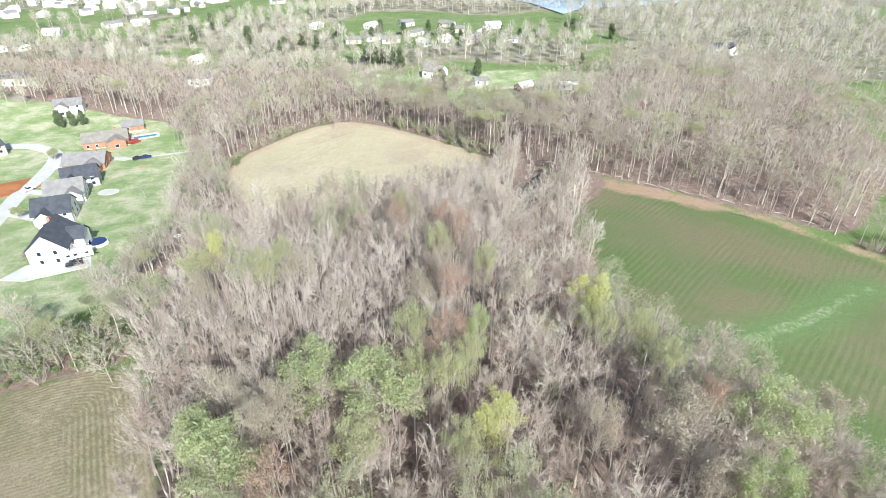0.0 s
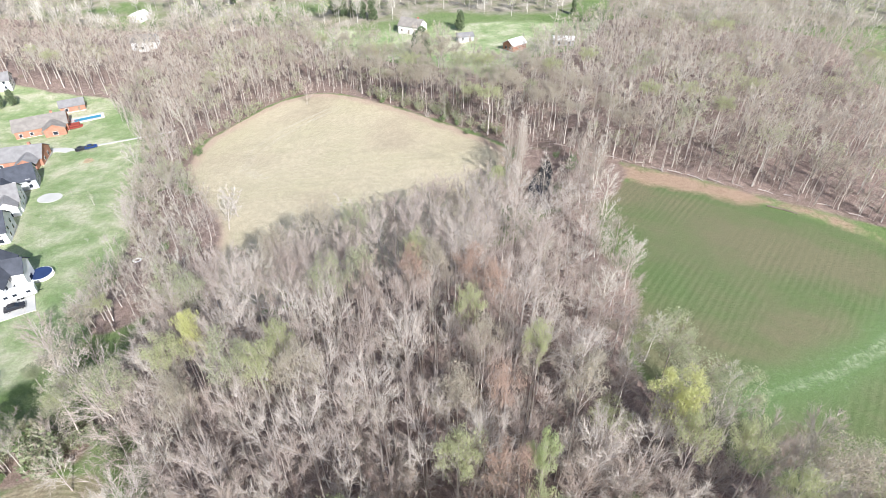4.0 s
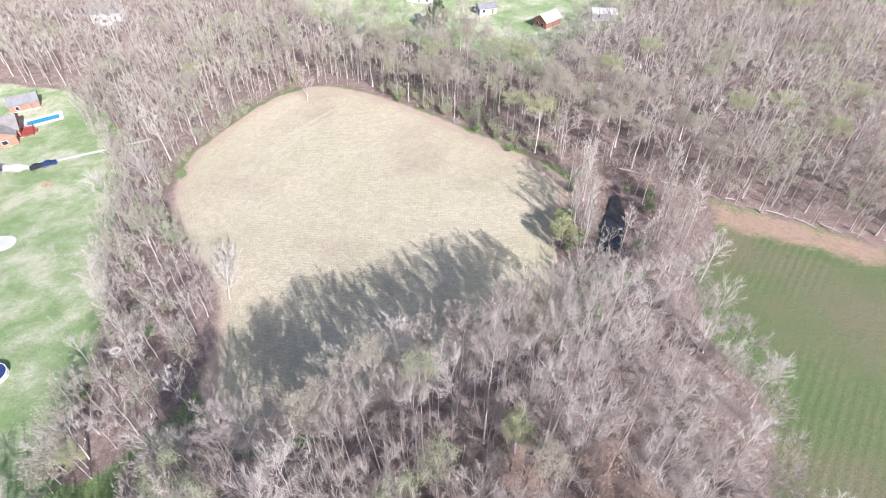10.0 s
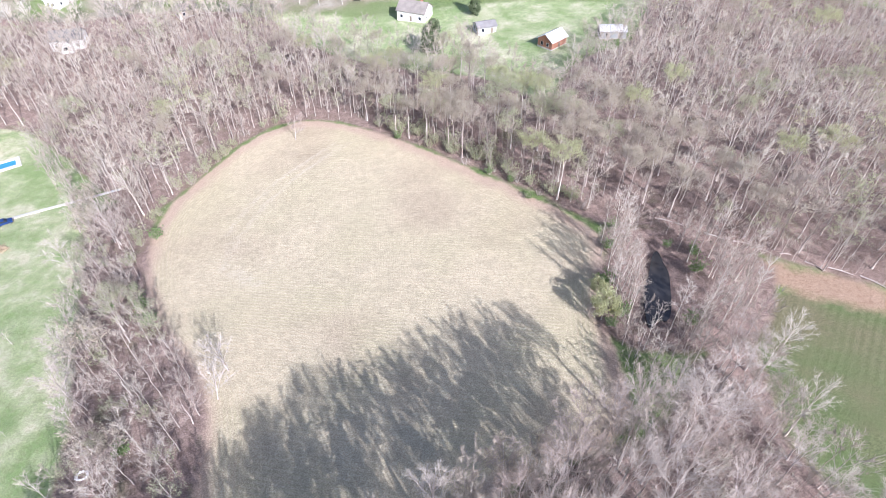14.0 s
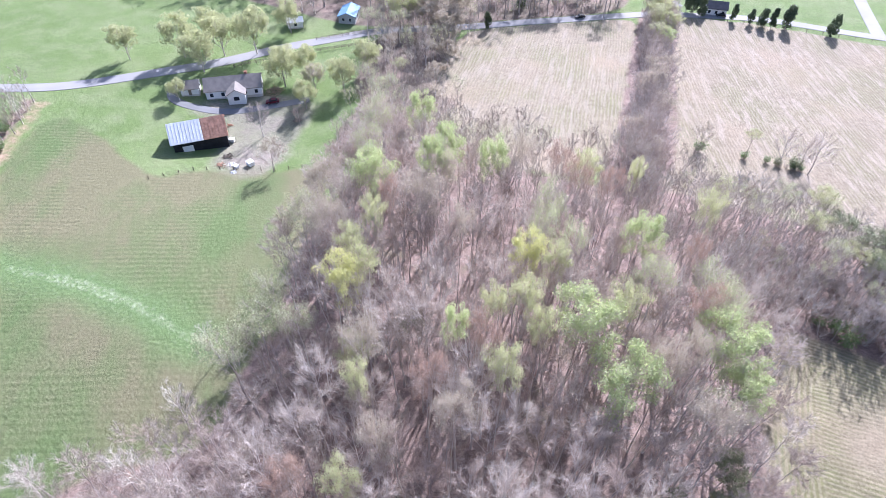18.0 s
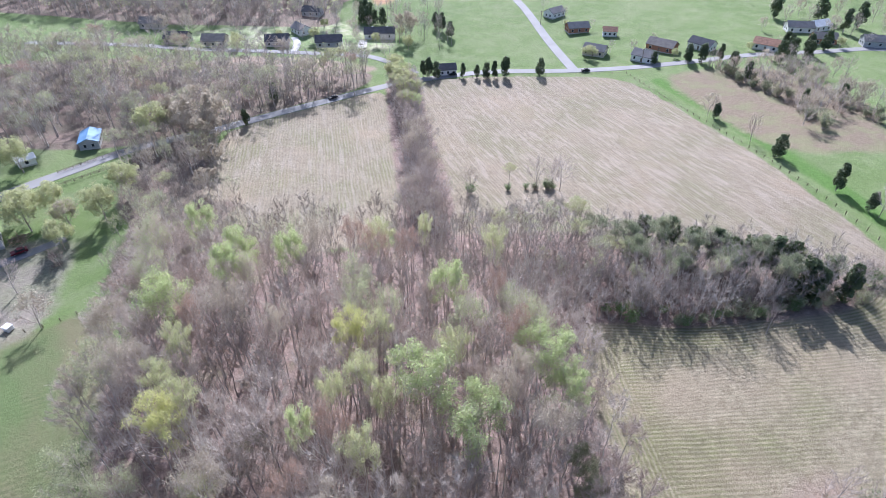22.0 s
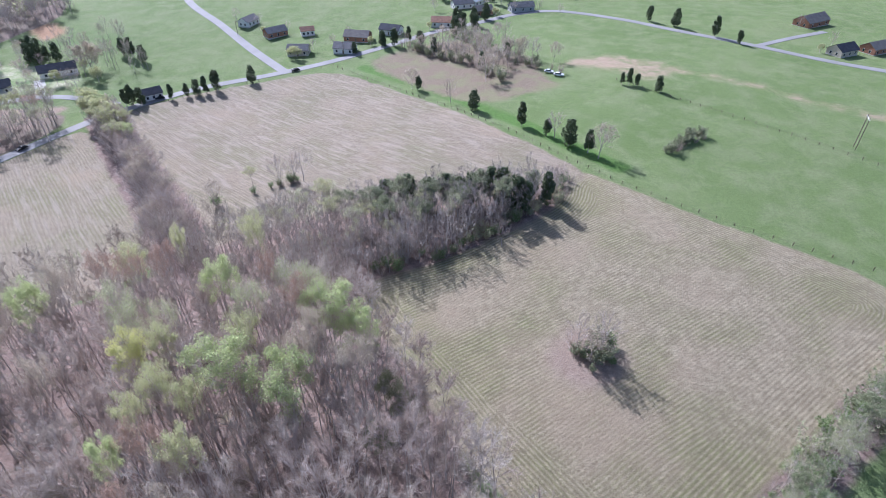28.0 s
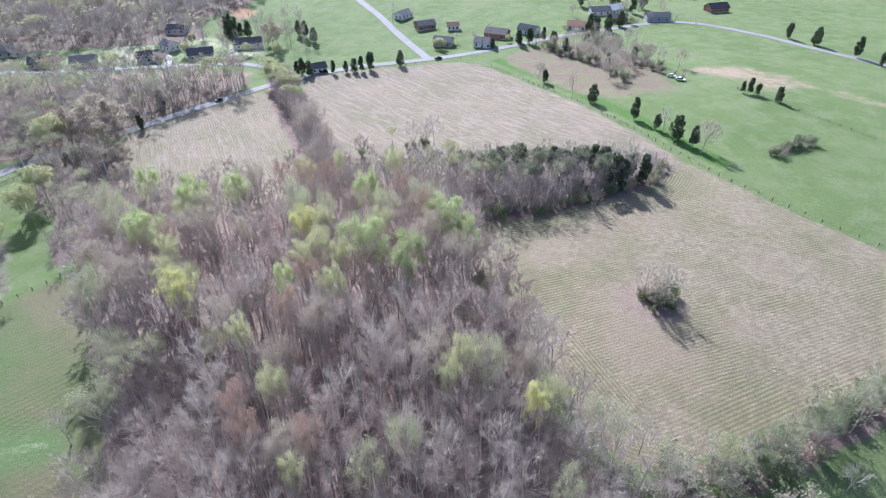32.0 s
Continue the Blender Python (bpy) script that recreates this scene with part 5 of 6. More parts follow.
    for x, y in along_line([(-68, -213), (-82, -190), (-92, -176), (-102, -152)], 5.5, 5, 83) + along_line([(-94, -222), (-108, -208), (-114, -184), (-124, -166), (-134, -175)], 6.0, 6, 84):
        set_down(trees[int(rng.integers(4))], x, y, rng.uniform(0.5, 0.85), rng.uniform(0, 360))
    for x, y in scatter(THICKET, 6.5, 85) + [(-138, -158), (-125, -170), (-124, -205), (-119, -205)] + scatter([(-90, -275), (-100, -320), (-170, -320), (-160, -272)], 14, 86):
        set_down(trees[int(rng.integers(4))], x, y, rng.uniform(0.6, 1.0), rng.uniform(0, 360))
    for x, y in scatter(THICKET, 5.0, 87):
        put(('olive', 'bare', 'bare')[int(rng.integers(3))], x, y, rng.uniform(0.6, 1.3))
    # grey slender trees by the pond
    tr, cr, *_ = grow(330, 17.0, 0.2, 12, 3, 12, wide=1.6, thick=0.11, twig_len=1.2, twig_r=0.022, deep=0.42)
    slim = tree_thing("poplar", tr, [PALE, ("crown", cr, TWIG)], "slender pale grey tree at the pond", "pond trees")
    for i, (x, y) in enumerate(((22, 177), (21, 175), (23, 179), (24, 182), (25, 185), (24, 191), (25, 195), (27, 199), (28, 202), (22, 186), (20, 184), (29, 172), (33, 170), (36, 173), (23, 184), (25, 188), (22, 190), (26, 193), (20, 180), (27, 197), (24, 200), (41, 178), (43, 184), (45, 176), (41, 190), (46, 190), (48, 182), (44, 172), (38, 170))):
        set_down(slim, x, y, rng.uniform(0.8, 1.1), 50 * i, (rng.normal(0, 2), rng.normal(0, 2)), first=i == 0)
    # cedars
    kinds2 = []
    for s in range(3):
        tr, cr = cedar(s, 9.0, (2.4, 2.9, 2.0)[s], 1100)
        kinds2.append(tree_thing("cedar", tr, [BARK, ("crown", cr, L_DARK)], "dark green cedar casting a long shadow", "cedars"))
    roadside = [(-65, -141, 0.75), (-85, -106, 0.95), (77, -161, 0.9), (74, -162, 1.1), (70, -162, 0.9), (57, -167, 0.8), (50, -169, 0.75), (45, -170, 0.85), (41, -171, 0.95),
             (36, -174, 1.15), (19, -181, 0.95), (-53, -214, 1), (-60, -216, 1.1), (-36, -210, 0.7), (-103, -238, 1.1), (-112, -240, 1.2), (-122, -250, 1.1)]
    grove = [(-100, -83, 1.05), (-107, -71, 0.75), (-112, -60, 1.1), (-117, -53, 0.95), (-48, -29, 1.35), (-41, -31, 1.1), (-74, -26, 1.35), (-78, -27, 1.3), (-81, -20, 1.25), (-91, -21, 1.2), (-83, -18, 1.2),
             (-54, -27, 1.15), (-60, -28, 1.2), (-64, -26, 1.15), (-68, -26, 1.2), (-76, -22, 1.0), (-87, -25, 1.0), (-38, -27, 0.9)]
    grove += [(-80, -192, 1.0), (-74, -206, 1.1), (-97, -222, 1.2), (-100, -160, 0.9), (-116, -171, 0.9), (145, -228, 1.1), (140, -226, 1.2), (136, -228, 1.0), (131, -229, 1.1), (142, -231, 1.1), (-102, -308, 1.6), (-128, -313, 1.7), (-137, -287, 1.4), (-147, -300, 1.6), (-103, -229, 1.2), (-100, -236, 1.3), (-110, -226, 1.2), (-53, -219, 0.9), (-69, -222, 0.9), (125, -74, 0.8), (130, -103, 0.9)]
    pasture = [(-160, -115, 0.8), (-163, -113, 0.6), (-169, -104, 0.75), (-157, -116, 0.6), (-221, -223, 1), (-231, -208, 1.1), (-243, -184, 1.2), (-249, -169, 0.8), (84, -224, 1),
             (92, -232, 1.2), (98, -236, 1.1), (143, -236, 1.1), (147, -238, 1.2), (151, -240, 1)]
    northern = [(-1, 322, 1.4), (-4, 320, 1.3), (-52, 401, 1.2), (-46, 396, 1.1), (-40, 392, 1.2), (-34, 388, 1.1), (-28, 383, 1.2), (-217, 508, 1.6), (-192, 498, 1.5),
             (-182, 519, 1.6), (-191, 455, 1.5), (-149, 455, 1.5), (21, 353, 1.1), (87, 366, 0.9), (125, 445, 1.2), (-206, 296, 0.9), (-203, 293, 0.8), (-199, 296, 0.9),
             (-195, 299, 0.8)]
    spots = roadside + grove + pasture + northern
    rng2 = np.random.default_rng(77)
    spots += [(x, y, rng2.uniform(0.8, 1.2)) for x, y in along_line([(-150, 420), (-60, 470), (40, 440), (110, 470)], 9, 16, 79)]
    for i, (x, y, s) in enumerate(spots):
        set_down(kinds2[i % 3], x, y, s, rng2.uniform(0, 360), first=i < 3)
    # garden trees
    tr, cr, p0, p1 = grow(350, 9.5, 0.2, 12, 5, 6, wide=4.2, thick=0.16, twig_len=1.0, deep=0.38)
    yard = tree_thing("garden_tree", tr, [BARK, ("crown", cr, TWIG), ("foliage", leafy(5, p0, p1, 4600, 0.2, 0.42, 70, 0.25), L_LIME)], "rounded garden tree with pale yellow-green leaves", "garden trees")
    for i, (x, y, s) in enumerate([(148, -46, 1.6), (169, 12, 1.75), (143, 17, 1.4), (125, 4, 1.25), (170, 34, 1.5), (184, 34, 1.6), (126, 20, 1.0), (128, -10, 1.3), (176, 22, 1.5), (133, 11, 1.0), (158, 50, 0.8), (175, -8, 1.3), (68, -120, 1.3), (63, -110, 1.1), (84, -142, 1.5), (76, -131, 1.5), (187, 20, 1.4),
                                   (196, 50, 1.3), (150, 12, 1.1), (142, 8, 1.2), (100, -196, 0.8), (155, -185, 0.8), (120, -195, 0.7), (-3, -212, 0.7), (190, -158, 0.8), (215, -140, 0.8), (16, 177, 0.8), (17, 184, 0.5), (-82, 99, 0.55), (-81, 106, 0.5), (-152, 180, 0.5), (-163, 178, 0.55), (-180, 247, 0.6), (-172, 190, 0.5), (-150, 160, 0.6), (-148, 148, 0.6)]):
        set_down(yard, x, y, s, 40 * i, first=i == 0)
    for i, (x, y) in enumerate([(0, -214), (-12, -224), (-24, -222), (-46, -222), (-34, -242), (4, -262), (20, -262), (24, -274), (40, -290), (-84, -240), (-100, -254), (-116, -256), (-130, -256), (-144, -262), (136, -203), (112, -214), (150, -192), (164, -186), (176, -180), (190, -166), (209, -162), (160, -206), (188, -222),
                                (108, -180), (94, -170), (-300, -160), (-306, -196), (-285, -150), (-160, -258), (-172, -250)]):
        set_down(trees[i % 3] if i % 3 else yard, x, y, rng.uniform(0.4, 0.7), 50 * i)
    homes = [(124, -209), (172, -172), (203, -156), (224, -150), (145, -184), (170, -195), (181, -228)]
    for i, (x, y) in enumerate(scatter([(104, -182), (150, -174), (240, -146), (262, -172), (216, -196), (150, -250), (104, -226)], 11, 73)):
        if all(math.hypot(x - p, y - q) > 10 for p, q in homes):
            set_down(trees[i % 4], x, y, rng.uniform(0.6, 1.0), 50 * i)
    tr, cr, p0, p1 = grow(352, 17.0, 0.2, 14, 6, 8, wide=8.0, thick=0.3, twig_len=1.4, deep=0.40)
    broad = tree_thing("oak_tree", tr, [BARK, ("crown", cr, TWIG), ("foliage", leafy(6, p0, p1, 6000, 0.3, 0.5, 110, 0.25), L_BEIGE)], "broad spreading tree with sandy beige buds by the road", "roadside trees")
    for i, (x, y, s) in enumerate([(130, -55, 1.25), (145, -58, 0.9), (122, -46, 0.9), (109, -214, 0.85), (144, -52, 0.7), (112, -36, 0.55), (104, -22, 0.5)]):
        set_down(broad, x, y, s, 70 * i, first=i == 0)
    tr, cr, p0, p1 = grow(351, 4.5, 0.35, 7, 3, 5, wide=1.1, thick=0.06, twig_len=0.6)
    young = tree_thing("young_tree", tr, [BARK, ("crown", cr, TWIG)], "young bare tree planted on the lawn", "young lawn trees")
    for i, (x, y) in enumerate([(-115, 198), (-122, 240), (-111, 218), (-118, 226), (-126, 206), (-105, 172), (-128, 190)]):
        set_down(young, x, y, (1.2, 0.6, 0.7, 0.5, 0.7, 0.6, 0.5)[i], 70 * i, first=i == 0)


plant_hedges()


# ---------------------------------------------------------------- solid parts
def solid(name, verts, faces, mat):
    me = bpy.data.meshes.new(name)
    me.from_pydata([tuple(map(float, v)) for v in verts], [], faces)
    me.update()
    me.materials.append(mat)
    return me


def box(name, x0, x1, y0, y1, z0, z1, mat, bevel=0.0):
    bm = bmesh.new()
    bmesh.ops.create_cube(bm, size=1, matrix=Matrix.Translation(((x0 + x1) / 2, (y0 + y1) / 2, (z0 + z1) / 2)) @ Matrix.Diagonal((x1 - x0, y1 - y0, z1 - z0, 1)))
    if bevel:
        bmesh.ops.bevel(bm, geom=bm.edges[:], offset=bevel, segments=1, affect="EDGES")
    me = bpy.data.meshes.new(name)
    bm.to_mesh(me)
    bm.free()
    me.materials.append(mat)
    return me


def drawn(name, outline, x0, x1, mat):
    """An outline of (y, z) drawn out along x, closed at both ends."""
    n = len(outline)
    v = [(x, y, z) for x in (x0, x1) for y, z in outline]
    f = [[i, (i + 1) % n, n + (i + 1) % n, n + i] for i in range(n)] + [list(range(n))[::-1], list(range(n, 2 * n))]
    me = solid(name, v, f, mat)
    bm = bmesh.new()
    bm.from_mesh(me)
    bmesh.ops.recalc_face_normals(bm, faces=bm.faces[:])
    bm.to_mesh(me)
    bm.free()
    return me


def drum(name, r, z0, z1, mat, n=16, flat="z"):
    bm = bmesh.new()
    bmesh.ops.create_cone(bm, cap_ends=True, segments=n, radius1=r, radius2=r, depth=z1 - z0, matrix=Matrix.Translation((0, 0, (z0 + z1) / 2)))
    if flat == "y":
        bmesh.ops.rotate(bm, verts=bm.verts[:], matrix=Matrix.Rotation(radians(90), 3, "X"))
    me = bpy.data.meshes.new(name)
    bm.to_mesh(me)
    bm.free()
    me.materials.append(mat)
    return me


def ribbon(name, line, wide, mat, label, lift=0.14, step_=2.0, category="road"):
    """A road or path laid over the land along a smoothed line, with a thickness."""
    pts = [Vector((*p, 0)) for p in line]
    out = []
    for i in range(len(pts) - 1):
        a, b, c, d = pts[max(i - 1, 0)], pts[i], pts[i + 1], pts[min(i + 2, len(pts) - 1)]
        n = max(2, int((c - b).length / step_))
        for k in range(n):
            t = k / n
            out.append(0.5 * ((2 * b) + (c - a) * t + (2 * a - 5 * b + 4 * c - d) * t * t + (3 * b - a - 3 * c + d) * t ** 3))
    out.append(pts[-1])
    v, f = [], []
    for i, p in enumerate(out):
        d = (out[min(i + 1, len(out) - 1)] - out[max(i - 1, 0)]).normalized()
        s = Vector((-d.y, d.x, 0)) * wide / 2
        for q, drop in ((p + s * 1.06, 0.35), (p + s, 0), (p, -0.05), (p - s, 0), (p - s * 1.06, 0.35)):
            v.append((q.x, q.y, gz(q.x, q.y) + lift - drop))
        if i:
            a = (i - 1) * 5
            f += [(a + j, a + j + 5, a + j + 6, a + j + 1) for j in range(4)]
    return tagged(new(name, solid(name, v, f, mat)), label, category, kind="structure")


def slab(name, outline, mat, label, lift=0.12, category="driveway"):
    """A flat paved patch draped on the land."""
    bm = bmesh.new()
    face = bm.faces.new([bm.verts.new((x, y, 0)) for x, y in outline])
    if face.normal.z < 0 or sum((x1 - x0) * (y1 + y0) for (x0, y0), (x1, y1) in zip(outline, outline[1:] + outline[:1])) > 0:
        face.normal_flip()
    r = bmesh.ops.extrude_face_region(bm, geom=[face])
    for g in r["geom"]:
        if isinstance(g, bmesh.types.BMVert):
            g.co.z = -0.5
    for v in bm.verts:
        v.co.z += gz(v.co.x, v.co.y) + lift
    bmesh.ops.recalc_face_normals(bm, faces=bm.faces[:])
    me = bpy.data.meshes.new(name)
    bm.to_mesh(me)
    bm.free()
    me.materials.append(mat)
    return tagged(new(name, me), label, category, kind="structure")


# ---------------------------------------------------------------- water and roads
def build_pond():
    pts = []
    for i in range(40):
        a = i / 40 * 2 * math.pi
        r = 1 + 0.12 * math.sin(3 * a + 1) + 0.08 * math.sin(5 * a)
        u, w = 11.0 * math.cos(a) * r, 2.9 * math.sin(a) * r
        pts.append((31 + 0.42 * u - 0.9 * w, 183 + 0.9 * u + 0.42 * w))
    z = min(gz(*p) for p in pts) - 0.35
    k = Tree("pond_water")
    k.bump(k.noise(1.5, 2), 0.05, 0.02)
    m = k.done(k.ramp(k.noise(0.2, 3), (0.3, (0.03, 0.03, 0.032)), (0.7, (0.055, 0.052, 0.05))), 0.13)
    k.bsdf.inputs["Specular IOR Level"].default_value = 0.5
    v = [(x, y, z) for x, y in pts] + [(x, y, z - 0.6) for x, y in pts]
    n = len(pts)
    f = [list(range(n))] + [[i, n + i, n + (i + 1) % n, (i + 1) % n] for i in range(n)]
    tagged(new("water", solid("water", v, f, m)), "dark still pond between bare trees", "pond", kind="structure")
    lk = [(110, 560), (128, 590), (160, 612), (230, 650), (300, 700), (180, 680), (60, 700), (90, 640)]
    slab("lake", lk, plain("lake_water", (0.42, 0.52, 0.62), 0.4, 0.1, 0.05, 0.5, 0.0), "distant blue-grey lake among wooded hills", 1.2, "lake")


build_pond()
ribbon("road", [(240, 138), (224, 117), (208, 96), (191, 75), (179, 44), (172, 24), (167, 3), (159, -19), (151, -40), (134, -65), (116, -98), (91, -140), (76, -157), (46, -179), (4, -192), (-24, -202), (-57, -218),
                (-84, -233), (-118, -246), (-147, -259), (-175, -258), (-206, -230), (-228, -199), (-257, -164), (-277, -139), (-300, -118), (-360, -70)], 5.6, ROADM, "sun-bleached two-lane country road")
ribbon("side_road", [(3, -193), (14, -214), (27, -239), (50, -285), (77, -335), (95, -390)], 5.5, ROADM, "sun-bleached side road between pastures")
ribbon("lane", [(82, -164), (115, -177), (150, -167), (182, -155), (212, -143), (240, -136), (300, -115)], 5.0, ROADM, "residential lane in front of houses")
ribbon("street", [(-150, 150), (-161, 181), (-169, 205), (-174, 228), (-184, 254), (-202, 265), (-218, 263), (-262, 262)], 6.5, CONC, "pale concrete suburban street")
ribbon("farm_drive", [(169, 47), (160, 51), (150, 47), (142, 40), (136, 28), (130, 16)], 3.4, ASPH, "dark gravel farm drive", 0.1, 1.5, "driveway")
ribbon("house_drive", [(123, -176), (126, -188), (131, -200)], 5, CONC, "pale concrete house driveway", 0.12, 2, "driveway")
ribbon("house_drive", [(158, -165), (163, -178), (170, -186)], 4, CONC, "pale concrete house driveway", 0.12, 2, "driveway")
ribbon("house_drive", [(-257, -164), (-288, -177), (-317, -187)], 4, ROADM, "long pale drive to a farmhouse", 0.14, 2, "driveway")
ribbon("house_drive", [(-176, 235), (-160, 247), (-150, 249), (-146, 247)], 4, CONC, "pale concrete house driveway", 0.1, 2, "driveway")
ribbon("footpath", [(-146, 248), (-136, 252), (-122, 256), (-108, 260)], 1.3, CONC, "narrow pale path across the lawn", 0.08, 2, "path")
slab("driveway", [(-127, 134), (-119, 133), (-104, 141), (-108, 148), (-114, 146), (-125, 143)], CONC, "broad white concrete driveway", 0.15)
slab("driveway", [(-166, 186), (-146, 178), (-145, 182), (-164, 190)], CONC, "white concrete driveway", 0.15)
slab("driveway", [(-170, 207), (-152, 202), (-151, 206), (-169, 211)], CONC, "white concrete driveway", 0.15)
slab("patio", rounded([(-138, 204), (-132, 202), (-129, 206), (-132, 210), (-138, 210)]), CONC, "pale patio of worn concrete behind a house", 0.12, "patio")
slab("bare_plot", [(-178, 196), (-166, 214), (-172, 228), (-186, 216), (-192, 196)], REDSOIL, "red bare building plot", 0.1, "soil")


# ---------------------------------------------------------------- buildings
def window(parent, x, y, z, w, h, face, mat=WHITE):
    """A framed window on a wall; face is the outward side: -y, +y, -x or +x."""
    t = 0.05
    if face in ("-y", "+y"):
        s = -1 if face == "-y" else 1
        fr = box("window", x - w / 2 - 0.1, x + w / 2 + 0.1, min(y, y + s * t), max(y, y + s * t), z - 0.1, z + h + 0.1, mat)
        pn = box("pane", x - w / 2, x + w / 2, min(y, y + s * (t + 0.03)), max(y, y + s * (t + 0.03)), z, z + h, GLASS)
    else:
        s = -1 if face == "-x" else 1
        fr = box("window", min(x, x + s * t), max(x, x + s * t), y - w / 2 - 0.1, y + w / 2 + 0.1, z - 0.1, z + h + 0.1, mat)
        pn = box("pane", min(x, x + s * (t + 0.03)), max(x, x + s * (t + 0.03)), y - w / 2, y + w / 2, z, z + h, GLASS)
    part("pane", pn, part("window", fr, parent), "dark window glass")


def gable(parent, x0, x1, w, h, pitch, wall, roof, oy=0.0, over=0.45, cross=False, base=-1.5):
    """Walls with gables and a two-sided roof; cross: the ridge runs along y instead, at x = oy."""
    rise = w / 2 * pitch
    o = [(oy - w / 2, base), (oy + w / 2, base), (oy + w / 2, h), (oy, h + rise), (oy - w / 2, h)]
    e, t = over, 0.22
    lo, top = h - e * pitch, h + rise
    r = [(oy - w / 2 - e, lo), (oy, top), (oy + w / 2 + e, lo), (oy + w / 2 + e, lo + t), (oy, top + t), (oy - w / 2 - e, lo + t)]
    obs = [part("wall", drawn("wall", o, x0, x1, wall), parent), part("roof", drawn("roof", r, x0 - e, x1 + e, roof), parent)]
    if cross:
        for ob in obs:
            ob.data.transform(Matrix.Rotation(radians(90), 4, "Z"))
    return h + rise


def house(x, y, rz, L, W, h=3.0, pitch=0.55, wall=WHITE, roof=SHINGLE, label="", wing=None, chimney=False, dormers=0, storeys=1, deck=None, wins=3, porch=False, garage=False):
    t = thing("house", label, "house", "houses", (x, y, gz(x, y) + 0.1), rz)
    top = gable(t, -L / 2, L / 2, W, h, pitch, wall, roof)
    part("foundation", box("foundation", -L / 2 - 0.06, L / 2 + 0.06, -W / 2 - 0.06, W / 2 + 0.06, -1.6, 0.35, CONC), t)
    per = h / storeys
    for s in range(storeys):
        z = s * per + 0.95
        for i in range(wins):
            u = -L / 2 + L * (i + 0.5) / wins
            if not (s == 0 and i == wins // 2):
                window(t, u, -W / 2, z, 1.1, 1.35, "-y")
            window(t, u, W / 2, z, 1.1, 1.35, "+y")
        for f, xx in (("-x", -L / 2), ("+x", L / 2)):
            window(t, xx, -W / 5, z, 1.0, 1.3, f)
            window(t, xx, W / 5, z, 1.0, 1.3, f)
    u = -L / 2 + L * (wins // 2 + 0.5) / wins
    d = part("door", box("door", u - 0.5, u + 0.5, -W / 2 - 0.07, -W / 2, 0.1, 2.2, WOOD), t, "dark front door")
    part("door_handle", box("door_handle", u + 0.34, u + 0.42, -W / 2 - 0.13, -W / 2 - 0.06, 1.05, 1.15, CHROME), d)
    if chimney:
        part("chimney", box("chimney", L / 4 - 0.5, L / 4 + 0.5, 0.3, 1.2, 0.5, top + 0.9, BRICK), t, "brick chimney")
    if wing:
        wx, wl, ww = wing
        gable(t, -W / 2 - wl, -W / 2 + 1.5, ww, h * 0.98, pitch, wall, roof, oy=-wx, cross=True)
        window(t, wx, -W / 2 - wl, 0.9, 1.8, 1.4, "-y")
    if garage:
        part("garage_door", box("garage_door", L / 2 - 3.4, L / 2 - 0.6, -W / 2 - 0.06, -W / 2, 0.1, 2.3, WHITE), t, "white garage door")
    for i in range(dormers):
        u = -L / 4 + i * L / 2 / max(1, dormers - 1)
        o = [(-0.8, h), (0.8, h), (0.8, h + 1.6), (0, h + 2.2), (-0.8, h + 1.6)]
        me = drawn("dormer", o, -W / 2 + 0.9, -0.4, WHITE)
        me.transform(Matrix.Translation((u, 0, 0)) @ Matrix.Rotation(radians(90), 4, "Z") @ Matrix.Diagonal((1, 1, 1, 1)))
        dm = part("dormer", me, t, "white roof dormer")
        part("pane", box("pane", u - 0.4, u + 0.4, -W / 2 + 0.84, -W / 2 + 0.9, h + 0.7, h + 1.6, GLASS), dm)
    if porch:
        part("porch_roof", box("porch_roof", -L / 4, L / 4, -W / 2 - 2.2, -W / 2, h - 0.5, h - 0.3, roof), t)
        for px in (-L / 4 + 0.15, 0, L / 4 - 0.15):
            part("porch_post", box("porch_post", px - 0.08, px + 0.08, -W / 2 - 2.1, -W / 2 - 1.94, 0, h - 0.5, WHITE), t)
    if deck:
        dx, dl, dw, dm = deck
        y0 = W / 2
        part("deck", box("deck", dx - dl / 2, dx + dl / 2, y0, y0 + dw, 1.0, 1.2, dm), t, "timber deck")
        for px in (dx - dl / 2 + 0.1, dx, dx + dl / 2 - 0.1):
            part("deck_post", box("deck_post", px - 0.07, px + 0.07, y0 + dw - 0.18, y0 + dw - 0.04, -1.2, 2.2, dm), t)
        part("railing", box("railing", dx - dl / 2, dx + dl / 2, y0 + dw - 0.1, y0 + dw - 0.04, 2.0, 2.12, dm), t)
        part("railing", box("railing", dx - dl / 2, dx + dl / 2, y0 + dw - 0.1, y0 + dw - 0.04, 1.55, 1.63, dm), t)
        for i in range(5):
            part("stair", box("stair", dx + dl / 2, dx + dl / 2 + 1.0, y0 + 0.3 * i, y0 + 0.3 * i + 0.32, 0.0, 1.0 - 0.19 * i, dm), t)
    return t


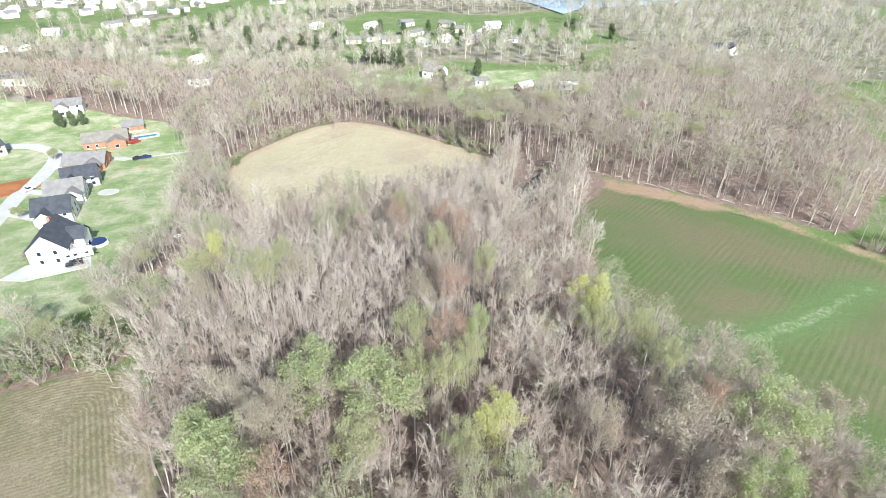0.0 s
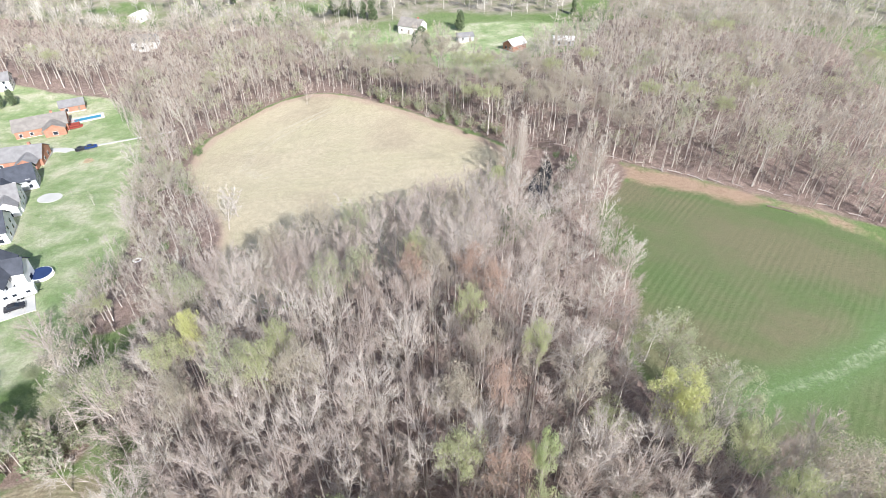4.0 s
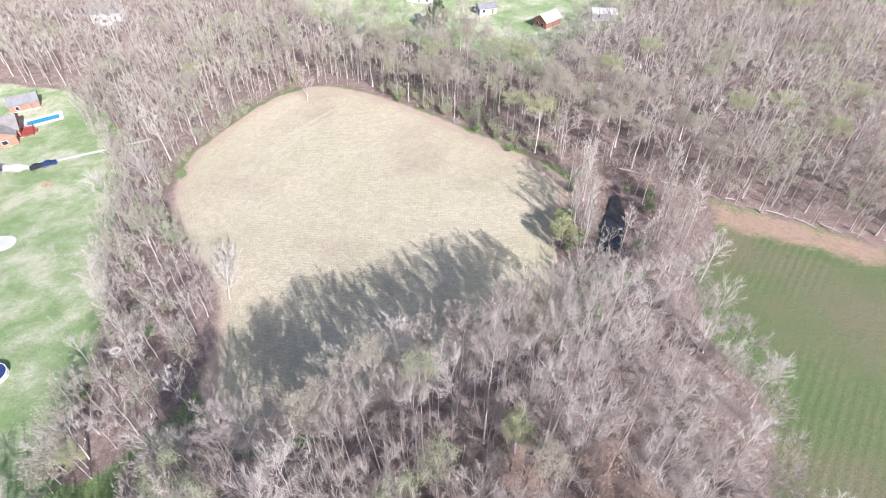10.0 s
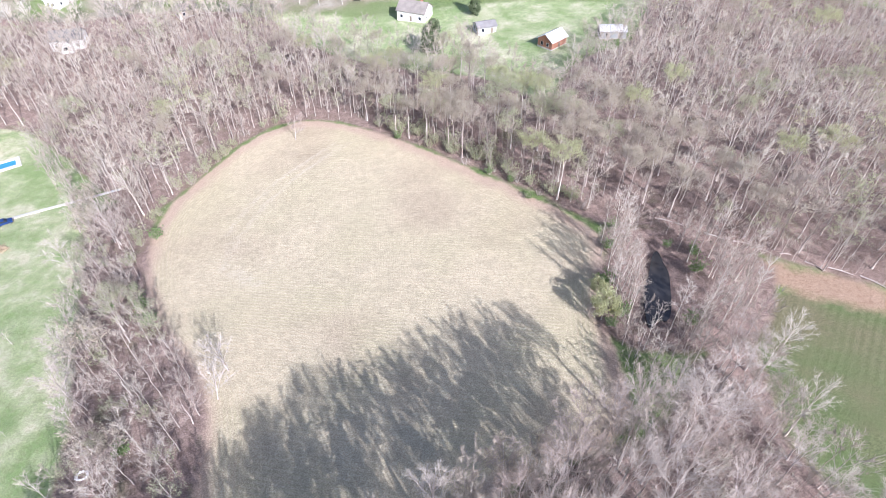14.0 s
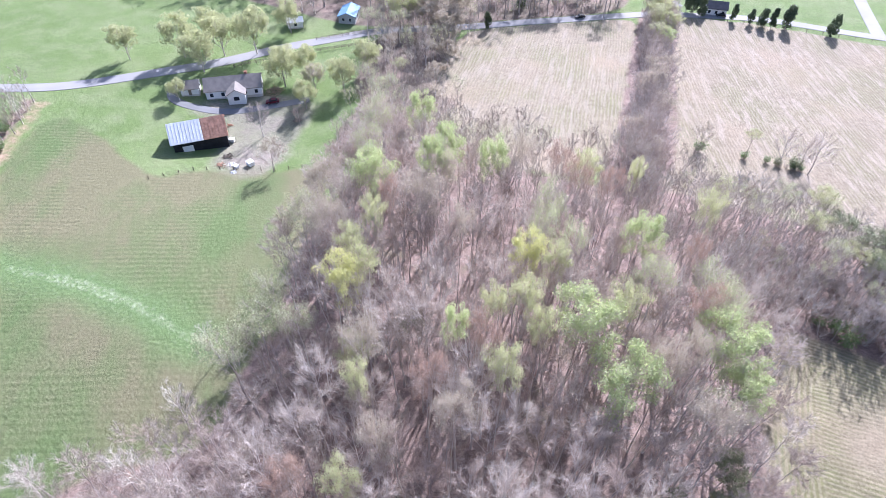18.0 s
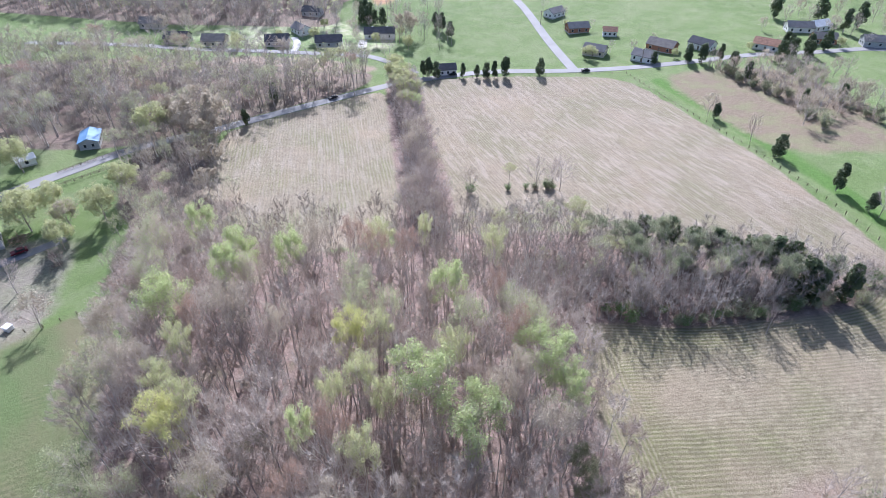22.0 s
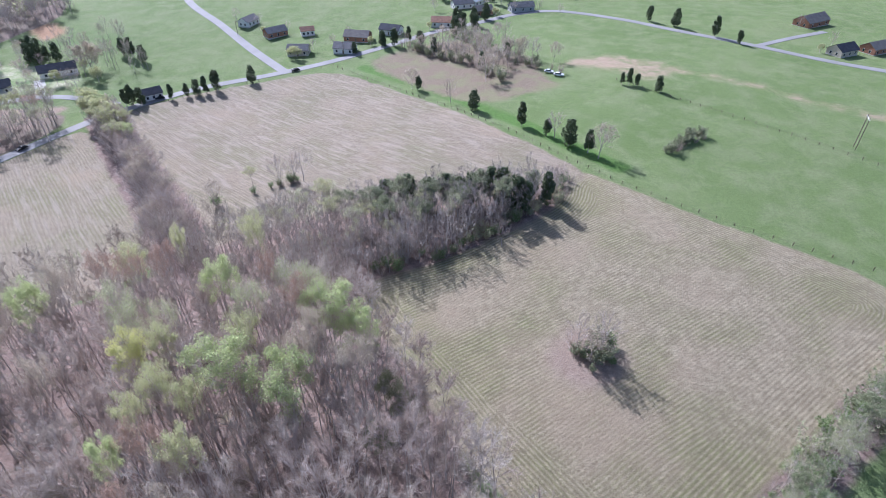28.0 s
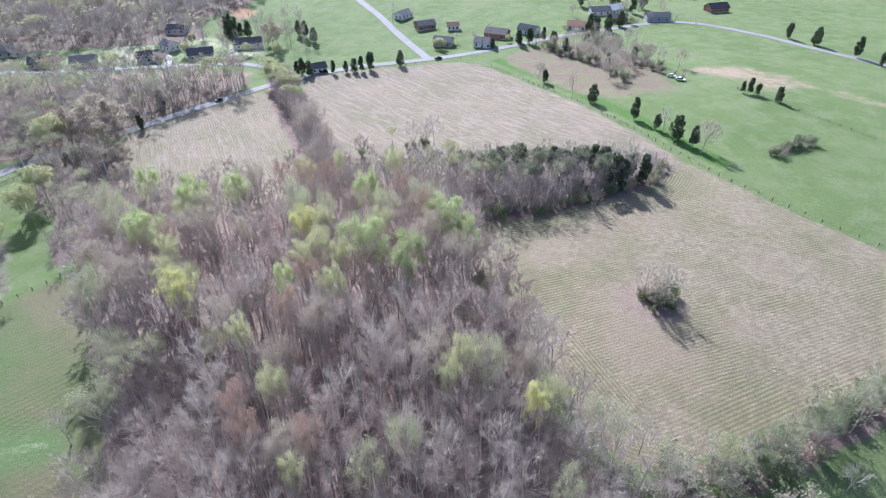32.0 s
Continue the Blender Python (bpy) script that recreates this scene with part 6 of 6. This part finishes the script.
# the suburban row
house(-119.5, 150.5, 104, 14, 11, 5.6, 0.85, WHITE, SLATE, "white two-storey house with a dark gabled roof", wing=(2, 3, 6), storeys=2, deck=(1, 6, 4, WOOD), wins=4, chimney=True)
house(-138, 180, 20, 12, 11, 4.6, 0.75, WHITE, SLATE, "white house with grey gables and a timber deck", wing=(-2, 2.5, 5), storeys=2, deck=None)
house(-146, 200, 24, 13, 11, 4.4, 0.7, WHITE, SHINGLE, "white house with a pale grey shingle roof", wing=(3, 3, 6), storeys=2, deck=(2, 5, 3.5, WOOD))
house(-150, 217, 26, 13, 10, 4.2, 0.75, GREYS, SLATE, "grey house with a dark roof and back deck", wing=(-3, 3, 5), storeys=2, deck=(0, 6, 3.5, WOOD))
house(-160, 239, 12, 17, 11, 3.4, 0.6, BRICK, SHINGLE, "brick ranch house with a grey hipped roof", wing=(4, 4, 7), deck=(5, 5, 3, WOOD), chimney=True)
house(-168, 271, 24, 20, 12, 3.6, 0.5, BRICK, BROWNR, "long red-brick house with a brown roof", wing=(5, 4, 8), wins=5, chimney=True)
house(-165, 293, 24, 10, 7, 3.0, 0.55, BRICK, SHINGLE, "brick outbuilding behind the long house", wins=2)
house(-214, 250, 60, 14, 10, 4.5, 0.7, BEIGE, SLATE, "beige house with a dark steep roof", storeys=2)
house(-212, 318, 20, 14, 9, 5.0, 0.6, WHITE, SHINGLE, "white two-storey house before bare woods", storeys=2, wing=(-3, 3, 6))
house(-267, 358, 10, 14, 9, 4.5, 0.5, BEIGE, SHINGLE, "beige house half hidden by woods")
# farmstead
house(152, 32, -123, 19, 9, 3.2, 0.6, WHITE, BROWNR, "white farmhouse with a brown shingle roof", wing=(1, 4, 6), wins=5, porch=False, chimney=True)
house(161, 44, -123, 6, 5.5, 2.6, 0.6, WHITE, BROWNR, "small white garage beside the farmhouse", wins=1)
house(170.5, -35, 130, 11, 7, 3.0, 0.4, GREYS, BLUETARP, "low house with a blue metal roof", wins=3)
house(179, -13, 60, 6, 4.5, 2.6, 0.5, WHITE, TIN, "small white shed by the road", wins=1)
# north of the woods
house(45, 316, 35, 9, 7, 3.2, 0.6, BRICK, TIN, "small red barn with a white metal roof", wins=1)
house(70, 318, -10, 10, 6, 3.0, 0.25, GREYS, TIN, "open pole shed with a white metal roof", wins=2)
house(-5, 358, -30, 13, 9, 4.0, 0.7, WHITE, BROWNR, "white gabled house by evergreen trees", storeys=1, chimney=True)
house(22, 336, 10, 8, 6, 2.8, 0.4, GREYS, SHINGLE, "small grey cottage under trees", wins=2)
house(-157, 371, 5, 13, 9, 4.2, 0.6, WHITE, SHINGLE, "white house in a clearing of bare woods", wing=(0, 3, 5))
house(-110, 391, 30, 9, 7, 3.2, 0.6, BEIGE, BROWNR, "beige house beside a curved dark drive", wins=2)
house(190, 399, 5, 18, 9, 4.5, 0.5, WHITE, SLATE, "large white house alone in the woods", wins=5, wing=(3, 3, 6))
FAR_HOUSES = [  # x, y, turn, length, width, wall, roof
    (124, -209, 22, 18, 9, WHITE, SLATE), (67, -170, 30, 9, 7, WHITE, SLATE), (-4, -220, 170, 12, 8, BEIGE, SHINGLE), (-31, -215, 160, 12, 8, WHITE, SHINGLE), (-39, -234, 160, 15, 9, BRICK, BROWNR), (12, -256, 30, 13, 8, BRICK, SHINGLE),
    (-8, -253, 10, 8, 6, WHITE, RUST), (31, -281, 60, 12, 8, WHITE, SHINGLE), (-93, -246, 165, 13, 8, WHITE, RUST), (-123, -264, 10, 12, 8, BRICK, BROWNR)]
FAR_HOUSES += [
    (224, -150, 20, 13, 9, BEIGE, SLATE), (203, -156, 20, 13, 9, BEIGE, BROWNR), (172, -172, 25, 13, 9, GREYS, SLATE),
    (145, -184, 25, 15, 9, GREYS, SLATE), (170, -195, -30, 11, 8, WHITE, SHINGLE), (181, -228, 10, 12, 8, GREYS, SLATE), (-319, -203, 20, 20, 11, BRICK, BROWNR), (-295, -146, 15, 13, 9, BEIGE, SLATE), (-317, -148, 15, 14, 9, BRICK, BROWNR), (-150, -266, 5, 16, 8, GREYS, SHINGLE), (-60, -240, 150, 13, 8, WHITE, SLATE), (-113, -284, 10, 14, 8, WHITE, SHINGLE), (-199, -296, 20, 15, 9, BRICK, SLATE), (255, -166, 20, 14, 9, BEIGE, BROWNR), (-124, -290, 40, 12, 8, WHITE, TIN)]
for hx, hy, ha, hl, hw, wm, rm in FAR_HOUSES:
    house(hx, hy, ha, hl, hw, 3.2, 0.6, wm, rm, {WHITE: "white", BEIGE: "beige", BRICK: "red-brick", GREYS: "grey"}[wm] + " country house with a shingle roof among pastures", dormers=2 if hl == 18 else 0, wins=3, porch=hl == 18)
rngh = random.Random(4)
for hx, hy in [(-281, 511), (-312, 478), (-260, 518), (-308, 431), (-322, 425), (-31, 507), (-40, 450), (-54, 458), (-68, 452), (3, 501), (24, 452), (40, 492), (-14, 437), (1, 446), (19, 438), (50, 439), (-173, 640), (-106, 504),
               (-174, 413), (-248, 622), (-111, 612), (-60, 500), (-22, 470), (32, 470), (10, 478)]:
    wm, rm = rngh.choice([(WHITE, TIN), (WHITE, SHINGLE), (BEIGE, SHINGLE), (GREYS, TIN)])
    house(hx, hy, rngh.uniform(0, 180), rngh.uniform(9, 17), rngh.uniform(6, 8), 3.0, 0.5, wm, rm, "distant pale house among trees and fields", wins=2)


def town():
    """Distant houses too small to pick apart, in one mesh."""
    r = random.Random(8)
    v, f, idx = [], [], []
    for _ in range(90):
        x, y = r.uniform(-520, -230), r.uniform(560, 760)
        a, l, w, h = r.uniform(0, 3.14), r.uniform(4, 6.5), r.uniform(3, 4.5), r.uniform(3, 4.5)
        z, n = gz(x, y), len(v)
        for px, py, pz in ((-l, -w, -1), (l, -w, -1), (l, w, -1), (-l, w, -1), (-l, -w, h), (l, -w, h), (l, w, h), (-l, w, h), (-l, 0, h + w * 0.6), (l, 0, h + w * 0.6)):
            v.append((x + px * math.cos(a) - py * math.sin(a), y + px * math.sin(a) + py * math.cos(a), z + pz))
        k = r.choice((1, 2, 2))
        for q, m in (((0, 1, 5, 4), 0), ((2, 3, 7, 6), 0), ((1, 2, 6, 9, 5), 0), ((3, 0, 4, 8, 7), 0), ((4, 5, 9, 8), k), ((6, 7, 8, 9), k)):
            f.append([n + i for i in q])
            idx.append(m)
    me = solid("town", v, f, WHITE)
    me.materials.append(SHINGLE)
    me.materials.append(TIN)
    me.polygons.foreach_set("material_index", idx)
    tagged(new("town", me), "distant town of small pale houses", "town", kind="stuff")


town()


def barn():
    t = thing("barn", "black-boarded barn with a white and rusty tin roof", "barn", at=(132.5, 56, gz(132, 57) + 0.2), rz=-115)
    o = [(-5.5, -2), (5.5, -2), (5.5, 3.8), (0, 7.4), (-5.5, 3.8)]
    part("wall", drawn("wall", o, -8, 8, BLACKW), t)
    for x0, x1, m, lab in ((-8.7, 1.2, TIN, "white painted tin roof half"), (1.2, 8.7, RUST, "rusty tin roof half")):
        r = [(-6.1, 3.5), (0, 7.5), (6.1, 3.5), (6.1, 3.66), (0, 7.66), (-6.1, 3.66)]
        rf = part("roof", drawn("roof", r, x0, x1, m), t, lab)
        n = int((x1 - x0) / 0.9)
        for i in range(n):
            sx = x0 + (i + 0.5) * (x1 - x0) / n
            part("roof_seam", drawn("roof_seam", [(-6.1, 3.66), (0, 7.66), (0, 7.74), (-6.1, 3.74)], sx - 0.04, sx + 0.04, m), rf)
    for i in range(21):
        sx = -7.9 + i * 0.79
        part("board", box("board", sx - 0.05, sx + 0.05, -5.56, -5.5, -1.5, 3.7, BLACKW), t)
    part("door", box("door", -5.5, -2.4, -5.66, -5.56, -0.8, 2.2, WHITE), t, "white sliding barn door")


barn()


# ---------------------------------------------------------------- vehicles, pools and yard things
def car(x, y, rz, paint, label, size=1.0, kind="car"):
    t = thing("car" if kind == "car" else "pickup", label, kind, "vehicles", (x, y, gz(x, y) + 0.22), rz)
    L, W = 2.3 * size, 0.92 * size
    o = [(-L, 0.35), (L, 0.35), (L, 0.75), (L - 0.1, 0.9), (1.1 * size, 1.0), (-L + 0.1, 1.0), (-L, 0.85)]
    me = drawn("body", o, -W, W, paint)
    me.transform(Matrix.Rotation(radians(-90), 4, "Z"))
    part("body", me, t)
    c = [(-1.7 * size, 1.0), (1.05 * size, 1.0), (0.35 * size, 1.5), (-1.2 * size, 1.5)] if kind == "car" else [(-0.5, 1.0), (1.1, 1.0), (0.6, 1.65), (-0.4, 1.65)]
    me = drawn("cabin", c, -W * 0.86, W * 0.86, GLASS)
    me.transform(Matrix.Rotation(radians(-90), 4, "Z"))
    cb = part("cabin", me, t, "dark glazed cabin")
    part("roof", box("roof", c[3][0], c[2][0], -W * 0.84, W * 0.84, c[2][1], c[2][1] + 0.05, paint), cb)
    tyre, rim = drum("tyre", 0.33, -0.11, 0.11, RUBBER, 14, "y"), drum("rim", 0.19, -0.125, 0.125, CHROME, 10, "y")
    for wx in (-1.4 * size, 1.4 * size):
        for wy in (-W + 0.05, W - 0.05):
            w = part("wheel", tyre, t)
            w.location = (wx, wy, 0.33)
            part("rim", rim, w, "bright wheel rim")
    for wy in (-0.6, 0.6):
        part("headlight", box("headlight", L - 0.03, L + 0.03, wy * size - 0.16, wy * size + 0.16, 0.66, 0.82, CHROME), t)


car(-141.5, 247.2, 35, CARDARK, "dark parked car at the end of a drive")
car(-138.3, 248.6, 25, CARBLUE, "blue parked car on the lawn edge")
car(-109.5, 142, 28, CARDARK, "dark car parked beside a camper")
car(137, 26.5, 60, CARRED, "dark red car in the farmyard")
car(-168, 209, 70, CARWHITE, "white pickup on the street edge", 1.1, "pickup")
car(63, -168, 24, CARDARK, "dark car driving along the country road")
car(106, -116, 60, CARDARK, "dark car driving along the country road")
car(-3, -192, 20, CARDARK, "dark car at the road junction")
car(124, -183, 80, CARWHITE, "white car on a house driveway")
car(-130, -141, 150, CARWHITE, "white car parked in rough grass")
car(-133, -135, 150, CARWHITE, "white van parked in rough grass", 1.1)


def camper():
    t = thing("camper", "white travel trailer parked on the driveway", "camper", at=(-111, 147, gz(-111, 147) + 0.15), rz=28)
    part("body", box("body", -4, 4, -1.25, 1.25, 0.55, 3.0, CARWHITE, 0.18), t)
    part("stripe", box("stripe", -3.9, 3.9, -1.27, 1.27, 1.1, 1.25, GREYS), t)
    for u in (-2.6, -0.6, 2.4):
        window(t, u, -1.25, 1.7, 0.9, 0.6, "-y", CHROME)
        window(t, u, 1.25, 1.7, 0.9, 0.6, "+y", CHROME)
    part("door", box("door", 0.6, 1.3, -1.3, -1.25, 0.7, 2.6, GREYS), t)
    for u in (-0.45, 0.45):
        for s in (-1.1, 1.1):
            w = part("wheel", drum("tyre", 0.36, -0.12, 0.12, RUBBER, 14, "y"), t)
            w.location = (u, s, 0.36)
    part("hitch", box("hitch", 4, 5.2, -0.08, 0.08, 0.5, 0.65, RUBBER), t)


camper()


def pools():
    z = gz(-110.5, 156.5)
    t = thing("round_pool", "round above-ground pool with a dark blue cover", "pool", at=(-110.5, 156.5, z))
    part("pool_wall", drum("pool_wall", 2.9, -0.5, 1.25, WHITE, 28), t)
    part("pool_cover", drum("pool_cover", 2.75, 1.25, 1.30, POOLC, 28), t)
    for i in range(14):
        a = i / 14 * 6.283
        part("pool_post", box("pool_post", 2.9 * math.cos(a) - 0.06, 2.9 * math.cos(a) + 0.06, 2.9 * math.sin(a) - 0.06, 2.9 * math.sin(a) + 0.06, -0.4, 1.32, WHITE), t)
    z = gz(-154.5, 282)
    t = thing("swimming_pool", "long in-ground pool with a white surround", "pool", at=(-154, 281.5, z + 0.1), rz=27)
    for q in ((-6.8, 6.8, -3.2, -1.7), (-6.8, 6.8, 1.7, 3.2), (-6.8, -5.4, -1.7, 1.7), (5.4, 6.8, -1.7, 1.7)):
        part("coping", box("coping", *q, -0.8, 0.25, CONC), t)
    part("pool_water", box("pool_water", -5.4, 5.4, -1.7, 1.7, -0.8, 0.1, POOLW), t)
    t = thing("deck", "red stained timber deck beside a brick house", "deck", at=(-157, 272, gz(-157, 272)), rz=24)
    part("platform", box("platform", -3.5, 3.5, -3, 3, 0.7, 0.95, REDW), t)
    for px in (-3.4, -1.1, 1.1, 3.4):
        part("railing_post", box("railing_post", px - 0.07, px + 0.07, -3, -2.86, -1.0, 1.9, REDW), t)
        part("railing_post", box("railing_post", px - 0.07, px + 0.07, 2.86, 3, -1.0, 1.9, REDW), t)
    for yy in (-2.95, 2.9):
        part("rail", box("rail", -3.5, 3.5, yy, yy + 0.08, 1.8, 1.92, REDW), t)
    part("rail", box("rail", 3.42, 3.5, -2.9, 2.9, 1.8, 1.92, REDW), t)
    part("stair", box("stair", 3.5, 4.6, -1, 1, -0.6, 0.5, REDW), t)


pools()


def heap(name, x, y, r, n, mat, label, category, long=1.6, seed=1):
    """A loose pile of boards and sticks."""
    rr = np.random.default_rng(seed)
    t = thing(name, label, category, at=(x, y, gz(x, y)))
    for _ in range(n):
        w = Wire(rr)
        c = rr.normal(0, r * 0.45, 3) * [1, 1, 0]
        c[2] = max(0.05, (1 - np.hypot(c[0], c[1]) / r) * r * 0.45) * rr.uniform(0.2, 1)
        d = unit(rr.normal(0, 1, 3) * [1, 1, 0.25]) * long * rr.uniform(0.4, 1)
        w.tube([c - d, c + d], [0.1, 0.08], 4)
        part("board", tri_mesh("board", *w.arrays(), [mat]), t)


heap("brush_pile", -134, 236, 2.2, 60, STRAWM, "pile of pale cut brush on the lawn", "brush pile", 1.4, 1)
heap("lumber_pile", 143, 22, 3.2, 70, STRAWM, "scattered pile of pale lumber beside the farmhouse", "lumber", 1.8, 2)
heap("scrap_pile", 119, 55, 1.6, 30, WOOD, "small dark scrap heap in the farmyard", "scrap", 1.0, 3)
heap("scrap_pile", 116, 59, 1.3, 24, RUST, "rusty scrap heap in the farmyard", "scrap", 0.9, 4)
heap("scrap_pile", 127, 24, 1.6, 26, WOOD, "weathered scrap stacked beside the farm drive", "scrap", 1.2, 7)
heap("scrap_pile", 114, 56, 1.2, 26, TIN, "pale metal scrap heap in the farmyard", "scrap", 0.8, 8)
heap("scrap_pile", 110, 58, 1.1, 22, TIN, "pale metal scrap heap beside the barn", "scrap", 0.8, 9)
heap("scrap_pile", 135, 45, 1.0, 16, RUST, "rusty scrap leaning against the barn", "scrap", 0.8, 10)
heap("scrap_pile", 122, 27, 2.0, 30, WOOD, "dark farm scrap under a bare tree", "scrap", 1.2, 5)
for i, (bx, by, bs, bm_, lab) in enumerate([(110, 52, 1.0, CARWHITE, "white metal tank box in the farmyard"), (111.5, 56, 0.7, CARWHITE, "white plastic crate in the farmyard"), (126, 49, 0.8, CARWHITE, "white trailer bed beside the barn")]):
    t = thing("crate", lab, "crate", "farmyard crates", (bx, by, gz(bx, by)), 20 * i)
    part("body", box("body", -bs, bs, -bs * 0.9, bs * 0.9, 0.15, 1.5 * bs, bm_, 0.08), t)
    part("lid", box("lid", -bs - 0.05, bs + 0.05, -bs * 0.95, bs * 0.95, 1.5 * bs, 1.5 * bs + 0.08, TIN), t)
    part("skid", box("skid", -bs, bs, -0.7 * bs, -0.5 * bs, 0, 0.15, WOOD), t)
    part("skid", box("skid", -bs, bs, 0.5 * bs, 0.7 * bs, 0, 0.15, WOOD), t)


def fire_ring():
    t = thing("fire_ring", "white stone ring lying on the lawn", "fire ring", at=(-86.5, 160.5, gz(-86.5, 160.5)))
    for i in range(12):
        a = i / 12 * 6.283
        part("stone", box("stone", 1.0 * math.cos(a) - 0.22, 1.0 * math.cos(a) + 0.22, 0.8 * math.sin(a) - 0.2, 0.8 * math.sin(a) + 0.2, -0.1, 0.25, WHITE, 0.06), t)


fire_ring()


def fallen_log(x0, y0, x1, y1, r, label):
    w = Wire(np.random.default_rng(3))
    z0, z1 = gz(x0, y0) + r, gz(x1, y1) + r
    w.tube([(x0, y0, z0), ((x0 + x1) / 2 + 0.2, (y0 + y1) / 2, (z0 + z1) / 2 + 0.1), (x1, y1, z1)], [r, r * 0.85, r * 0.5], 8)
    w.spikes([(x0 * 0.4 + x1 * 0.6, y0 * 0.4 + y1 * 0.6, z0)], [(x0 * 0.3 + x1 * 0.7 + 1.2, y0 * 0.3 + y1 * 0.7 + 0.8, z0 + 1.0)], r * 0.4)
    tagged(new("fallen_log", tri_mesh("fallen_log", *w.arrays(), [WOOD if r > 0.24 else BARK])), label, "log")


fallen_log(90, 159.5, 96.5, 155, 0.26, "dark fallen log on orange soil")
rl = random.Random(12)
for i, (lx, ly) in enumerate([(40, 206), (44, 203), (49, 198), (54, 194), (58, 191), (62, 188), (66, 184.5), (70, 182), (75, 178.5), (80, 175.5), (86, 172), (92, 168.5), (98, 165), (105, 160), (111, 155)]):
    a, n = -0.62 + rl.uniform(-0.35, 0.35), rl.uniform(2.2, 5.5)
    fallen_log(lx, ly, lx + n * math.cos(a), ly + n * math.sin(a), rl.uniform(0.12, 0.2), "pale fallen trunk lying along the wood edge")


# ---------------------------------------------------------------- fences and poles
def fence(line, gap, label, tall=1.3, rail=0.012):
    pts = []
    for (x0, y0), (x1, y1) in zip(line, line[1:]):
        n = max(1, int(math.hypot(x1 - x0, y1 - y0) / gap))
        pts += [(x0 + (x1 - x0) * i / n, y0 + (y1 - y0) * i / n) for i in range(n)]
    pts.append(line[-1])
    t = thing("fence", label, "fence", "field fences", (*pts[0], 0))
    post = box("post", -0.09, 0.09, -0.09, 0.09, -0.5, tall, WOOD, 0.02)
    rr = random.Random(2)
    for x, y in pts:
        p = part("post", post, t)
        p.matrix_basis = pose(x - pts[0][0], y - pts[0][1], gz(x, y), rr.uniform(-4, 4), rr.uniform(-4, 4), rr.uniform(0, 90))
    for h in (0.45, 0.8, 1.15):
        w = Wire(np.random.default_rng(1))
        w.tube([(x - pts[0][0], y - pts[0][1], gz(x, y) + h * tall / 1.3) for x, y in pts], [rail] * len(pts), 4)
        part("fence_wire", tri_mesh("fence_wire", *w.arrays(), [WOOD]), t)


fence([(-26, -190), (-54, -147), (-76, -112), (-94, -80), (-108, -50), (-120, -29), (-133, -13), (-144, -1), (-156, 10), (-176, 26)], 4.5, "wooden post and wire fence between field and pasture")
fence([(121.5, 78), (118.5, 66), (114, 60), (102, 48.5), (90.5, 32)], 3.5, "weathered post fence of the farmyard pasture")
fence([(166, 24), (158, 0), (150, -18), (142, -34)], 2.6, "dark board fence along the country road", 1.4, 0.07)
fence([(163, -12), (155, -32), (146, -50)], 2.6, "dark board fence along the country road", 1.4, 0.07)
fence([(-157, -122), (-179, -85), (-201, -55), (-221, -26), (-240, 0)], 4.5, "distant post and wire pasture fence")
fence([(-24, -193), (4, -186), (46, -172.5), (70, -156)], 6, "roadside post fence along the stubble field")


def pole(x, y, tall, label, twin=False, rz=0):
    t = thing("utility_pole", label, "utility pole", "utility poles", (x, y, gz(x, y)), rz)
    for s in ((-1.6, 1.6) if twin else (0,)):
        me = drum("shaft", 0.15, -1, tall, WOOD, 8)
        me.transform(Matrix.Translation((s, 0, 0)))
        part("shaft", me, t)
    part("crossarm", box("crossarm", -2.4 if twin else -1.1, 2.4 if twin else 1.1, -0.08, 0.08, tall - 0.9, tall - 0.7, WHITE if twin else WOOD), t)
    for s in (-2.2, 0, 2.2) if twin else (-0.9, 0.9):
        part("insulator", box("insulator", s - 0.07, s + 0.07, -0.07, 0.07, tall - 0.7, tall - 0.4, WHITE), t)


pole(-219, -43, 13.0, "twin-legged wooden power pole in the pasture", True, 60)
for px, py in ((38, -181), (-30, -207), (36, -262), (118, -172)):
    pole(px, py, 9, "slim wooden utility pole beside the road", False, 30)
